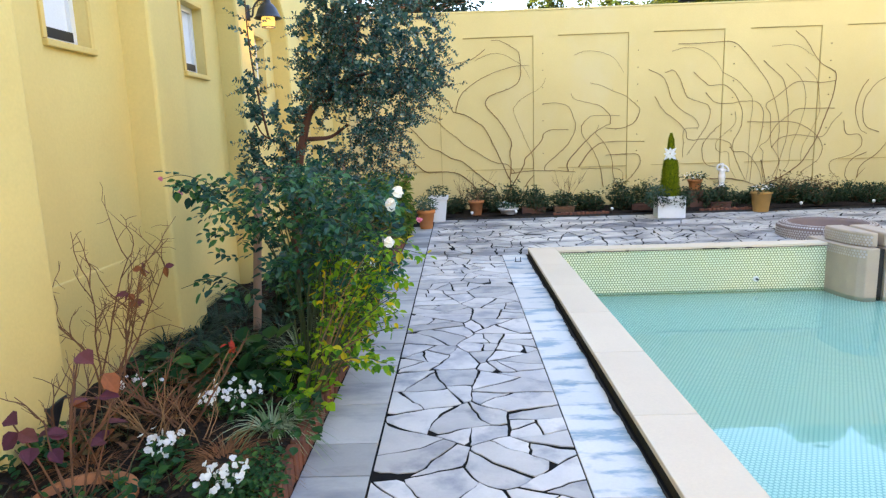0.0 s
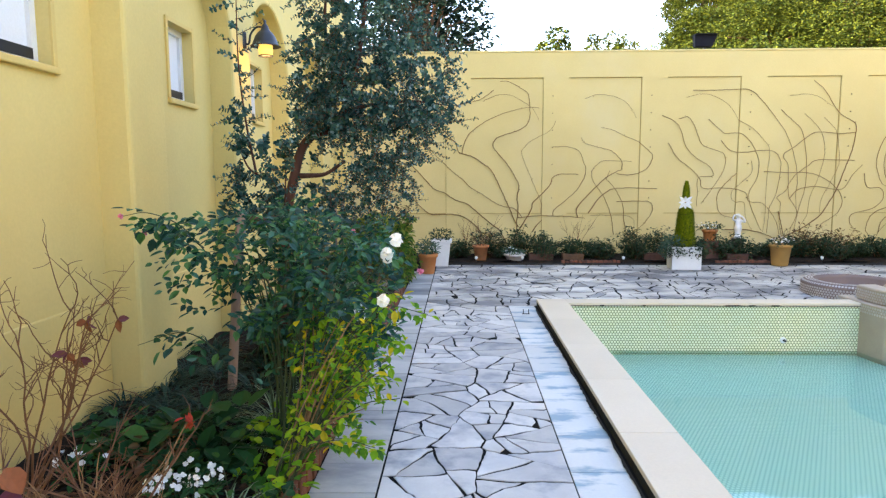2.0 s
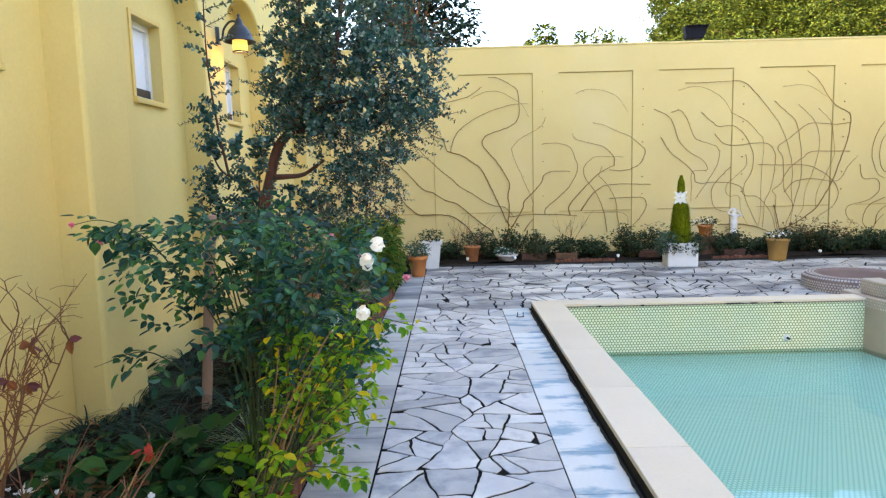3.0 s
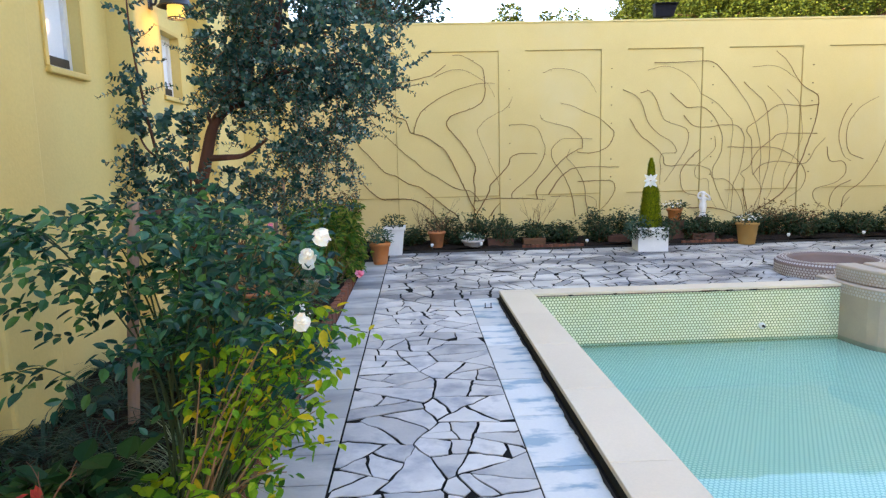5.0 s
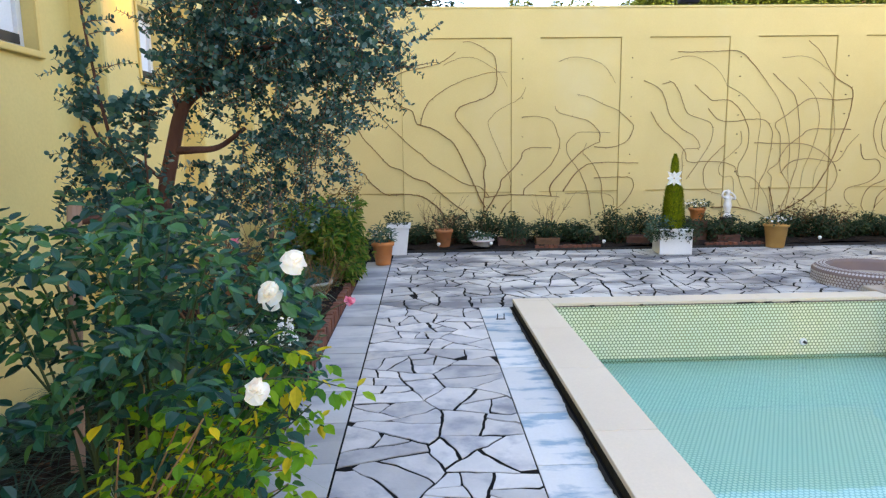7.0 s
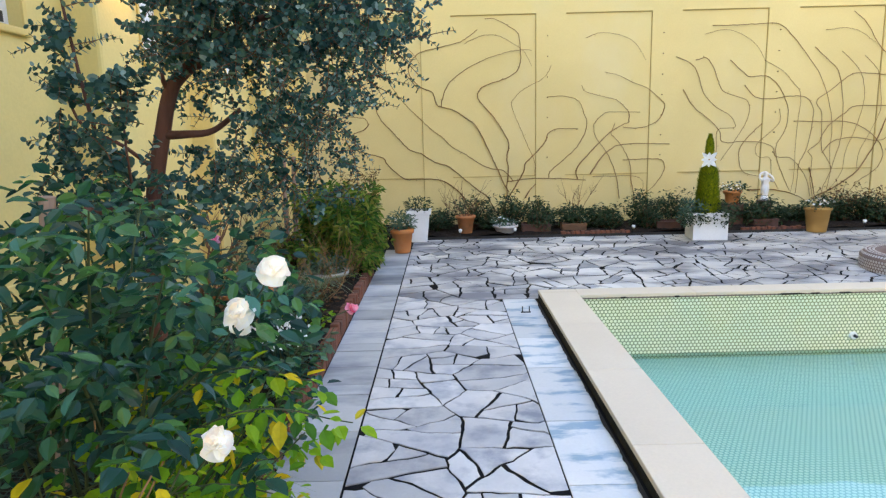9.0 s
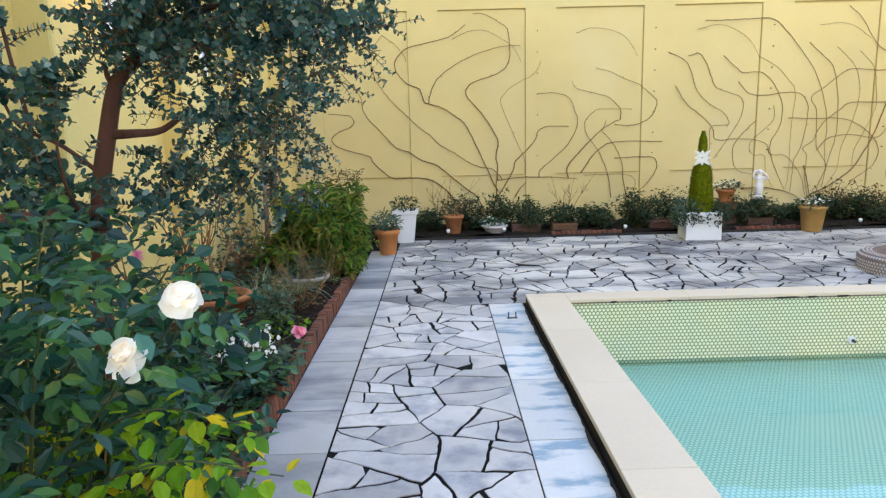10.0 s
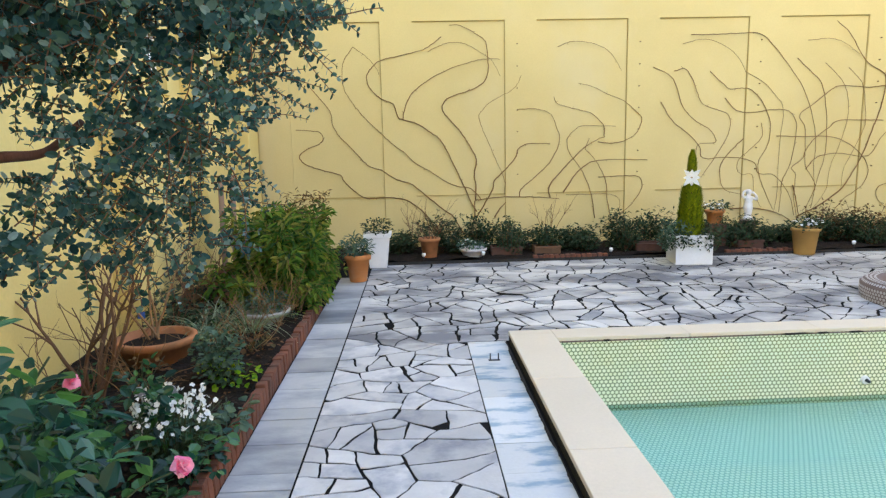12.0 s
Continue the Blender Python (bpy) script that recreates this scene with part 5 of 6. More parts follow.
# ---- pots and planters ----
def clay_bowl():
    t = thing("clay_bowl", "wide terracotta bowl standing in the bed", "pot", (-1.49, 7.42, 0.06))
    part("body", pot(Shape(), 0.25, 0.175, 0.19, 0.024, 0.045, 40), CLAY_DARK, t, smooth=True)
    part("soil", Shape().lathe([(0.0, 0.155), (0.222, 0.142)], 24), SOIL, t)


def stone_bowl():
    t = thing("stone_bowl", "pale stone bowl planted with grey-green leaves", "pot", (-0.98, 8.32, 0.05))
    part("body", pot(Shape(), 0.20, 0.12, 0.14, 0.02, 0.03, 36), STONE, t, smooth=True)
    s = Shape()
    single_leaves(s, (0, 0, 0.20), (0.20, 0.20, 0.10), 260, 0.06, 0.4)
    tagged(part("plant", s, GREYLEAF, t), kind="stuff")


def plant_tag(place, turn, tilt):
    t = thing("plant_tag", "small pale plastic plant tag stuck in the soil", "plant tag", place, turn=turn)
    c, s2 = math.cos(tilt), math.sin(tilt)
    sh = Shape().box(-0.035, -0.0015, 0.05, 0.035, 0.0015, 0.14).box(-0.006, -0.001, -0.03, 0.006, 0.001, 0.05)
    sh.v = [(x, y * c - z * s2, y * s2 + z * c) for x, y, z in sh.v]
    part("card", sh, CARD, t)


def terracotta_pot():
    t = thing("potted_plant", "terracotta pot with a white-flowered grey-green plant on the path edge", "potted plant", (-0.385, 10.24, 0.004))
    part("pot", pot(Shape(), 0.138, 0.095, 0.30, 0.02, 0.055, 32), TERRACOTTA, t, "terracotta pot", smooth=True)
    s, fl = Shape(), Shape()
    single_leaves(s, (-0.02, 0, 0.38), (0.18, 0.16, 0.14), 300, 0.065, 0.4)
    single_leaves(fl, (0, 0, 0.38), (0.13, 0.13, 0.09), 26, 0.03, 0.8, "round")
    pl = tagged(part("plant", s, GREYLEAF, t), kind="stuff")
    tagged(part("flower", fl, WHITEPETAL, pl, "small white flowers"), kind="stuff")


def white_planter():
    t = thing("potted_plant", "tall square white planter with a leafy green plant", "potted plant", (-0.205, 11.08, 0.004))
    b, a, h = 0.105, 0.145, 0.43
    k = Shape()
    for r, z in ((b, 0), (a, h - 0.05), (a + 0.02, h - 0.05), (a + 0.025, h), (a - 0.015, h), (a - 0.02, h - 0.04)):
        k.v += [(-r, -r, z), (r, -r, z), (r, r, z), (-r, r, z)]
    for i in range(5):
        for j in range(4):
            q = (j + 1) % 4
            k.f.append((4 * i + j, 4 * i + q, 4 * i + 4 + q, 4 * i + 4 + j))
    k.f += [(3, 2, 1, 0), (20, 21, 22, 23)]
    part("pot", k, WHITE_POT, t, "square tapering white pot", round_by=0.005)
    s = Shape()
    single_leaves(s, (0, 0, h + 0.06), (0.19, 0.19, 0.13), 240, 0.055, 0.45)
    tagged(part("plant", s, DARKLEAF, t), kind="stuff")


def box_planter():
    t = thing("box_planter", "square white box planter with a clipped golden conifer and trailing plants", "planter", (3.60, 10.80, 0.004), turn=-7)
    a, h = 0.215, 0.35
    k = Shape().box(-a, -a, 0, a, -a + 0.03, h).box(-a, a - 0.03, 0, a, a, h).box(-a, -a + 0.03, 0, -a + 0.03, a - 0.03, h).box(a - 0.03, -a + 0.03, 0, a, a - 0.03, h).box(-a + 0.03, -a + 0.03, 0.03, a - 0.03, a - 0.03, 0.06)
    part("box", k, WHITE_POT, t, "white painted square box")
    part("rim", Shape().box(-a - 0.006, -a - 0.006, h - 0.035, a + 0.006, -a - 0.0005, h - 0.002), WHITE_POT, t, round_by=0.003)
    part("soil", Shape().box(-a + 0.03, -a + 0.03, 0.25, a - 0.03, a - 0.03, 0.29), SOIL, t)
    cone = Shape()
    for _ in range(6200):
        z = random.random() ** 1.15
        u = z / 0.62
        body = 0.158 * (1 - 0.40 * u) * math.sqrt(max(0.0, 1 - max(0.0, (u - 0.80) / 0.20) ** 2)) if u < 1 else 0.0
        tip = 0.015 + 0.030 * math.sin(math.pi * min(1.0, (z - 0.60) / 0.41) ** 0.9) - 0.013 * max(0.0, (z - 0.9) / 0.1) if z > 0.60 else 0.0
        r = max(body, tip, 0.004) * rnd(0.72, 1.05)
        ang = rnd(0, 2 * math.pi)
        p = (r * math.cos(ang), r * math.sin(ang), 0.34 + z * 1.0)
        cone.leaf(p, (math.cos(ang) * 0.5, math.sin(ang) * 0.5, 1), (math.cos(ang), math.sin(ang), 0), rnd(0.03, 0.05) * (1.0 if z < 0.6 else 0.75), 0.021 if z < 0.6 else 0.014, "oval", -0.1)
    cf = part("conifer", cone, CONIFER, t, "golden green conical conifer")
    part("conifer_stem", Shape().tube([(0, 0, 0.28), (0, 0, 1.3)], 0.02, 0.004, 8), TWIG, t)
    tr, pale = Shape(), Shape()
    single_leaves(tr, (0.02, -0.02, 0.36), (0.31, 0.29, 0.13), 620, 0.04, 0.55)
    for x in (-0.24, -0.1, 0.05, 0.2):
        single_leaves(tr, (x, -0.23, 0.27), (0.08, 0.04, 0.09), 90 if abs(x) > 0.08 else 40, 0.038, 0.55)
    single_leaves(pale, (-0.20, -0.12, 0.40), (0.20, 0.2, 0.15), 320, 0.045, 0.55)
    single_leaves(pale, (-0.30, -0.12, 0.30), (0.10, 0.15, 0.14), 170, 0.045, 0.55)
    single_leaves(tr, (0.26, -0.10, 0.34), (0.12, 0.18, 0.14), 220, 0.045, 0.55)
    part("trailing_plant", tr, DARKLEAF, t, "trailing dark foliage over the rim")
    tagged(part("pale_plant", pale, GREYLEAF, t, "pale variegated foliage"), kind="stuff")
    s = Shape()
    p, ax = Vector((-0.03, -0.085, 1.03)), Vector((-0.05, -1, 0.2)).normalized()
    for i in range(8):
        b = 2 * math.pi * i / 8
        s.leaf(p, (math.cos(b), -0.25, math.sin(b)), ax, 0.135 if i % 2 else 0.10, 0.055, "oval", 0.05)
    part("bow_flower", s, WHITEPETAL, cf, "white star-shaped artificial flower")
    part("flower_heart", Shape().lathe([(0.0, -0.007), (0.014, 0.0), (0.0, 0.012)], 8, (-0.03, -0.10, 1.03)), OCHRE_POT, cf)


def ochre_pot():
    t = thing("potted_plant", "tall ochre clay pot of small white flowers", "potted plant", (5.235, 11.10, 0.004))
    part("pot", pot(Shape(), 0.165, 0.12, 0.34, 0.02, 0.04, 32), OCHRE_POT, t, smooth=True)
    s, fl = Shape(), Shape()
    single_leaves(s, (0, 0, 0.37), (0.21, 0.21, 0.09), 200, 0.05, 0.6)
    single_leaves(fl, (0, 0, 0.41), (0.19, 0.19, 0.06), 46, 0.035, 0.9, "round")
    pl = tagged(part("plant", s, DARKLEAF, t), kind="stuff")
    tagged(part("flower", fl, WHITEPETAL, pl, "small white flowers"), kind="stuff")


def brown_pot():
    t = thing("clay_pot", "weathered clay pot with a bare twig standing in the bed", "pot", (0.44, 11.42, 0.05))
    part("body", pot(Shape(), 0.13, 0.09, 0.25, 0.022, 0.04, 32), CLAY_DARK, t, smooth=True)
    part("soil", Shape().lathe([(0.0, 0.22), (0.105, 0.215)], 20), SOIL, t)
    s = Shape()
    for _ in range(6):
        l = wander((rnd(-.04, .04), rnd(-.04, .04), 0.2), (rnd(-1.0, .6), rnd(-.3, .3), 0.8), rnd(.25, .5), 6, 0.3)
        s.tube(l, 0.004, 0.002, 4)
    tagged(part("twig", s, TWIG, t), kind="stuff")


def stand_pot():
    t = thing("potted_plant", "terracotta pot of white flowers on a low plinth", "potted plant", (4.35, 11.75, 0.03))
    part("plinth", Shape().box(-0.12, -0.12, 0, 0.12, 0.12, 0.31), TROUGH_CLAY, t, "dark brown clay plinth", round_by=0.01)
    part("pot", pot(Shape(), 0.12, 0.085, 0.19, 0.018, 0.035, 28), TERRACOTTA, t, smooth=True).location = (0, 0, 0.31)
    s, fl = Shape(), Shape()
    single_leaves(s, (0, 0, 0.53), (0.22, 0.2, 0.09), 170, 0.05, 0.6)
    single_leaves(fl, (0, 0, 0.57), (0.2, 0.18, 0.06), 40, 0.03, 0.9, "round")
    pl = tagged(part("plant", s, DARKLEAF, t), kind="stuff")
    tagged(part("flower", fl, WHITEPETAL, pl), kind="stuff")


def low_bowl():
    t = thing("potted_plant", "low grey bowl of white-flowered grey foliage in the bed", "potted plant", (1.0, 11.38, 0.05))
    part("bowl", pot(Shape(), 0.17, 0.12, 0.11, 0.02, 0.03, 28), PLASTER, t, smooth=True)
    s, fl = Shape(), Shape()
    single_leaves(s, (0, 0, 0.14), (0.22, 0.18, 0.08), 150, 0.05, 0.5)
    single_leaves(fl, (0, 0, 0.18), (0.2, 0.16, 0.05), 24, 0.03, 0.9, "round")
    pl = tagged(part("plant", s, GREYLEAF, t), kind="stuff")
    tagged(part("flower", fl, WHITEPETAL, pl), kind="stuff")


def statue():
    s = Shape()
    s.lathe([(0.06, 0.0), (0.06, 0.03), (0.045, 0.04), (0.05, 0.10), (0.062, 0.17), (0.055, 0.22), (0.047, 0.25), (0.062, 0.29), (0.055, 0.32), (0.024, 0.34), (0.034, 0.36), (0.042, 0.385), (0.034, 0.41), (0.0, 0.425)], 20)
    s.tube(smooth_line([(0.055, -0.01, 0.30), (0.095, -0.04, 0.28), (0.075, -0.05, 0.34), (0.03, -0.035, 0.385)], 4), 0.017, 0.014, 8)
    s.tube(smooth_line([(-0.055, -0.01, 0.30), (-0.10, -0.03, 0.33), (-0.08, -0.02, 0.39), (-0.02, -0.015, 0.41)], 4), 0.017, 0.014, 8)
    ob = tagged(new("garden_statue", s.mesh("garden_statue", STATUE_STONE, True)), "small weathered white stone garden figure on a plinth", "statue")
    ob.location = (4.865, 11.85, 0.37)
    pl = thing("statue_plinth", "dark weathered stone plinth under the garden figure", "plinth", (4.865, 11.85, 0.03))
    part("block", Shape().box(-0.08, -0.08, 0, 0.08, 0.08, 0.34), FOUNTAIN_GROUT, pl, round_by=0.01)


for fn in (clay_bowl, stone_bowl, terracotta_pot, white_planter, box_planter, ochre_pot, brown_pot, stand_pot, low_bowl, statue):
    fn()
plant_tag((-1.26, 6.62, 0.09), 20, 0.5)
plant_tag((-1.05, 6.6, 0.09), -30, 0.4)
bl = thing("plant_label", "small blue plastic plant label on a thin stick", "plant label", (-1.65, 7.6, 0.09))
part("stick", Shape().tube([(0, 0, -0.04), (0, 0, 0.25)], 0.003, 0.003, 5), TWIG, bl)
part("plate", Shape().box(-0.025, -0.002, 0.235, 0.025, 0.002, 0.285), BLUE, bl, "blue plate", round_by=0.002)


def nursery_pot():
    t = thing("nursery_pot", "square black plastic nursery pot against the wall", "pot", (-1.90, 3.02, 0.03), turn=8)
    k = Shape()
    for r, z in ((0.06, 0), (0.08, 0.22), (0.086, 0.22), (0.086, 0.235), (0.076, 0.235), (0.07, 0.19)):
        k.v += [(-r, -r, z), (r, -r, z), (r, r, z), (-r, r, z)]
    for i in range(5):
        for j in range(4):
            q = (j + 1) % 4
            k.f.append((4 * i + j, 4 * i + q, 4 * i + 4 + q, 4 * i + 4 + j))
    k.f += [(3, 2, 1, 0), (20, 21, 22, 23)]
    part("body", k, IRON, t)


nursery_pot()


def leaf_litter():
    s = Shape()
    for _ in range(5200):
        x, y = rnd(-1.95, -0.70), rnd(1.6, 9.6)
        z = 0.10 + noise.noise(Vector((x * 3, y * 3, 1))) * 0.03
        a = rnd(0, 6.3)
        s.leaf((x, y, z + 0.006), (math.cos(a), math.sin(a), rnd(-.1, .3)), (rnd(-.3, .3), rnd(-.3, .3), 1), rnd(.02, .05), rnd(.01, .025), "oval", 0.1)
    tagged(new("leaf_litter", s.mesh("leaf_litter", LITTER)), "brown fallen leaves scattered over the bed", "leaf litter", kind="stuff")


leaf_litter()


# ---- low shrubs and vines along the garden wall ----
def wall_shrub(x, y, r, h, label, material=None, n=640, size=0.05):
    t = thing("low_shrub", label, "shrub", (x, y, 0.04), "shrubs along the wall")
    s, st = Shape(), Shape()
    for _ in range(16):
        a = rnd(0, 2 * math.pi)
        line = wander((rnd(-.05, .05), rnd(-.05, .05), -0.02), (math.cos(a) * 0.6, math.sin(a) * 0.5, 1), h * rnd(0.7, 1.15), 5, 0.2)
        st.tube(line, 0.005, 0.002, 4)
        for p in line[2:]:
            single_leaves(s, p, (0.06, 0.06, 0.05), int(n / 64), size, 0.5)
    single_leaves(s, (0, 0, h * 0.42), (r, r * 0.8, h * 0.46), n, size, 0.5)
    tagged(part("stem", st, TWIG, t), kind="stuff")
    part("foliage", s, material or DARKLEAF, t)


def trough(x, y, w, material, label, slats=0):
    """A low planter box that stands in the bed."""
    t = thing("planter_trough", label, "planter", (x, y, 0.02), "troughs along the wall")
    h, d = 0.13, 0.11
    k = Shape().box(-w, -d, 0, w, -d + 0.02, h).box(-w, d - 0.02, 0, w, d, h).box(-w, -d + 0.02, 0, -w + 0.02, d - 0.02, h).box(w - 0.02, -d + 0.02, 0, w, d - 0.02, h)
    part("box", k, material, t)
    part("rim", Shape().box(-w - 0.008, -d - 0.008, h - 0.03, w + 0.008, -d - 0.001, h), material, t, round_by=0.003)
    part("soil", Shape().box(-w + 0.02, -d + 0.02, 0.0, w - 0.02, d - 0.02, h - 0.03), SOIL, t)
    for i in range(slats):
        q = -w + 2 * w * (i + 0.5) / slats
        part("slat", Shape().box(q - 0.8 * w / slats, -d - 0.009, 0.004, q + 0.8 * w / slats, -d - 0.001, h - 0.032), material, t)


trough(1.98, 11.50, 0.17, TWIG, "slatted brown wooden planter box under the shrubs", 6)
trough(3.32, 11.50, 0.17, TROUGH_CLAY, "dark brown clay trough under the shrubs")
trough(1.45, 11.52, 0.20, TROUGH_CLAY, "dark brown clay trough under the shrubs")
trough(4.70, 11.52, 0.17, TROUGH_CLAY, "dark brown clay trough under the shrubs")
x = 0.05
while x < 9.0:
    wall_shrub(x, 11.75 + rnd(-.12, .12), rnd(.18, .32), rnd(.28, .56), "low dark green shrub in the bed along the wall")
    x += rnd(.38, .62)
for x, y in ((0.85, 11.6), (1.5, 11.5), (2.5, 11.55), (3.05, 11.5), (4.6, 11.5), (6.4, 11.5), (7.3, 11.5)):
    wall_shrub(x, y, 0.2, rnd(.28, .36), "small dark shrub in the bed along the wall", n=260)
for x in (6.0, 6.55):
    wall_shrub(x, 11.85, 0.26, 0.55, "russet-tipped shrub in the bed along the wall", RUSSET, 300)


def vine(girth, *pts):
    """A bare stem held close to the wall, through bends at (x, z)."""
    r0, r1 = {"stout": (0.0095, 0.0048), "mid": (0.0064, 0.0036), "thin": (0.0040, 0.0026)}[girth]
    line = smooth_line([(x, BACK_Y - 0.012 - 0.010 * (i % 2), z) for i, (x, z) in enumerate(pts)], 5)
    line = [p + Vector((rnd(-1, 1), 0, rnd(-1, 1))) * 0.004 for p in line]
    s = Shape().tube(line, r0, r1, 6)
    # buds and pruned side knots
    for p in line[4::9]:
        s.tube([p, p + Vector((rnd(-.03, .03), -0.01, rnd(-.03, .03)))], r1 * 0.9, 0.002, 4)
    VINES.append(s)


VINES = []
vine("stout", (1.06, 0.16), (1.08, 0.33), (1.12, 0.49), (1.12, 0.68), (1.21, 0.70), (1.44, 0.73), (1.77, 0.73), (2.11, 0.71), (2.33, 0.69))
vine("stout", (1.11, 0.14), (0.97, 0.23), (0.77, 0.25), (0.58, 0.24), (0.46, 0.45), (0.30, 0.62), (0.14, 0.72), (-0.04, 0.76), (-0.28, 0.76), (-0.45, 0.77), (-0.59, 0.87), (-0.72, 1.00), (-0.78, 1.10), (-0.99, 1.16), (-1.22, 1.24), (-1.31, 1.31), (-1.33, 1.38), (-1.22, 1.47), (-1.05, 1.54), (-0.99, 1.62), (-1.04, 1.70), (-1.16, 1.72), (-1.36, 1.74))
vine("stout", (1.01, 0.14), (0.89, 0.33), (0.81, 0.47), (0.65, 0.59), (0.45, 0.76), (0.25, 0.93), (0.13, 0.98), (-0.01, 1.03), (-0.19, 1.15), (-0.36, 1.21), (-0.50, 1.35), (-0.65, 1.52), (-0.77, 1.64), (-0.85, 1.80), (-0.87, 1.96), (-0.98, 2.12), (-1.14, 2.31))
vine("mid", (1.21, 0.71), (1.07, 0.86), (0.88, 0.90), (0.70, 0.98), (0.50, 1.12), (0.30, 1.23), (0.15, 1.38), (-0.01, 1.50), (-0.20, 1.68), (-0.40, 1.88), (-0.55, 2.07), (-0.66, 2.26), (-0.69, 2.46), (-0.66, 2.65), (-0.53, 2.84))
vine("thin", (-0.53, 2.84), (-0.36, 2.72), (-0.22, 2.56), (-0.18, 2.45))
vine("stout", (1.15, 0.53), (1.07, 0.66), (0.99, 0.86), (0.89, 1.07), (0.76, 1.36), (0.64, 1.56), (0.52, 1.66), (0.32, 1.79), (0.13, 1.85), (0.07, 1.87), (0.03, 1.99), (-0.01, 2.07), (-0.15, 2.13), (-0.26, 2.22), (-0.34, 2.33), (-0.35, 2.45), (-0.29, 2.55), (-0.16, 2.65), (0.04, 2.70), (0.24, 2.74), (0.44, 2.79), (0.60, 2.89), (0.69, 2.96))
vine("mid", (0.13, 1.85), (0.15, 1.97), (0.24, 2.17), (0.38, 2.30), (0.62, 2.45), (0.87, 2.55), (1.15, 2.63), (1.32, 2.65), (1.47, 2.65))
vine("stout", (1.13, 0.70), (1.14, 0.90), (1.12, 1.06), (1.15, 1.27), (1.08, 1.43), (0.93, 1.67), (0.77, 1.85), (0.68, 1.98), (0.73, 2.10), (0.86, 2.17), (1.10, 2.24), (1.26, 2.33), (1.33, 2.47), (1.33, 2.64), (1.30, 2.88), (1.16, 2.99), (0.96, 3.10), (0.80, 3.11))
vine("thin", (0.50, 2.76), (0.64, 2.83), (0.83, 2.88), (1.03, 2.85), (1.23, 2.74), (1.39, 2.62), (1.50, 2.42))
vine("thin", (1.55, 0.77), (1.55, 0.97), (1.45, 1.22), (1.33, 1.50), (1.20, 1.83), (1.23, 1.94), (1.38, 2.08), (1.54, 2.16), (1.66, 2.22), (1.75, 2.32), (1.79, 2.42))
vine("stout", (1.08, 0.34), (1.19, 0.53), (1.29, 0.69), (1.38, 0.85), (1.41, 0.97), (1.57, 1.13), (1.71, 1.29), (1.75, 1.41), (1.86, 1.47), (2.03, 1.48), (2.21, 1.47))
vine("mid", (1.77, 0.73), (1.78, 0.83), (1.98, 1.00), (2.19, 1.20), (2.31, 1.40), (2.34, 1.56), (2.29, 1.72), (2.23, 1.86), (2.15, 1.92), (1.99, 1.96), (1.74, 1.96))
vine("stout", (2.21, 0.70), (2.19, 0.87), (2.36, 1.07), (2.56, 1.28), (2.73, 1.43), (2.89, 1.52), (2.98, 1.55))
vine("mid", (2.98, 1.55), (2.97, 1.70), (2.87, 1.82), (2.77, 1.89), (2.60, 1.94), (2.44, 1.98), (2.30, 2.03), (2.25, 2.12))
vine("stout", (2.40, 0.78), (2.48, 0.90), (2.60, 1.06), (2.75, 1.18), (2.90, 1.22), (3.19, 1.23), (3.61, 1.21))
vine("mid", (2.86, 0.39), (2.83, 0.60), (2.77, 0.85), (2.65, 1.10), (2.50, 1.31), (2.45, 1.43), (2.46, 1.55), (2.56, 1.66), (2.68, 1.71), (3.14, 1.70))
vine("mid", (3.10, 0.38), (3.04, 0.64), (3.01, 0.93), (2.90, 1.16), (2.77, 1.33), (2.71, 1.39), (2.77, 1.54))
vine("mid", (2.89, 1.48), (3.10, 1.46), (3.27, 1.49), (3.42, 1.57), (3.50, 1.70), (3.51, 1.81), (3.44, 1.89), (3.26, 2.04), (3.01, 2.15), (2.80, 2.25), (2.60, 2.30))
vine("mid", (2.90, 0.98), (3.11, 0.99), (3.32, 0.99), (3.48, 0.98), (3.54, 0.90), (3.53, 0.79), (3.43, 0.62), (3.28, 0.49), (3.13, 0.39), (3.07, 0.34))
vine("thin", (2.44, 0.74), (2.77, 0.74), (3.03, 0.74), (3.18, 0.69), (3.23, 0.59), (3.18, 0.47), (3.12, 0.38))
vine("thin", (2.31, 2.80), (2.48, 2.86), (2.68, 2.86), (2.92, 2.79), (3.08, 2.67), (3.21, 2.46))
vine("stout", (1.40, 0.44), (1.48, 0.56), (1.57, 0.66))
vine("mid", (4.19, 2.93), (4.55, 2.93), (4.88, 2.94), (5.17, 2.93), (5.40, 2.74), (5.67, 2.41), (5.87, 2.12), (6.02, 1.69), (6.08, 1.36), (6.06, 1.10), (6.10, 0.79))
vine("thin", (4.08, 2.81), (4.37, 2.87), (4.68, 2.77), (4.87, 2.61), (4.99, 2.42))
vine("thin", (4.99, 2.42), (5.26, 2.26), (5.43, 2.09), (5.56, 1.88), (5.54, 1.33), (5.54, 0.69), (5.51, 0.43))
vine("mid", (4.48, 2.43), (4.65, 2.27), (4.78, 2.18), (4.91, 2.19), (5.09, 2.16), (5.27, 1.96), (5.39, 1.67), (5.36, 1.38), (5.25, 1.17), (5.25, 0.98), (5.35, 0.74), (5.49, 0.45))
vine("mid", (4.71, 2.06), (4.88, 1.88), (5.14, 1.85), (5.40, 1.88), (5.64, 1.86), (5.76, 1.71), (5.77, 1.46), (5.71, 1.11), (5.61, 0.86), (5.60, 0.69), (5.59, 0.41))
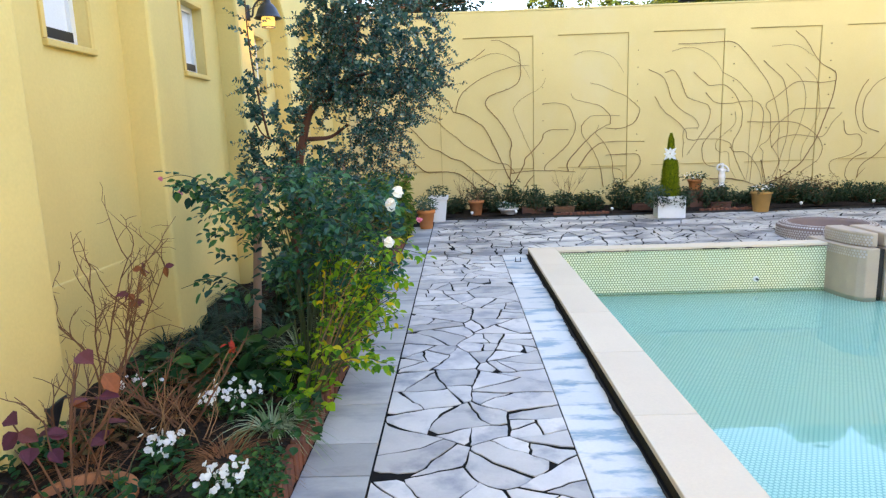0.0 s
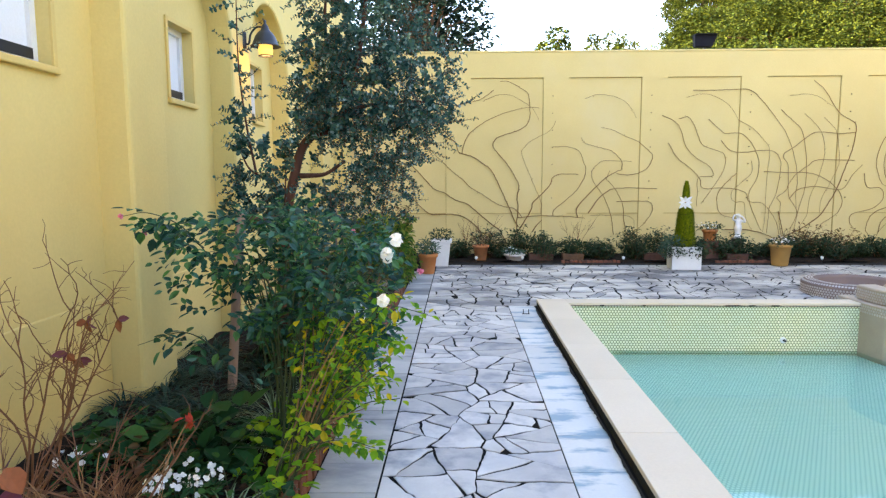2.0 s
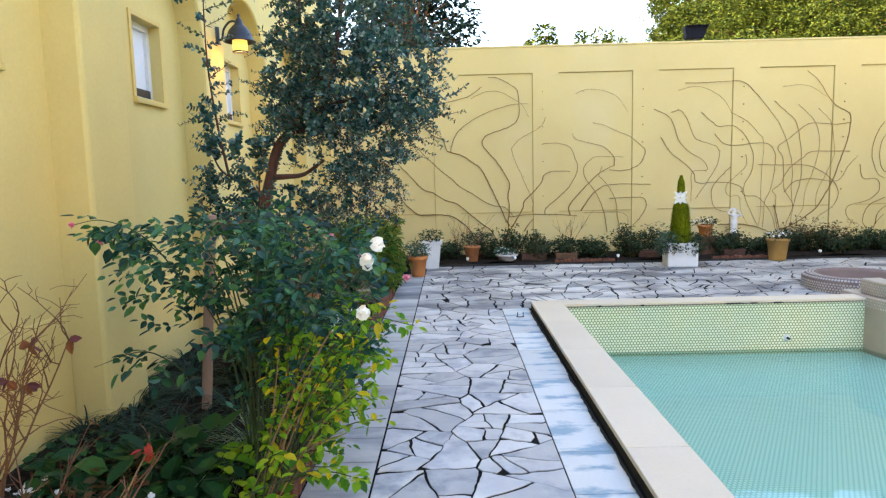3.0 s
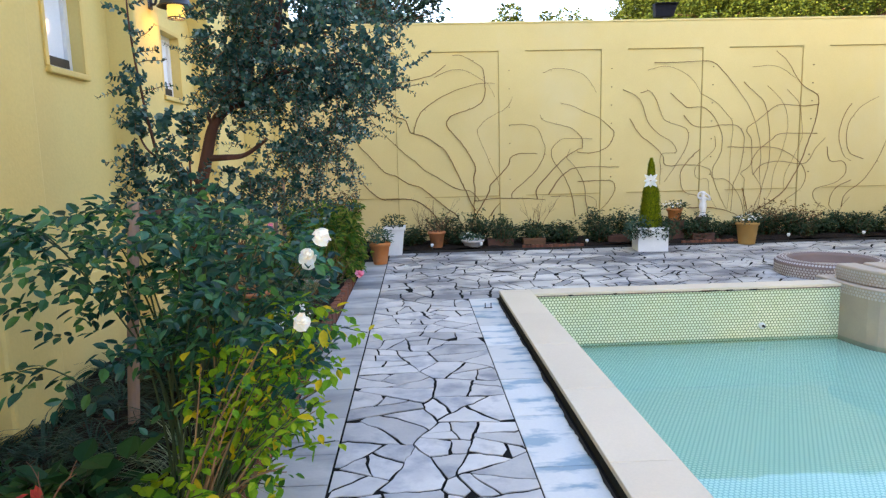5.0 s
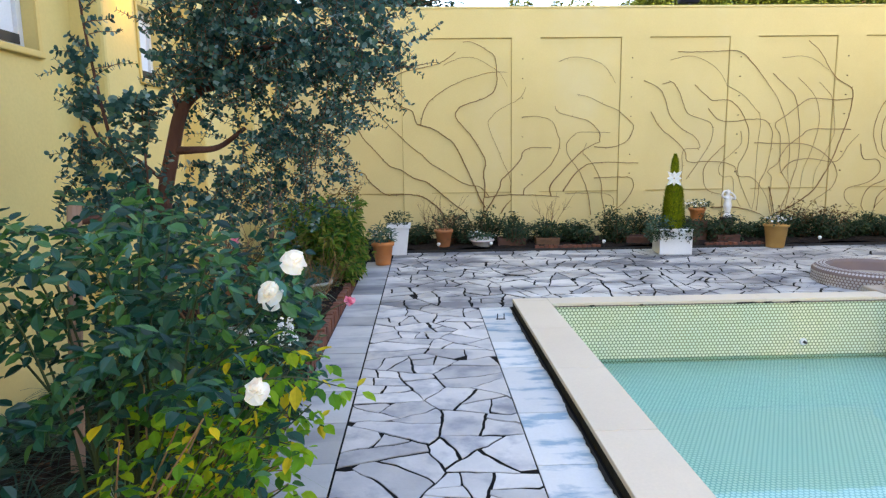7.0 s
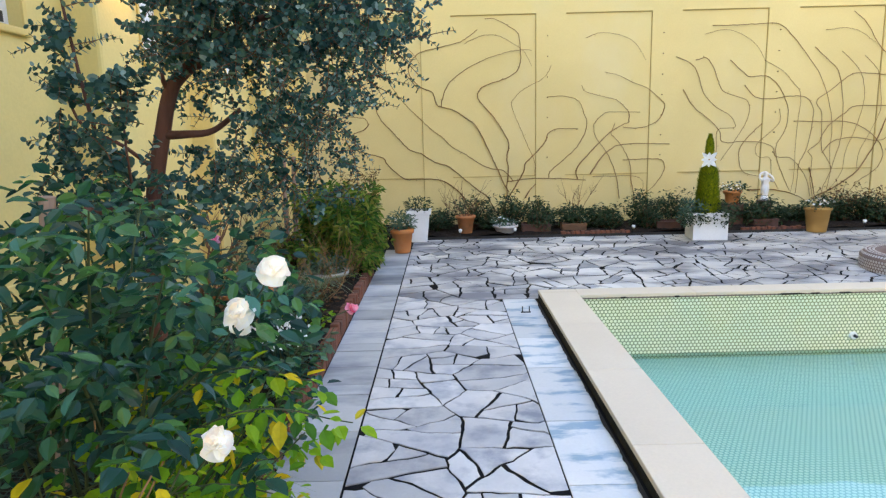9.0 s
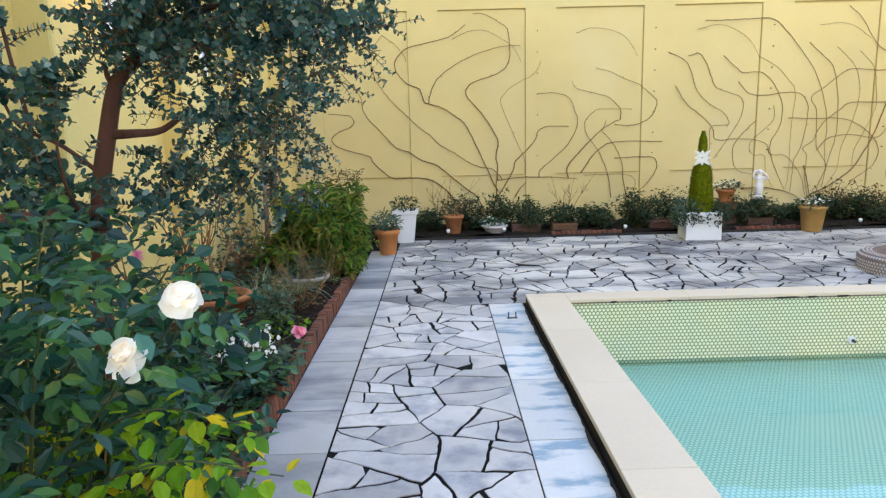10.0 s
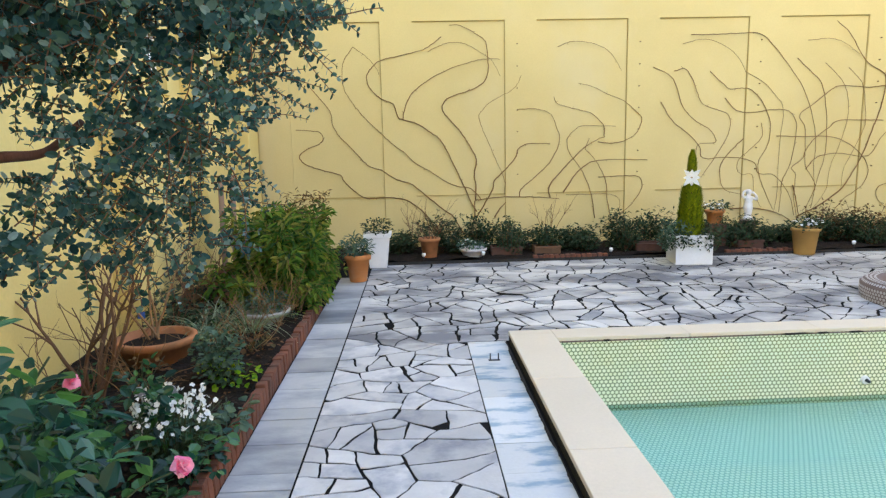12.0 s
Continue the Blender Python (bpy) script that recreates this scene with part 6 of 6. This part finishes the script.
vine("mid", (3.96, 2.44), (4.11, 2.47), (4.22, 2.34), (4.30, 2.15), (4.38, 1.99), (4.58, 1.90), (4.78, 1.81), (4.79, 1.60), (4.73, 1.44), (4.57, 1.19), (4.40, 0.94))
vine("mid", (3.66, 2.50), (3.90, 2.38), (4.00, 2.23), (4.10, 1.95), (4.28, 1.76), (4.51, 1.61), (4.60, 1.44), (4.34, 1.41), (4.33, 1.15), (4.32, 0.90))
vine("mid", (3.79, 2.02), (3.94, 1.77), (4.18, 1.58), (4.36, 1.39), (4.42, 1.22), (4.69, 1.22), (4.95, 1.21), (5.18, 1.13), (5.25, 0.98), (5.45, 0.96), (5.60, 0.84), (5.74, 0.62), (5.82, 0.35))
vine("mid", (5.01, 1.48), (4.86, 1.35), (4.70, 1.14), (4.68, 0.94), (4.76, 0.76), (4.98, 0.69), (5.20, 0.66))
vine("thin", (5.26, 1.70), (5.27, 1.51), (5.13, 1.34), (4.96, 1.20), (4.93, 1.05), (5.01, 0.97), (5.16, 0.96), (5.20, 0.70), (5.32, 0.48))
vine("stout", (5.87, 0.34), (6.19, 0.50), (6.49, 0.71), (6.65, 0.96), (6.78, 1.21), (6.89, 1.55), (7.00, 1.88), (7.04, 2.17), (7.02, 2.35), (6.78, 2.49), (6.66, 2.63), (6.46, 2.92), (6.27, 3.09))
vine("mid", (7.04, 2.19), (6.78, 2.17), (6.43, 2.20), (6.25, 2.15), (6.01, 1.95), (5.81, 1.80), (5.90, 1.62), (5.92, 1.32), (5.95, 1.06), (6.10, 0.79), (6.01, 0.50), (5.98, 0.33))
vine("mid", (7.05, 1.70), (6.42, 1.71), (6.25, 1.61), (6.04, 1.45), (5.94, 1.30), (5.88, 1.17), (5.74, 1.05), (5.80, 0.94), (5.80, 0.64), (5.85, 0.35))
vine("mid", (5.95, 1.02), (6.10, 1.19), (6.40, 1.24), (6.79, 1.19), (6.93, 1.25), (7.03, 1.44), (7.20, 1.62))
vine("mid", (5.49, 1.51), (5.87, 1.49), (6.30, 1.48), (6.57, 1.37), (6.79, 1.19), (6.88, 1.00), (6.82, 0.78), (6.54, 0.57), (6.38, 0.36))
vine("mid", (5.73, 2.59), (5.93, 2.40), (6.10, 2.24), (6.18, 1.94), (6.23, 1.53), (6.21, 1.19), (6.12, 0.80), (6.06, 0.46))
vine("thin", (6.14, 2.52), (6.38, 2.29), (6.50, 2.06), (6.52, 1.77), (6.44, 1.39), (6.31, 1.05), (6.27, 0.71), (6.06, 0.41))
vine("thin", (6.49, 2.45), (6.69, 2.23), (6.77, 1.93), (6.78, 1.63), (6.65, 1.30), (6.51, 1.01), (6.50, 0.75))
vine("thin", (5.87, 2.83), (6.16, 2.85), (6.38, 2.80), (6.62, 2.63))
vine("stout", (5.77, 0.80), (5.83, 0.59), (5.89, 0.35))
vine("stout", (4.84, 0.48), (5.16, 0.48), (5.42, 0.44), (5.59, 0.38), (5.76, 0.29))
vine("mid", (7.63, 2.19), (7.50, 1.99), (7.44, 1.66), (7.53, 1.33), (7.68, 1.22))
vine("mid", (7.24, 1.47), (7.30, 1.23), (7.54, 1.21), (7.59, 1.03), (7.42, 0.85), (7.08, 0.76), (7.04, 0.61), (7.19, 0.42))
vine("mid", (7.70, 0.89), (7.42, 0.75), (7.33, 0.50), (7.38, 0.37))
vine("thin", (7.69, 0.59), (7.57, 0.46), (7.51, 0.31))
vine("mid", (7.89, 1.25), (7.62, 1.39), (7.58, 1.78), (7.76, 2.11), (8.10, 2.30))
vine("mid", (7.55, 0.42), (7.61, 0.65), (7.95, 0.92), (8.24, 1.45), (8.40, 2.10))

for name, label, lo, hi in (("climbing_vine", "bare climbing vine trained in loops over the yellow wall", -9, 3.4), ("climbing_vine", "bare fan of climbing stems tied to the yellow wall", 3.4, 99)):
    t = thing(name, label, "vine", ((1.25, 12.36, 0.05) if hi < 9 else (5.75, 12.36, 0.05)))
    o = t.matrix_world.translation
    for s in VINES:
        mean = s.v[0][0]
        if lo <= mean < hi:
            s.v = [(a - o.x, b - o.y, c - o.z) for a, b, c in s.v]
            part("stem", s, VINE, t, smooth=True)


def wall_eyes():
    t = thing("vine_nails", "small nails in the wall that hold the vines", "nail", (0, BACK_Y, 0))
    for k in range(0, 5):
        for z in (1.05, 1.35, 1.65, 1.95, 2.25, 2.55, 2.85):
            part("nail", Shape().tube([(1.74 + 1.73 * k, 0.0, z), (1.74 + 1.73 * k, -0.025, z)], 0.009, 0.007, 5), TWIG, t)


wall_eyes()
bare_shrub((0.20, 12.15, 0.05), 5, 0.75, 0.35, TWIG_RED, "bare twigs against the yellow wall", 4, r=0.005)
bare_shrub((2.15, 12.2, 0.05), 5, 0.85, 0.30, TWIG_RED, "bare twigs against the yellow wall", 4, r=0.005)
bare_shrub((0.44, 11.42, 0.26), 5, 0.62, 0.5, TWIG_RED, "bare branching twigs in the clay pot", 4, r=0.005)

# ---- lamps ----
def wall_lantern():
    t = thing("wall_lantern", "black iron wall lantern with lit amber glass on a curved arm", "wall lamp", (PIER_X, 6.55, 2.66))
    part("wall_plate", Shape().tube([(0, 0, -0.07), (0, 0, -0.05), (0, 0, 0.05), (0, 0, 0.07)], 0.026, 0.026, 12), IRON, t, smooth=True)
    part("arm", Shape().tube(smooth_line([(0.0, 0, -0.02), (0.045, 0, -0.03), (0.065, 0, 0.05), (0.11, 0, 0.105), (0.15, 0, 0.115), (0.190, 0, 0.10)], 6), 0.010, 0.009, 8), IRON, t, smooth=True)
    part("shade", Shape().lathe([(0.005, 0.175), (0.014, 0.165), (0.010, 0.145), (0.018, 0.135), (0.030, 0.115), (0.038, 0.085), (0.062, 0.065), (0.088, 0.03), (0.105, -0.015), (0.118, -0.045), (0.135, -0.055), (0.128, -0.058), (0.098, -0.02), (0.07, 0.02), (0.02, 0.045)], 28, (0.195, 0, 0)), IRON, t, "flared black shade with finial", smooth=True)
    globe = part("globe", Shape().lathe([(0.060, -0.045), (0.063, -0.09), (0.058, -0.132), (0.054, -0.132), (0.058, -0.09), (0.056, -0.045)], 24, (0.195, 0, 0)), LAMP_GLOW, t, "amber glass cylinder", smooth=True)
    part("bulb", Shape().lathe([(0.0, -0.13), (0.022, -0.115), (0.028, -0.09), (0.018, -0.06), (0.012, -0.045)], 14, (0.195, 0, 0)), BULB_GLOW, globe, "lit bulb", smooth=True)
    part("base_ring", Shape().lathe([(0.050, -0.133), (0.064, -0.133), (0.064, -0.143), (0.050, -0.143), (0.050, -0.133)], 24, (0.195, 0, 0)), IRON, t, smooth=True)
    lamp = new("lantern_light", bpy.data.lights.new("lantern_light", "POINT"))
    lamp.data.energy, lamp.data.color, lamp.data.shadow_soft_size = 0.5, (1.0, 0.62, 0.22), 0.05
    lamp.location = (PIER_X + 0.195, 6.55, 2.49)


wall_lantern()


def floodlight():
    t = thing("floodlight", "black floodlight on a bracket on top of the wall", "floodlight", (4.40, BACK_Y + 0.12, TOP + 0.035))
    part("bracket", Shape().box(-0.02, -0.02, 0, 0.02, 0.02, 0.10), IRON, t)
    s = Shape()
    s.box(-0.20, -0.07, 0.05, 0.20, 0.07, 0.27)
    s.v = [(a if c > 0.2 else (-0.18 if a < 0 else 0.12), b, c) for a, b, c in s.v]
    part("housing", s, BLACK_PAINT, t, "black metal housing", round_by=0.012)
    part("visor", Shape().box(-0.19, -0.12, 0.255, 0.19, -0.07, 0.268), BLACK_PAINT, t)


floodlight()


def spot(x, y):
    t = thing("garden_spike_light", "small white solar spike light at the bed edge", "garden light", (x, y, 0.03), "spike lights along the bed")
    part("spike", Shape().tube([(0, 0, -0.05), (0, 0, 0.06)], 0.008, 0.008, 6), IRON, t)
    part("head", Shape().lathe([(0.0, 0.05), (0.016, 0.055), (0.026, 0.08), (0.022, 0.10), (0.0, 0.105)], 12), WHITE_POT, t, smooth=True)


for x in (0.36, 1.12, 2.77, 5.98, 7.2):
    spot(x, 11.24)


# ---- beyond the wall ----
def far_tree(place, height, width, material, label, n_clump, per, leaf, name="hillside_tree", low=0.2):
    t = thing(name, label, "tree", place, "trees beyond the wall")
    tr, cr = Shape(), Shape()
    tr.tube(wander((0, 0, -0.5), (0, 0, 1), height * 0.75 + 0.5, 5, 0.06), width * 0.05, width * 0.015, 8)
    for _ in range(n_clump):
        a, z = rnd(0, 2 * math.pi), rnd(low, 1)
        prof = math.sin(math.pi * min(1, (z - low) / (1 - low) * 0.85 + 0.15)) ** 0.6
        r = width * 0.5 * prof * math.sqrt(rnd(0.25, 1))
        c = Vector((r * math.cos(a), r * math.sin(a), height * z))
        tr.tube([(0, 0, height * max(0.12, z - 0.25)), c * 0.55 + Vector((0, 0, height * z * 0.42)), c], width * 0.008, width * 0.003, 4)
        q = width * rnd(0.10, 0.20)
        single_leaves(cr, c, (q, q, q * 0.8), per, leaf, 0.65, "oval", 0.2, 0.7)
    part("trunk", tr, TWIG, t)
    part("crown", cr, material, t)
    return t


def build_hill():
    s, nx, ny = Shape(), 40, 16
    for j in range(ny + 1):
        for i in range(nx + 1):
            x, y = 2 + 90 * i / nx, 30 + 70 * j / ny
            rise = max(0.0, min(1.0, (x - 6) / 26)) * max(0.0, min(1.0, (y - 30) / 30))
            s.v.append((x, y, -0.3 + 22 * rise + 0.8 * noise.noise(Vector((x * .2, y * .2, 0))) * rise))
    for j in range(ny):
        for i in range(nx):
            a = j * (nx + 1) + i
            s.f.append((a, a + 1, a + nx + 2, a + nx + 1))
    setting("hillside", s, EARTH, "wooded hillside behind the garden wall")
    protos = [far_tree((16, 36, 1.0), 7.0, 6.0, HILLLEAF, "sunlit yellow-green tree on the hillside", 58, 620, 0.17),
              far_tree((22, 38, 2.5), 8.0, 7.0, HILLLEAF, "sunlit yellow-green tree on the hillside", 62, 620, 0.17),
              far_tree((28, 40, 4.0), 7.5, 6.5, HILLLEAF, "sunlit yellow-green tree on the hillside", 58, 620, 0.17)]
    spots = [(14.5, 40), (19, 42), (25, 44), (31, 44), (35, 42), (17, 47), (22, 49), (28, 50), (34, 50), (40, 48), (20, 55), (26, 57), (33, 58), (40, 57), (46, 54), (12.5, 44), (41, 44)]
    for i, (x, y) in enumerate(spots):
        rise = max(0.0, min(1.0, (x - 6) / 26)) * max(0.0, min(1.0, (y - 30) / 30))
        copy_thing(protos[i % 3], pose(x, y, -0.5 + 22 * rise, 0, 0, 70 * i))
    far_tree((4.4, 30, 0), 7.6, 3.0, HILLLEAF, "yellow-green treetop beyond the wall", 50, 160, 0.16)
    far_tree((7.4, 31, 0), 7.8, 3.4, HILLLEAF, "yellow-green treetop beyond the wall", 50, 140, 0.16)
    far_tree((6.6, 33, 0), 8.0, 2.4, HILLLEAF, "yellow-green treetop beyond the wall", 36, 140, 0.16)
    far_tree((-0.75, 15.5, 0), 6.6, 2.9, PINELEAF, "dark evergreen tree just behind the wall", 190, 100, 0.12, "evergreen_tree", 0.4)


build_hill()


# ---- paving, slabs and bricks ----
def clip(poly, p, n):
    """Keeps the side of a convex outline that lies against the normal n of the line through p; marks the new side."""
    out = []
    m = len(poly)
    for i in range(m):
        (qx, qy, tag), (rx, ry, _) = poly[i], poly[(i + 1) % m]
        s0 = (qx - p[0]) * n[0] + (qy - p[1]) * n[1]
        s1 = (rx - p[0]) * n[0] + (ry - p[1]) * n[1]
        if s0 <= 0:
            out.append((qx, qy, tag))
        if (s0 <= 0) != (s1 <= 0):
            t = s0 / (s0 - s1)
            out.append((qx + (rx - qx) * t, qy + (ry - qy) * t, n[2] if s0 <= 0 else tag))
    return out


def warp(x, y):
    """Shared wobble of the joints."""
    a = noise.noise_vector(Vector((x * 3.1, y * 3.1, 3.0)))
    b = noise.noise_vector(Vector((x * 13.0, y * 13.0, 7.0)))
    return x + a.x * 0.045 + b.x * 0.015, y + a.y * 0.045 + b.y * 0.015


def scatter(n_try, region):
    """Uneven seeds of the large fields that are broken further."""
    seeds, grid = [], {}
    x0, y0, x1, y1 = region
    for _ in range(n_try):
        x, y = rnd(x0, x1), rnd(y0, y1)
        r = random.choice((0.22, 0.34, 0.46, 0.55))
        if y < 7.85 and x > 0.66:
            continue
        gx, gy = int(x / 0.6), int(y / 0.6)
        if any(math.hypot(x - a, y - b) < 0.5 * (r + q) for i in range(gx - 1, gx + 2) for j in range(gy - 1, gy + 2) for a, b, q in grid.get((i, j), ())):
            continue
        grid.setdefault((gx, gy), []).append((x, y, r))
        seeds.append((x, y, r))
    return seeds


def area(poly):
    return 0.5 * sum(poly[i][0] * poly[(i + 1) % len(poly)][1] - poly[(i + 1) % len(poly)][0] * poly[i][1] for i in range(len(poly)))


def field(k, seeds):
    """The cell of one seed, kept inside the path or the terrace."""
    x, y, r = seeds[k]
    poly = [(x - 0.9, y - 0.9, 0), (x + 0.9, y - 0.9, 0), (x + 0.9, y + 0.9, 0), (x - 0.9, y + 0.9, 0)]
    for i, (a, b, q) in enumerate(seeds):
        if i == k or abs(a - x) > 1.5 or abs(b - y) > 1.5:
            continue
        d = math.hypot(a - x, b - y)
        poly = clip(poly, ((x + a) / 2, (y + b) / 2), ((a - x) / d, (b - y) / d, 1))
        if len(poly) < 3:
            return None
    sides = [((-0.287, 0), (-1, 0, 2)), ((0, 11.162), (0, 1, 2))]
    if y < 7.85:
        sides.append(((0.636, 0), (1, 0, 2)))
    elif x > 0.636:
        sides.append(((0, 7.855), (0, -1, 2)))
    for p, n in sides:
        poly = clip(poly, p, n)
        if len(poly) < 3:
            return None
    return poly


def slender(poly):
    """Length against mean breadth of an outline."""
    far = max(math.hypot(p[0] - q[0], p[1] - q[1]) for p in poly for q in poly)
    return far * far / max(1e-6, area(poly)) * 0.7


def shards(poly, target, out, tries=0):
    """Breaks an outline by uneven cuts until the pieces are small enough."""
    a = area(poly)
    if a < target * random.choice((0.5, 0.8, 1.2, 1.7, 2.2)) or tries > 12:
        out.append(poly)
        return
    xs, ys = [p[0] for p in poly], [p[1] for p in poly]
    w, h = max(xs) - min(xs), max(ys) - min(ys)
    cx, cy = sum(xs) / len(xs) + rnd(-.25, .25) * w, sum(ys) / len(ys) + rnd(-.25, .25) * h
    ang = (0 if w > h else math.pi / 2) + random.gauss(0, 0.62)
    nx, ny = math.cos(ang), math.sin(ang)
    q, r = clip(poly, (cx, cy), (nx, ny, 1)), clip(poly, (cx, cy), (-nx, -ny, 1))
    if len(q) < 3 or len(r) < 3 or min(area(q), area(r)) < 0.2 * a or (tries < 9 and max(slender(q), slender(r)) > 2.6):
        shards(poly, target, out, tries + 1)
        return
    shards(q, target, out)
    shards(r, target, out)


def stone_outline(poly, on_path, joint=1.0):
    # pull the sides in by their share of the joint
    cuts = []
    wide = random.random() < 0.3
    for i, (a, b, tag) in enumerate(poly):
        c, d, _ = poly[(i + 1) % len(poly)]
        ln = math.hypot(c - a, d - b)
        if ln < 1e-5:
            continue
        nx, ny = (d - b) / ln, -(c - a) / ln
        g = 0.0012 if tag == 2 else joint * random.choice((0.004, 0.005, 0.0065, 0.009, 0.014 if wide else 0.007))
        t = 0 if tag == 2 else rnd(-.05, .05)
        cuts.append(((a + (c - a) * 0.5 - nx * g, b + (d - b) * 0.5 - ny * g), (nx * math.cos(t) - ny * math.sin(t), nx * math.sin(t) + ny * math.cos(t), tag)))
    # now and then a broken corner, which leaves a wedge of mortar
    if random.random() < 0.45:
        a, b, _ = random.choice(poly)
        cx, cy = sum(q[0] for q in poly) / len(poly), sum(q[1] for q in poly) / len(poly)
        d = math.hypot(a - cx, b - cy) or 1
        k = rnd(0.02, 0.06)
        if d > 3 * k:
            t = rnd(-.5, .5)
            nx, ny = (a - cx) / d, (b - cy) / d
            cuts.append(((a - nx * k, b - ny * k), (nx * math.cos(t) - ny * math.sin(t), nx * math.sin(t) + ny * math.cos(t), 1)))
    for p, n in cuts:
        poly = clip(poly, p, n)
        if len(poly) < 3:
            return None
    out = []
    for i, (a, b, tag) in enumerate(poly):
        c, d, _ = poly[(i + 1) % len(poly)]
        ln = math.hypot(c - a, d - b)
        steps = max(1, int(ln / 0.035))
        for j in range(steps):
            t = j / steps
            px, py = a + (c - a) * t, b + (d - b) * t
            if tag == 2 or (j == 0 and poly[i - 1][2] == 2):
                out.append((px, py))
            else:
                wx, wy = warp(px, py)
                out.append((min(max(wx, -0.2855), 0.6345 if on_path else 99), min(wy, 11.16)))
    return out


def lay_stones(host):
    random.seed(8)
    seeds = scatter(7000, (-0.26, -3.6, X1 - 0.1, 11.12))
    rest = Shape()
    for k, (x, y, r) in enumerate(seeds):
        cell = field(k, seeds)
        if not cell:
            continue
        out = []
        shards(cell, 0.042 if y < 7.85 else 0.046, out)
        for piece in out:
            o = stone_outline(piece, y < 7.85, 1.0 if y < 7.85 else 1.5)
            if not o or len(o) < 3 or area(o) < 0.0008:
                continue
            top = rnd(-0.002, 0.002)
            cx, cy = sum(a for a, _ in o) / len(o), sum(b for _, b in o) / len(o)
            if cx > 2.6 or cy < 0.4:
                rest.prism(o, -0.02, top, 0.0015)
                continue
            ob = new("stone", Shape().prism([(a - cx, b - cy) for a, b in o], -0.02, top, 0.0015).mesh("stone", STONE_DARK if y > 7.85 and random.random() < 0.12 else STONE_TERRACE if y > 7.85 else STONE))
            ob.location = (cx, cy, 0)
            ob.parent = host
    tagged(part("stone", rest, STONE_TERRACE, host), kind="stuff")


paving = bpy.data.objects["pavement"]
lay_stones(paving)
random.seed(11)
y = -3.6
while y < 10.25:
    e = y + random.choice((0.30, 0.30, 0.46, 0.15))
    ob = part("slab", Shape().box(-0.155, 0.0035, -0.03, 0.155, e - y - 0.0035, rnd(0.0, 0.004)), SLAB_GREY, paving, round_by=0.0015)
    ob.location = (-0.452, y, 0)
    y = e
y = -3.6
while y < 7.80:
    e = y + random.choice((0.30, 0.45, 0.45, 0.60))
    ob = part("slab", Shape().box(-0.162, 0.0025, -0.03, 0.128, min(e, 7.84) - y - 0.0025, rnd(0.0, 0.003)), SLAB, paving, round_by=0.0015)
    ob.location = (0.803, y, 0)
    y = e

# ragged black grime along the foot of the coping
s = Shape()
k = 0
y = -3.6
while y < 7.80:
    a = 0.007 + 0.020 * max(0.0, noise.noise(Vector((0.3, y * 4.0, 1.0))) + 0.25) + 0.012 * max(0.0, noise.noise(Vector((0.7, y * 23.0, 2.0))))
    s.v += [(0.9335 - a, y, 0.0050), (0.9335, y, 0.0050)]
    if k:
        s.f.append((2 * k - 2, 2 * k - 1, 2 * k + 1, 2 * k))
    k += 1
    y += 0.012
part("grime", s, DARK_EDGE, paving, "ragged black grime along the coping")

edging = tagged(new("brick_edging"), "row of upright red bricks edging the flower bed", kind="structure")
brick_mesh = [soften(Shape().box(-0.03, 0.003, -0.06, 0.03, 0.062, h).mesh("brick", BRICK), 0.005, 1) for h in (0.115, 0.125, 0.12, 0.108)]
y = -3.6
while y < 8.95:
    ob = new("brick", random.choice(brick_mesh))
    ob.matrix_world = pose(-0.645 + rnd(-.004, .004), y, 0, rnd(-2, 2), rnd(-4, 3), rnd(-2, 2))
    ob.parent = edging
    y += 0.066
edging_2 = tagged(new("brick_edging"), "low row of red bricks edging the bed along the wall", kind="structure")
for lo, hi in ((1.75, 2.65), (4.25, 5.15)):
    x = lo
    while x < hi:
        ob = new("brick", random.choice(brick_mesh))
        ob.matrix_world = pose(x, 11.20, -0.045, 0, rnd(-3, 3), -90 + rnd(-3, 3))
        ob.parent = edging_2
        x += 0.069

# small metal bracket on the last slab
br = thing("metal_bracket", "small dark metal bracket standing on the edge slab", "bracket", (0.79, 7.40, 0.002))
part("foot", Shape().box(-0.04, -0.01, 0.0, 0.04, 0.01, 0.006), IRON, br)
part("prong", Shape().box(-0.032, -0.004, 0.006, -0.024, 0.004, 0.05), IRON, br)
part("prong", Shape().box(0.024, -0.004, 0.006, 0.032, 0.004, 0.05), IRON, br)
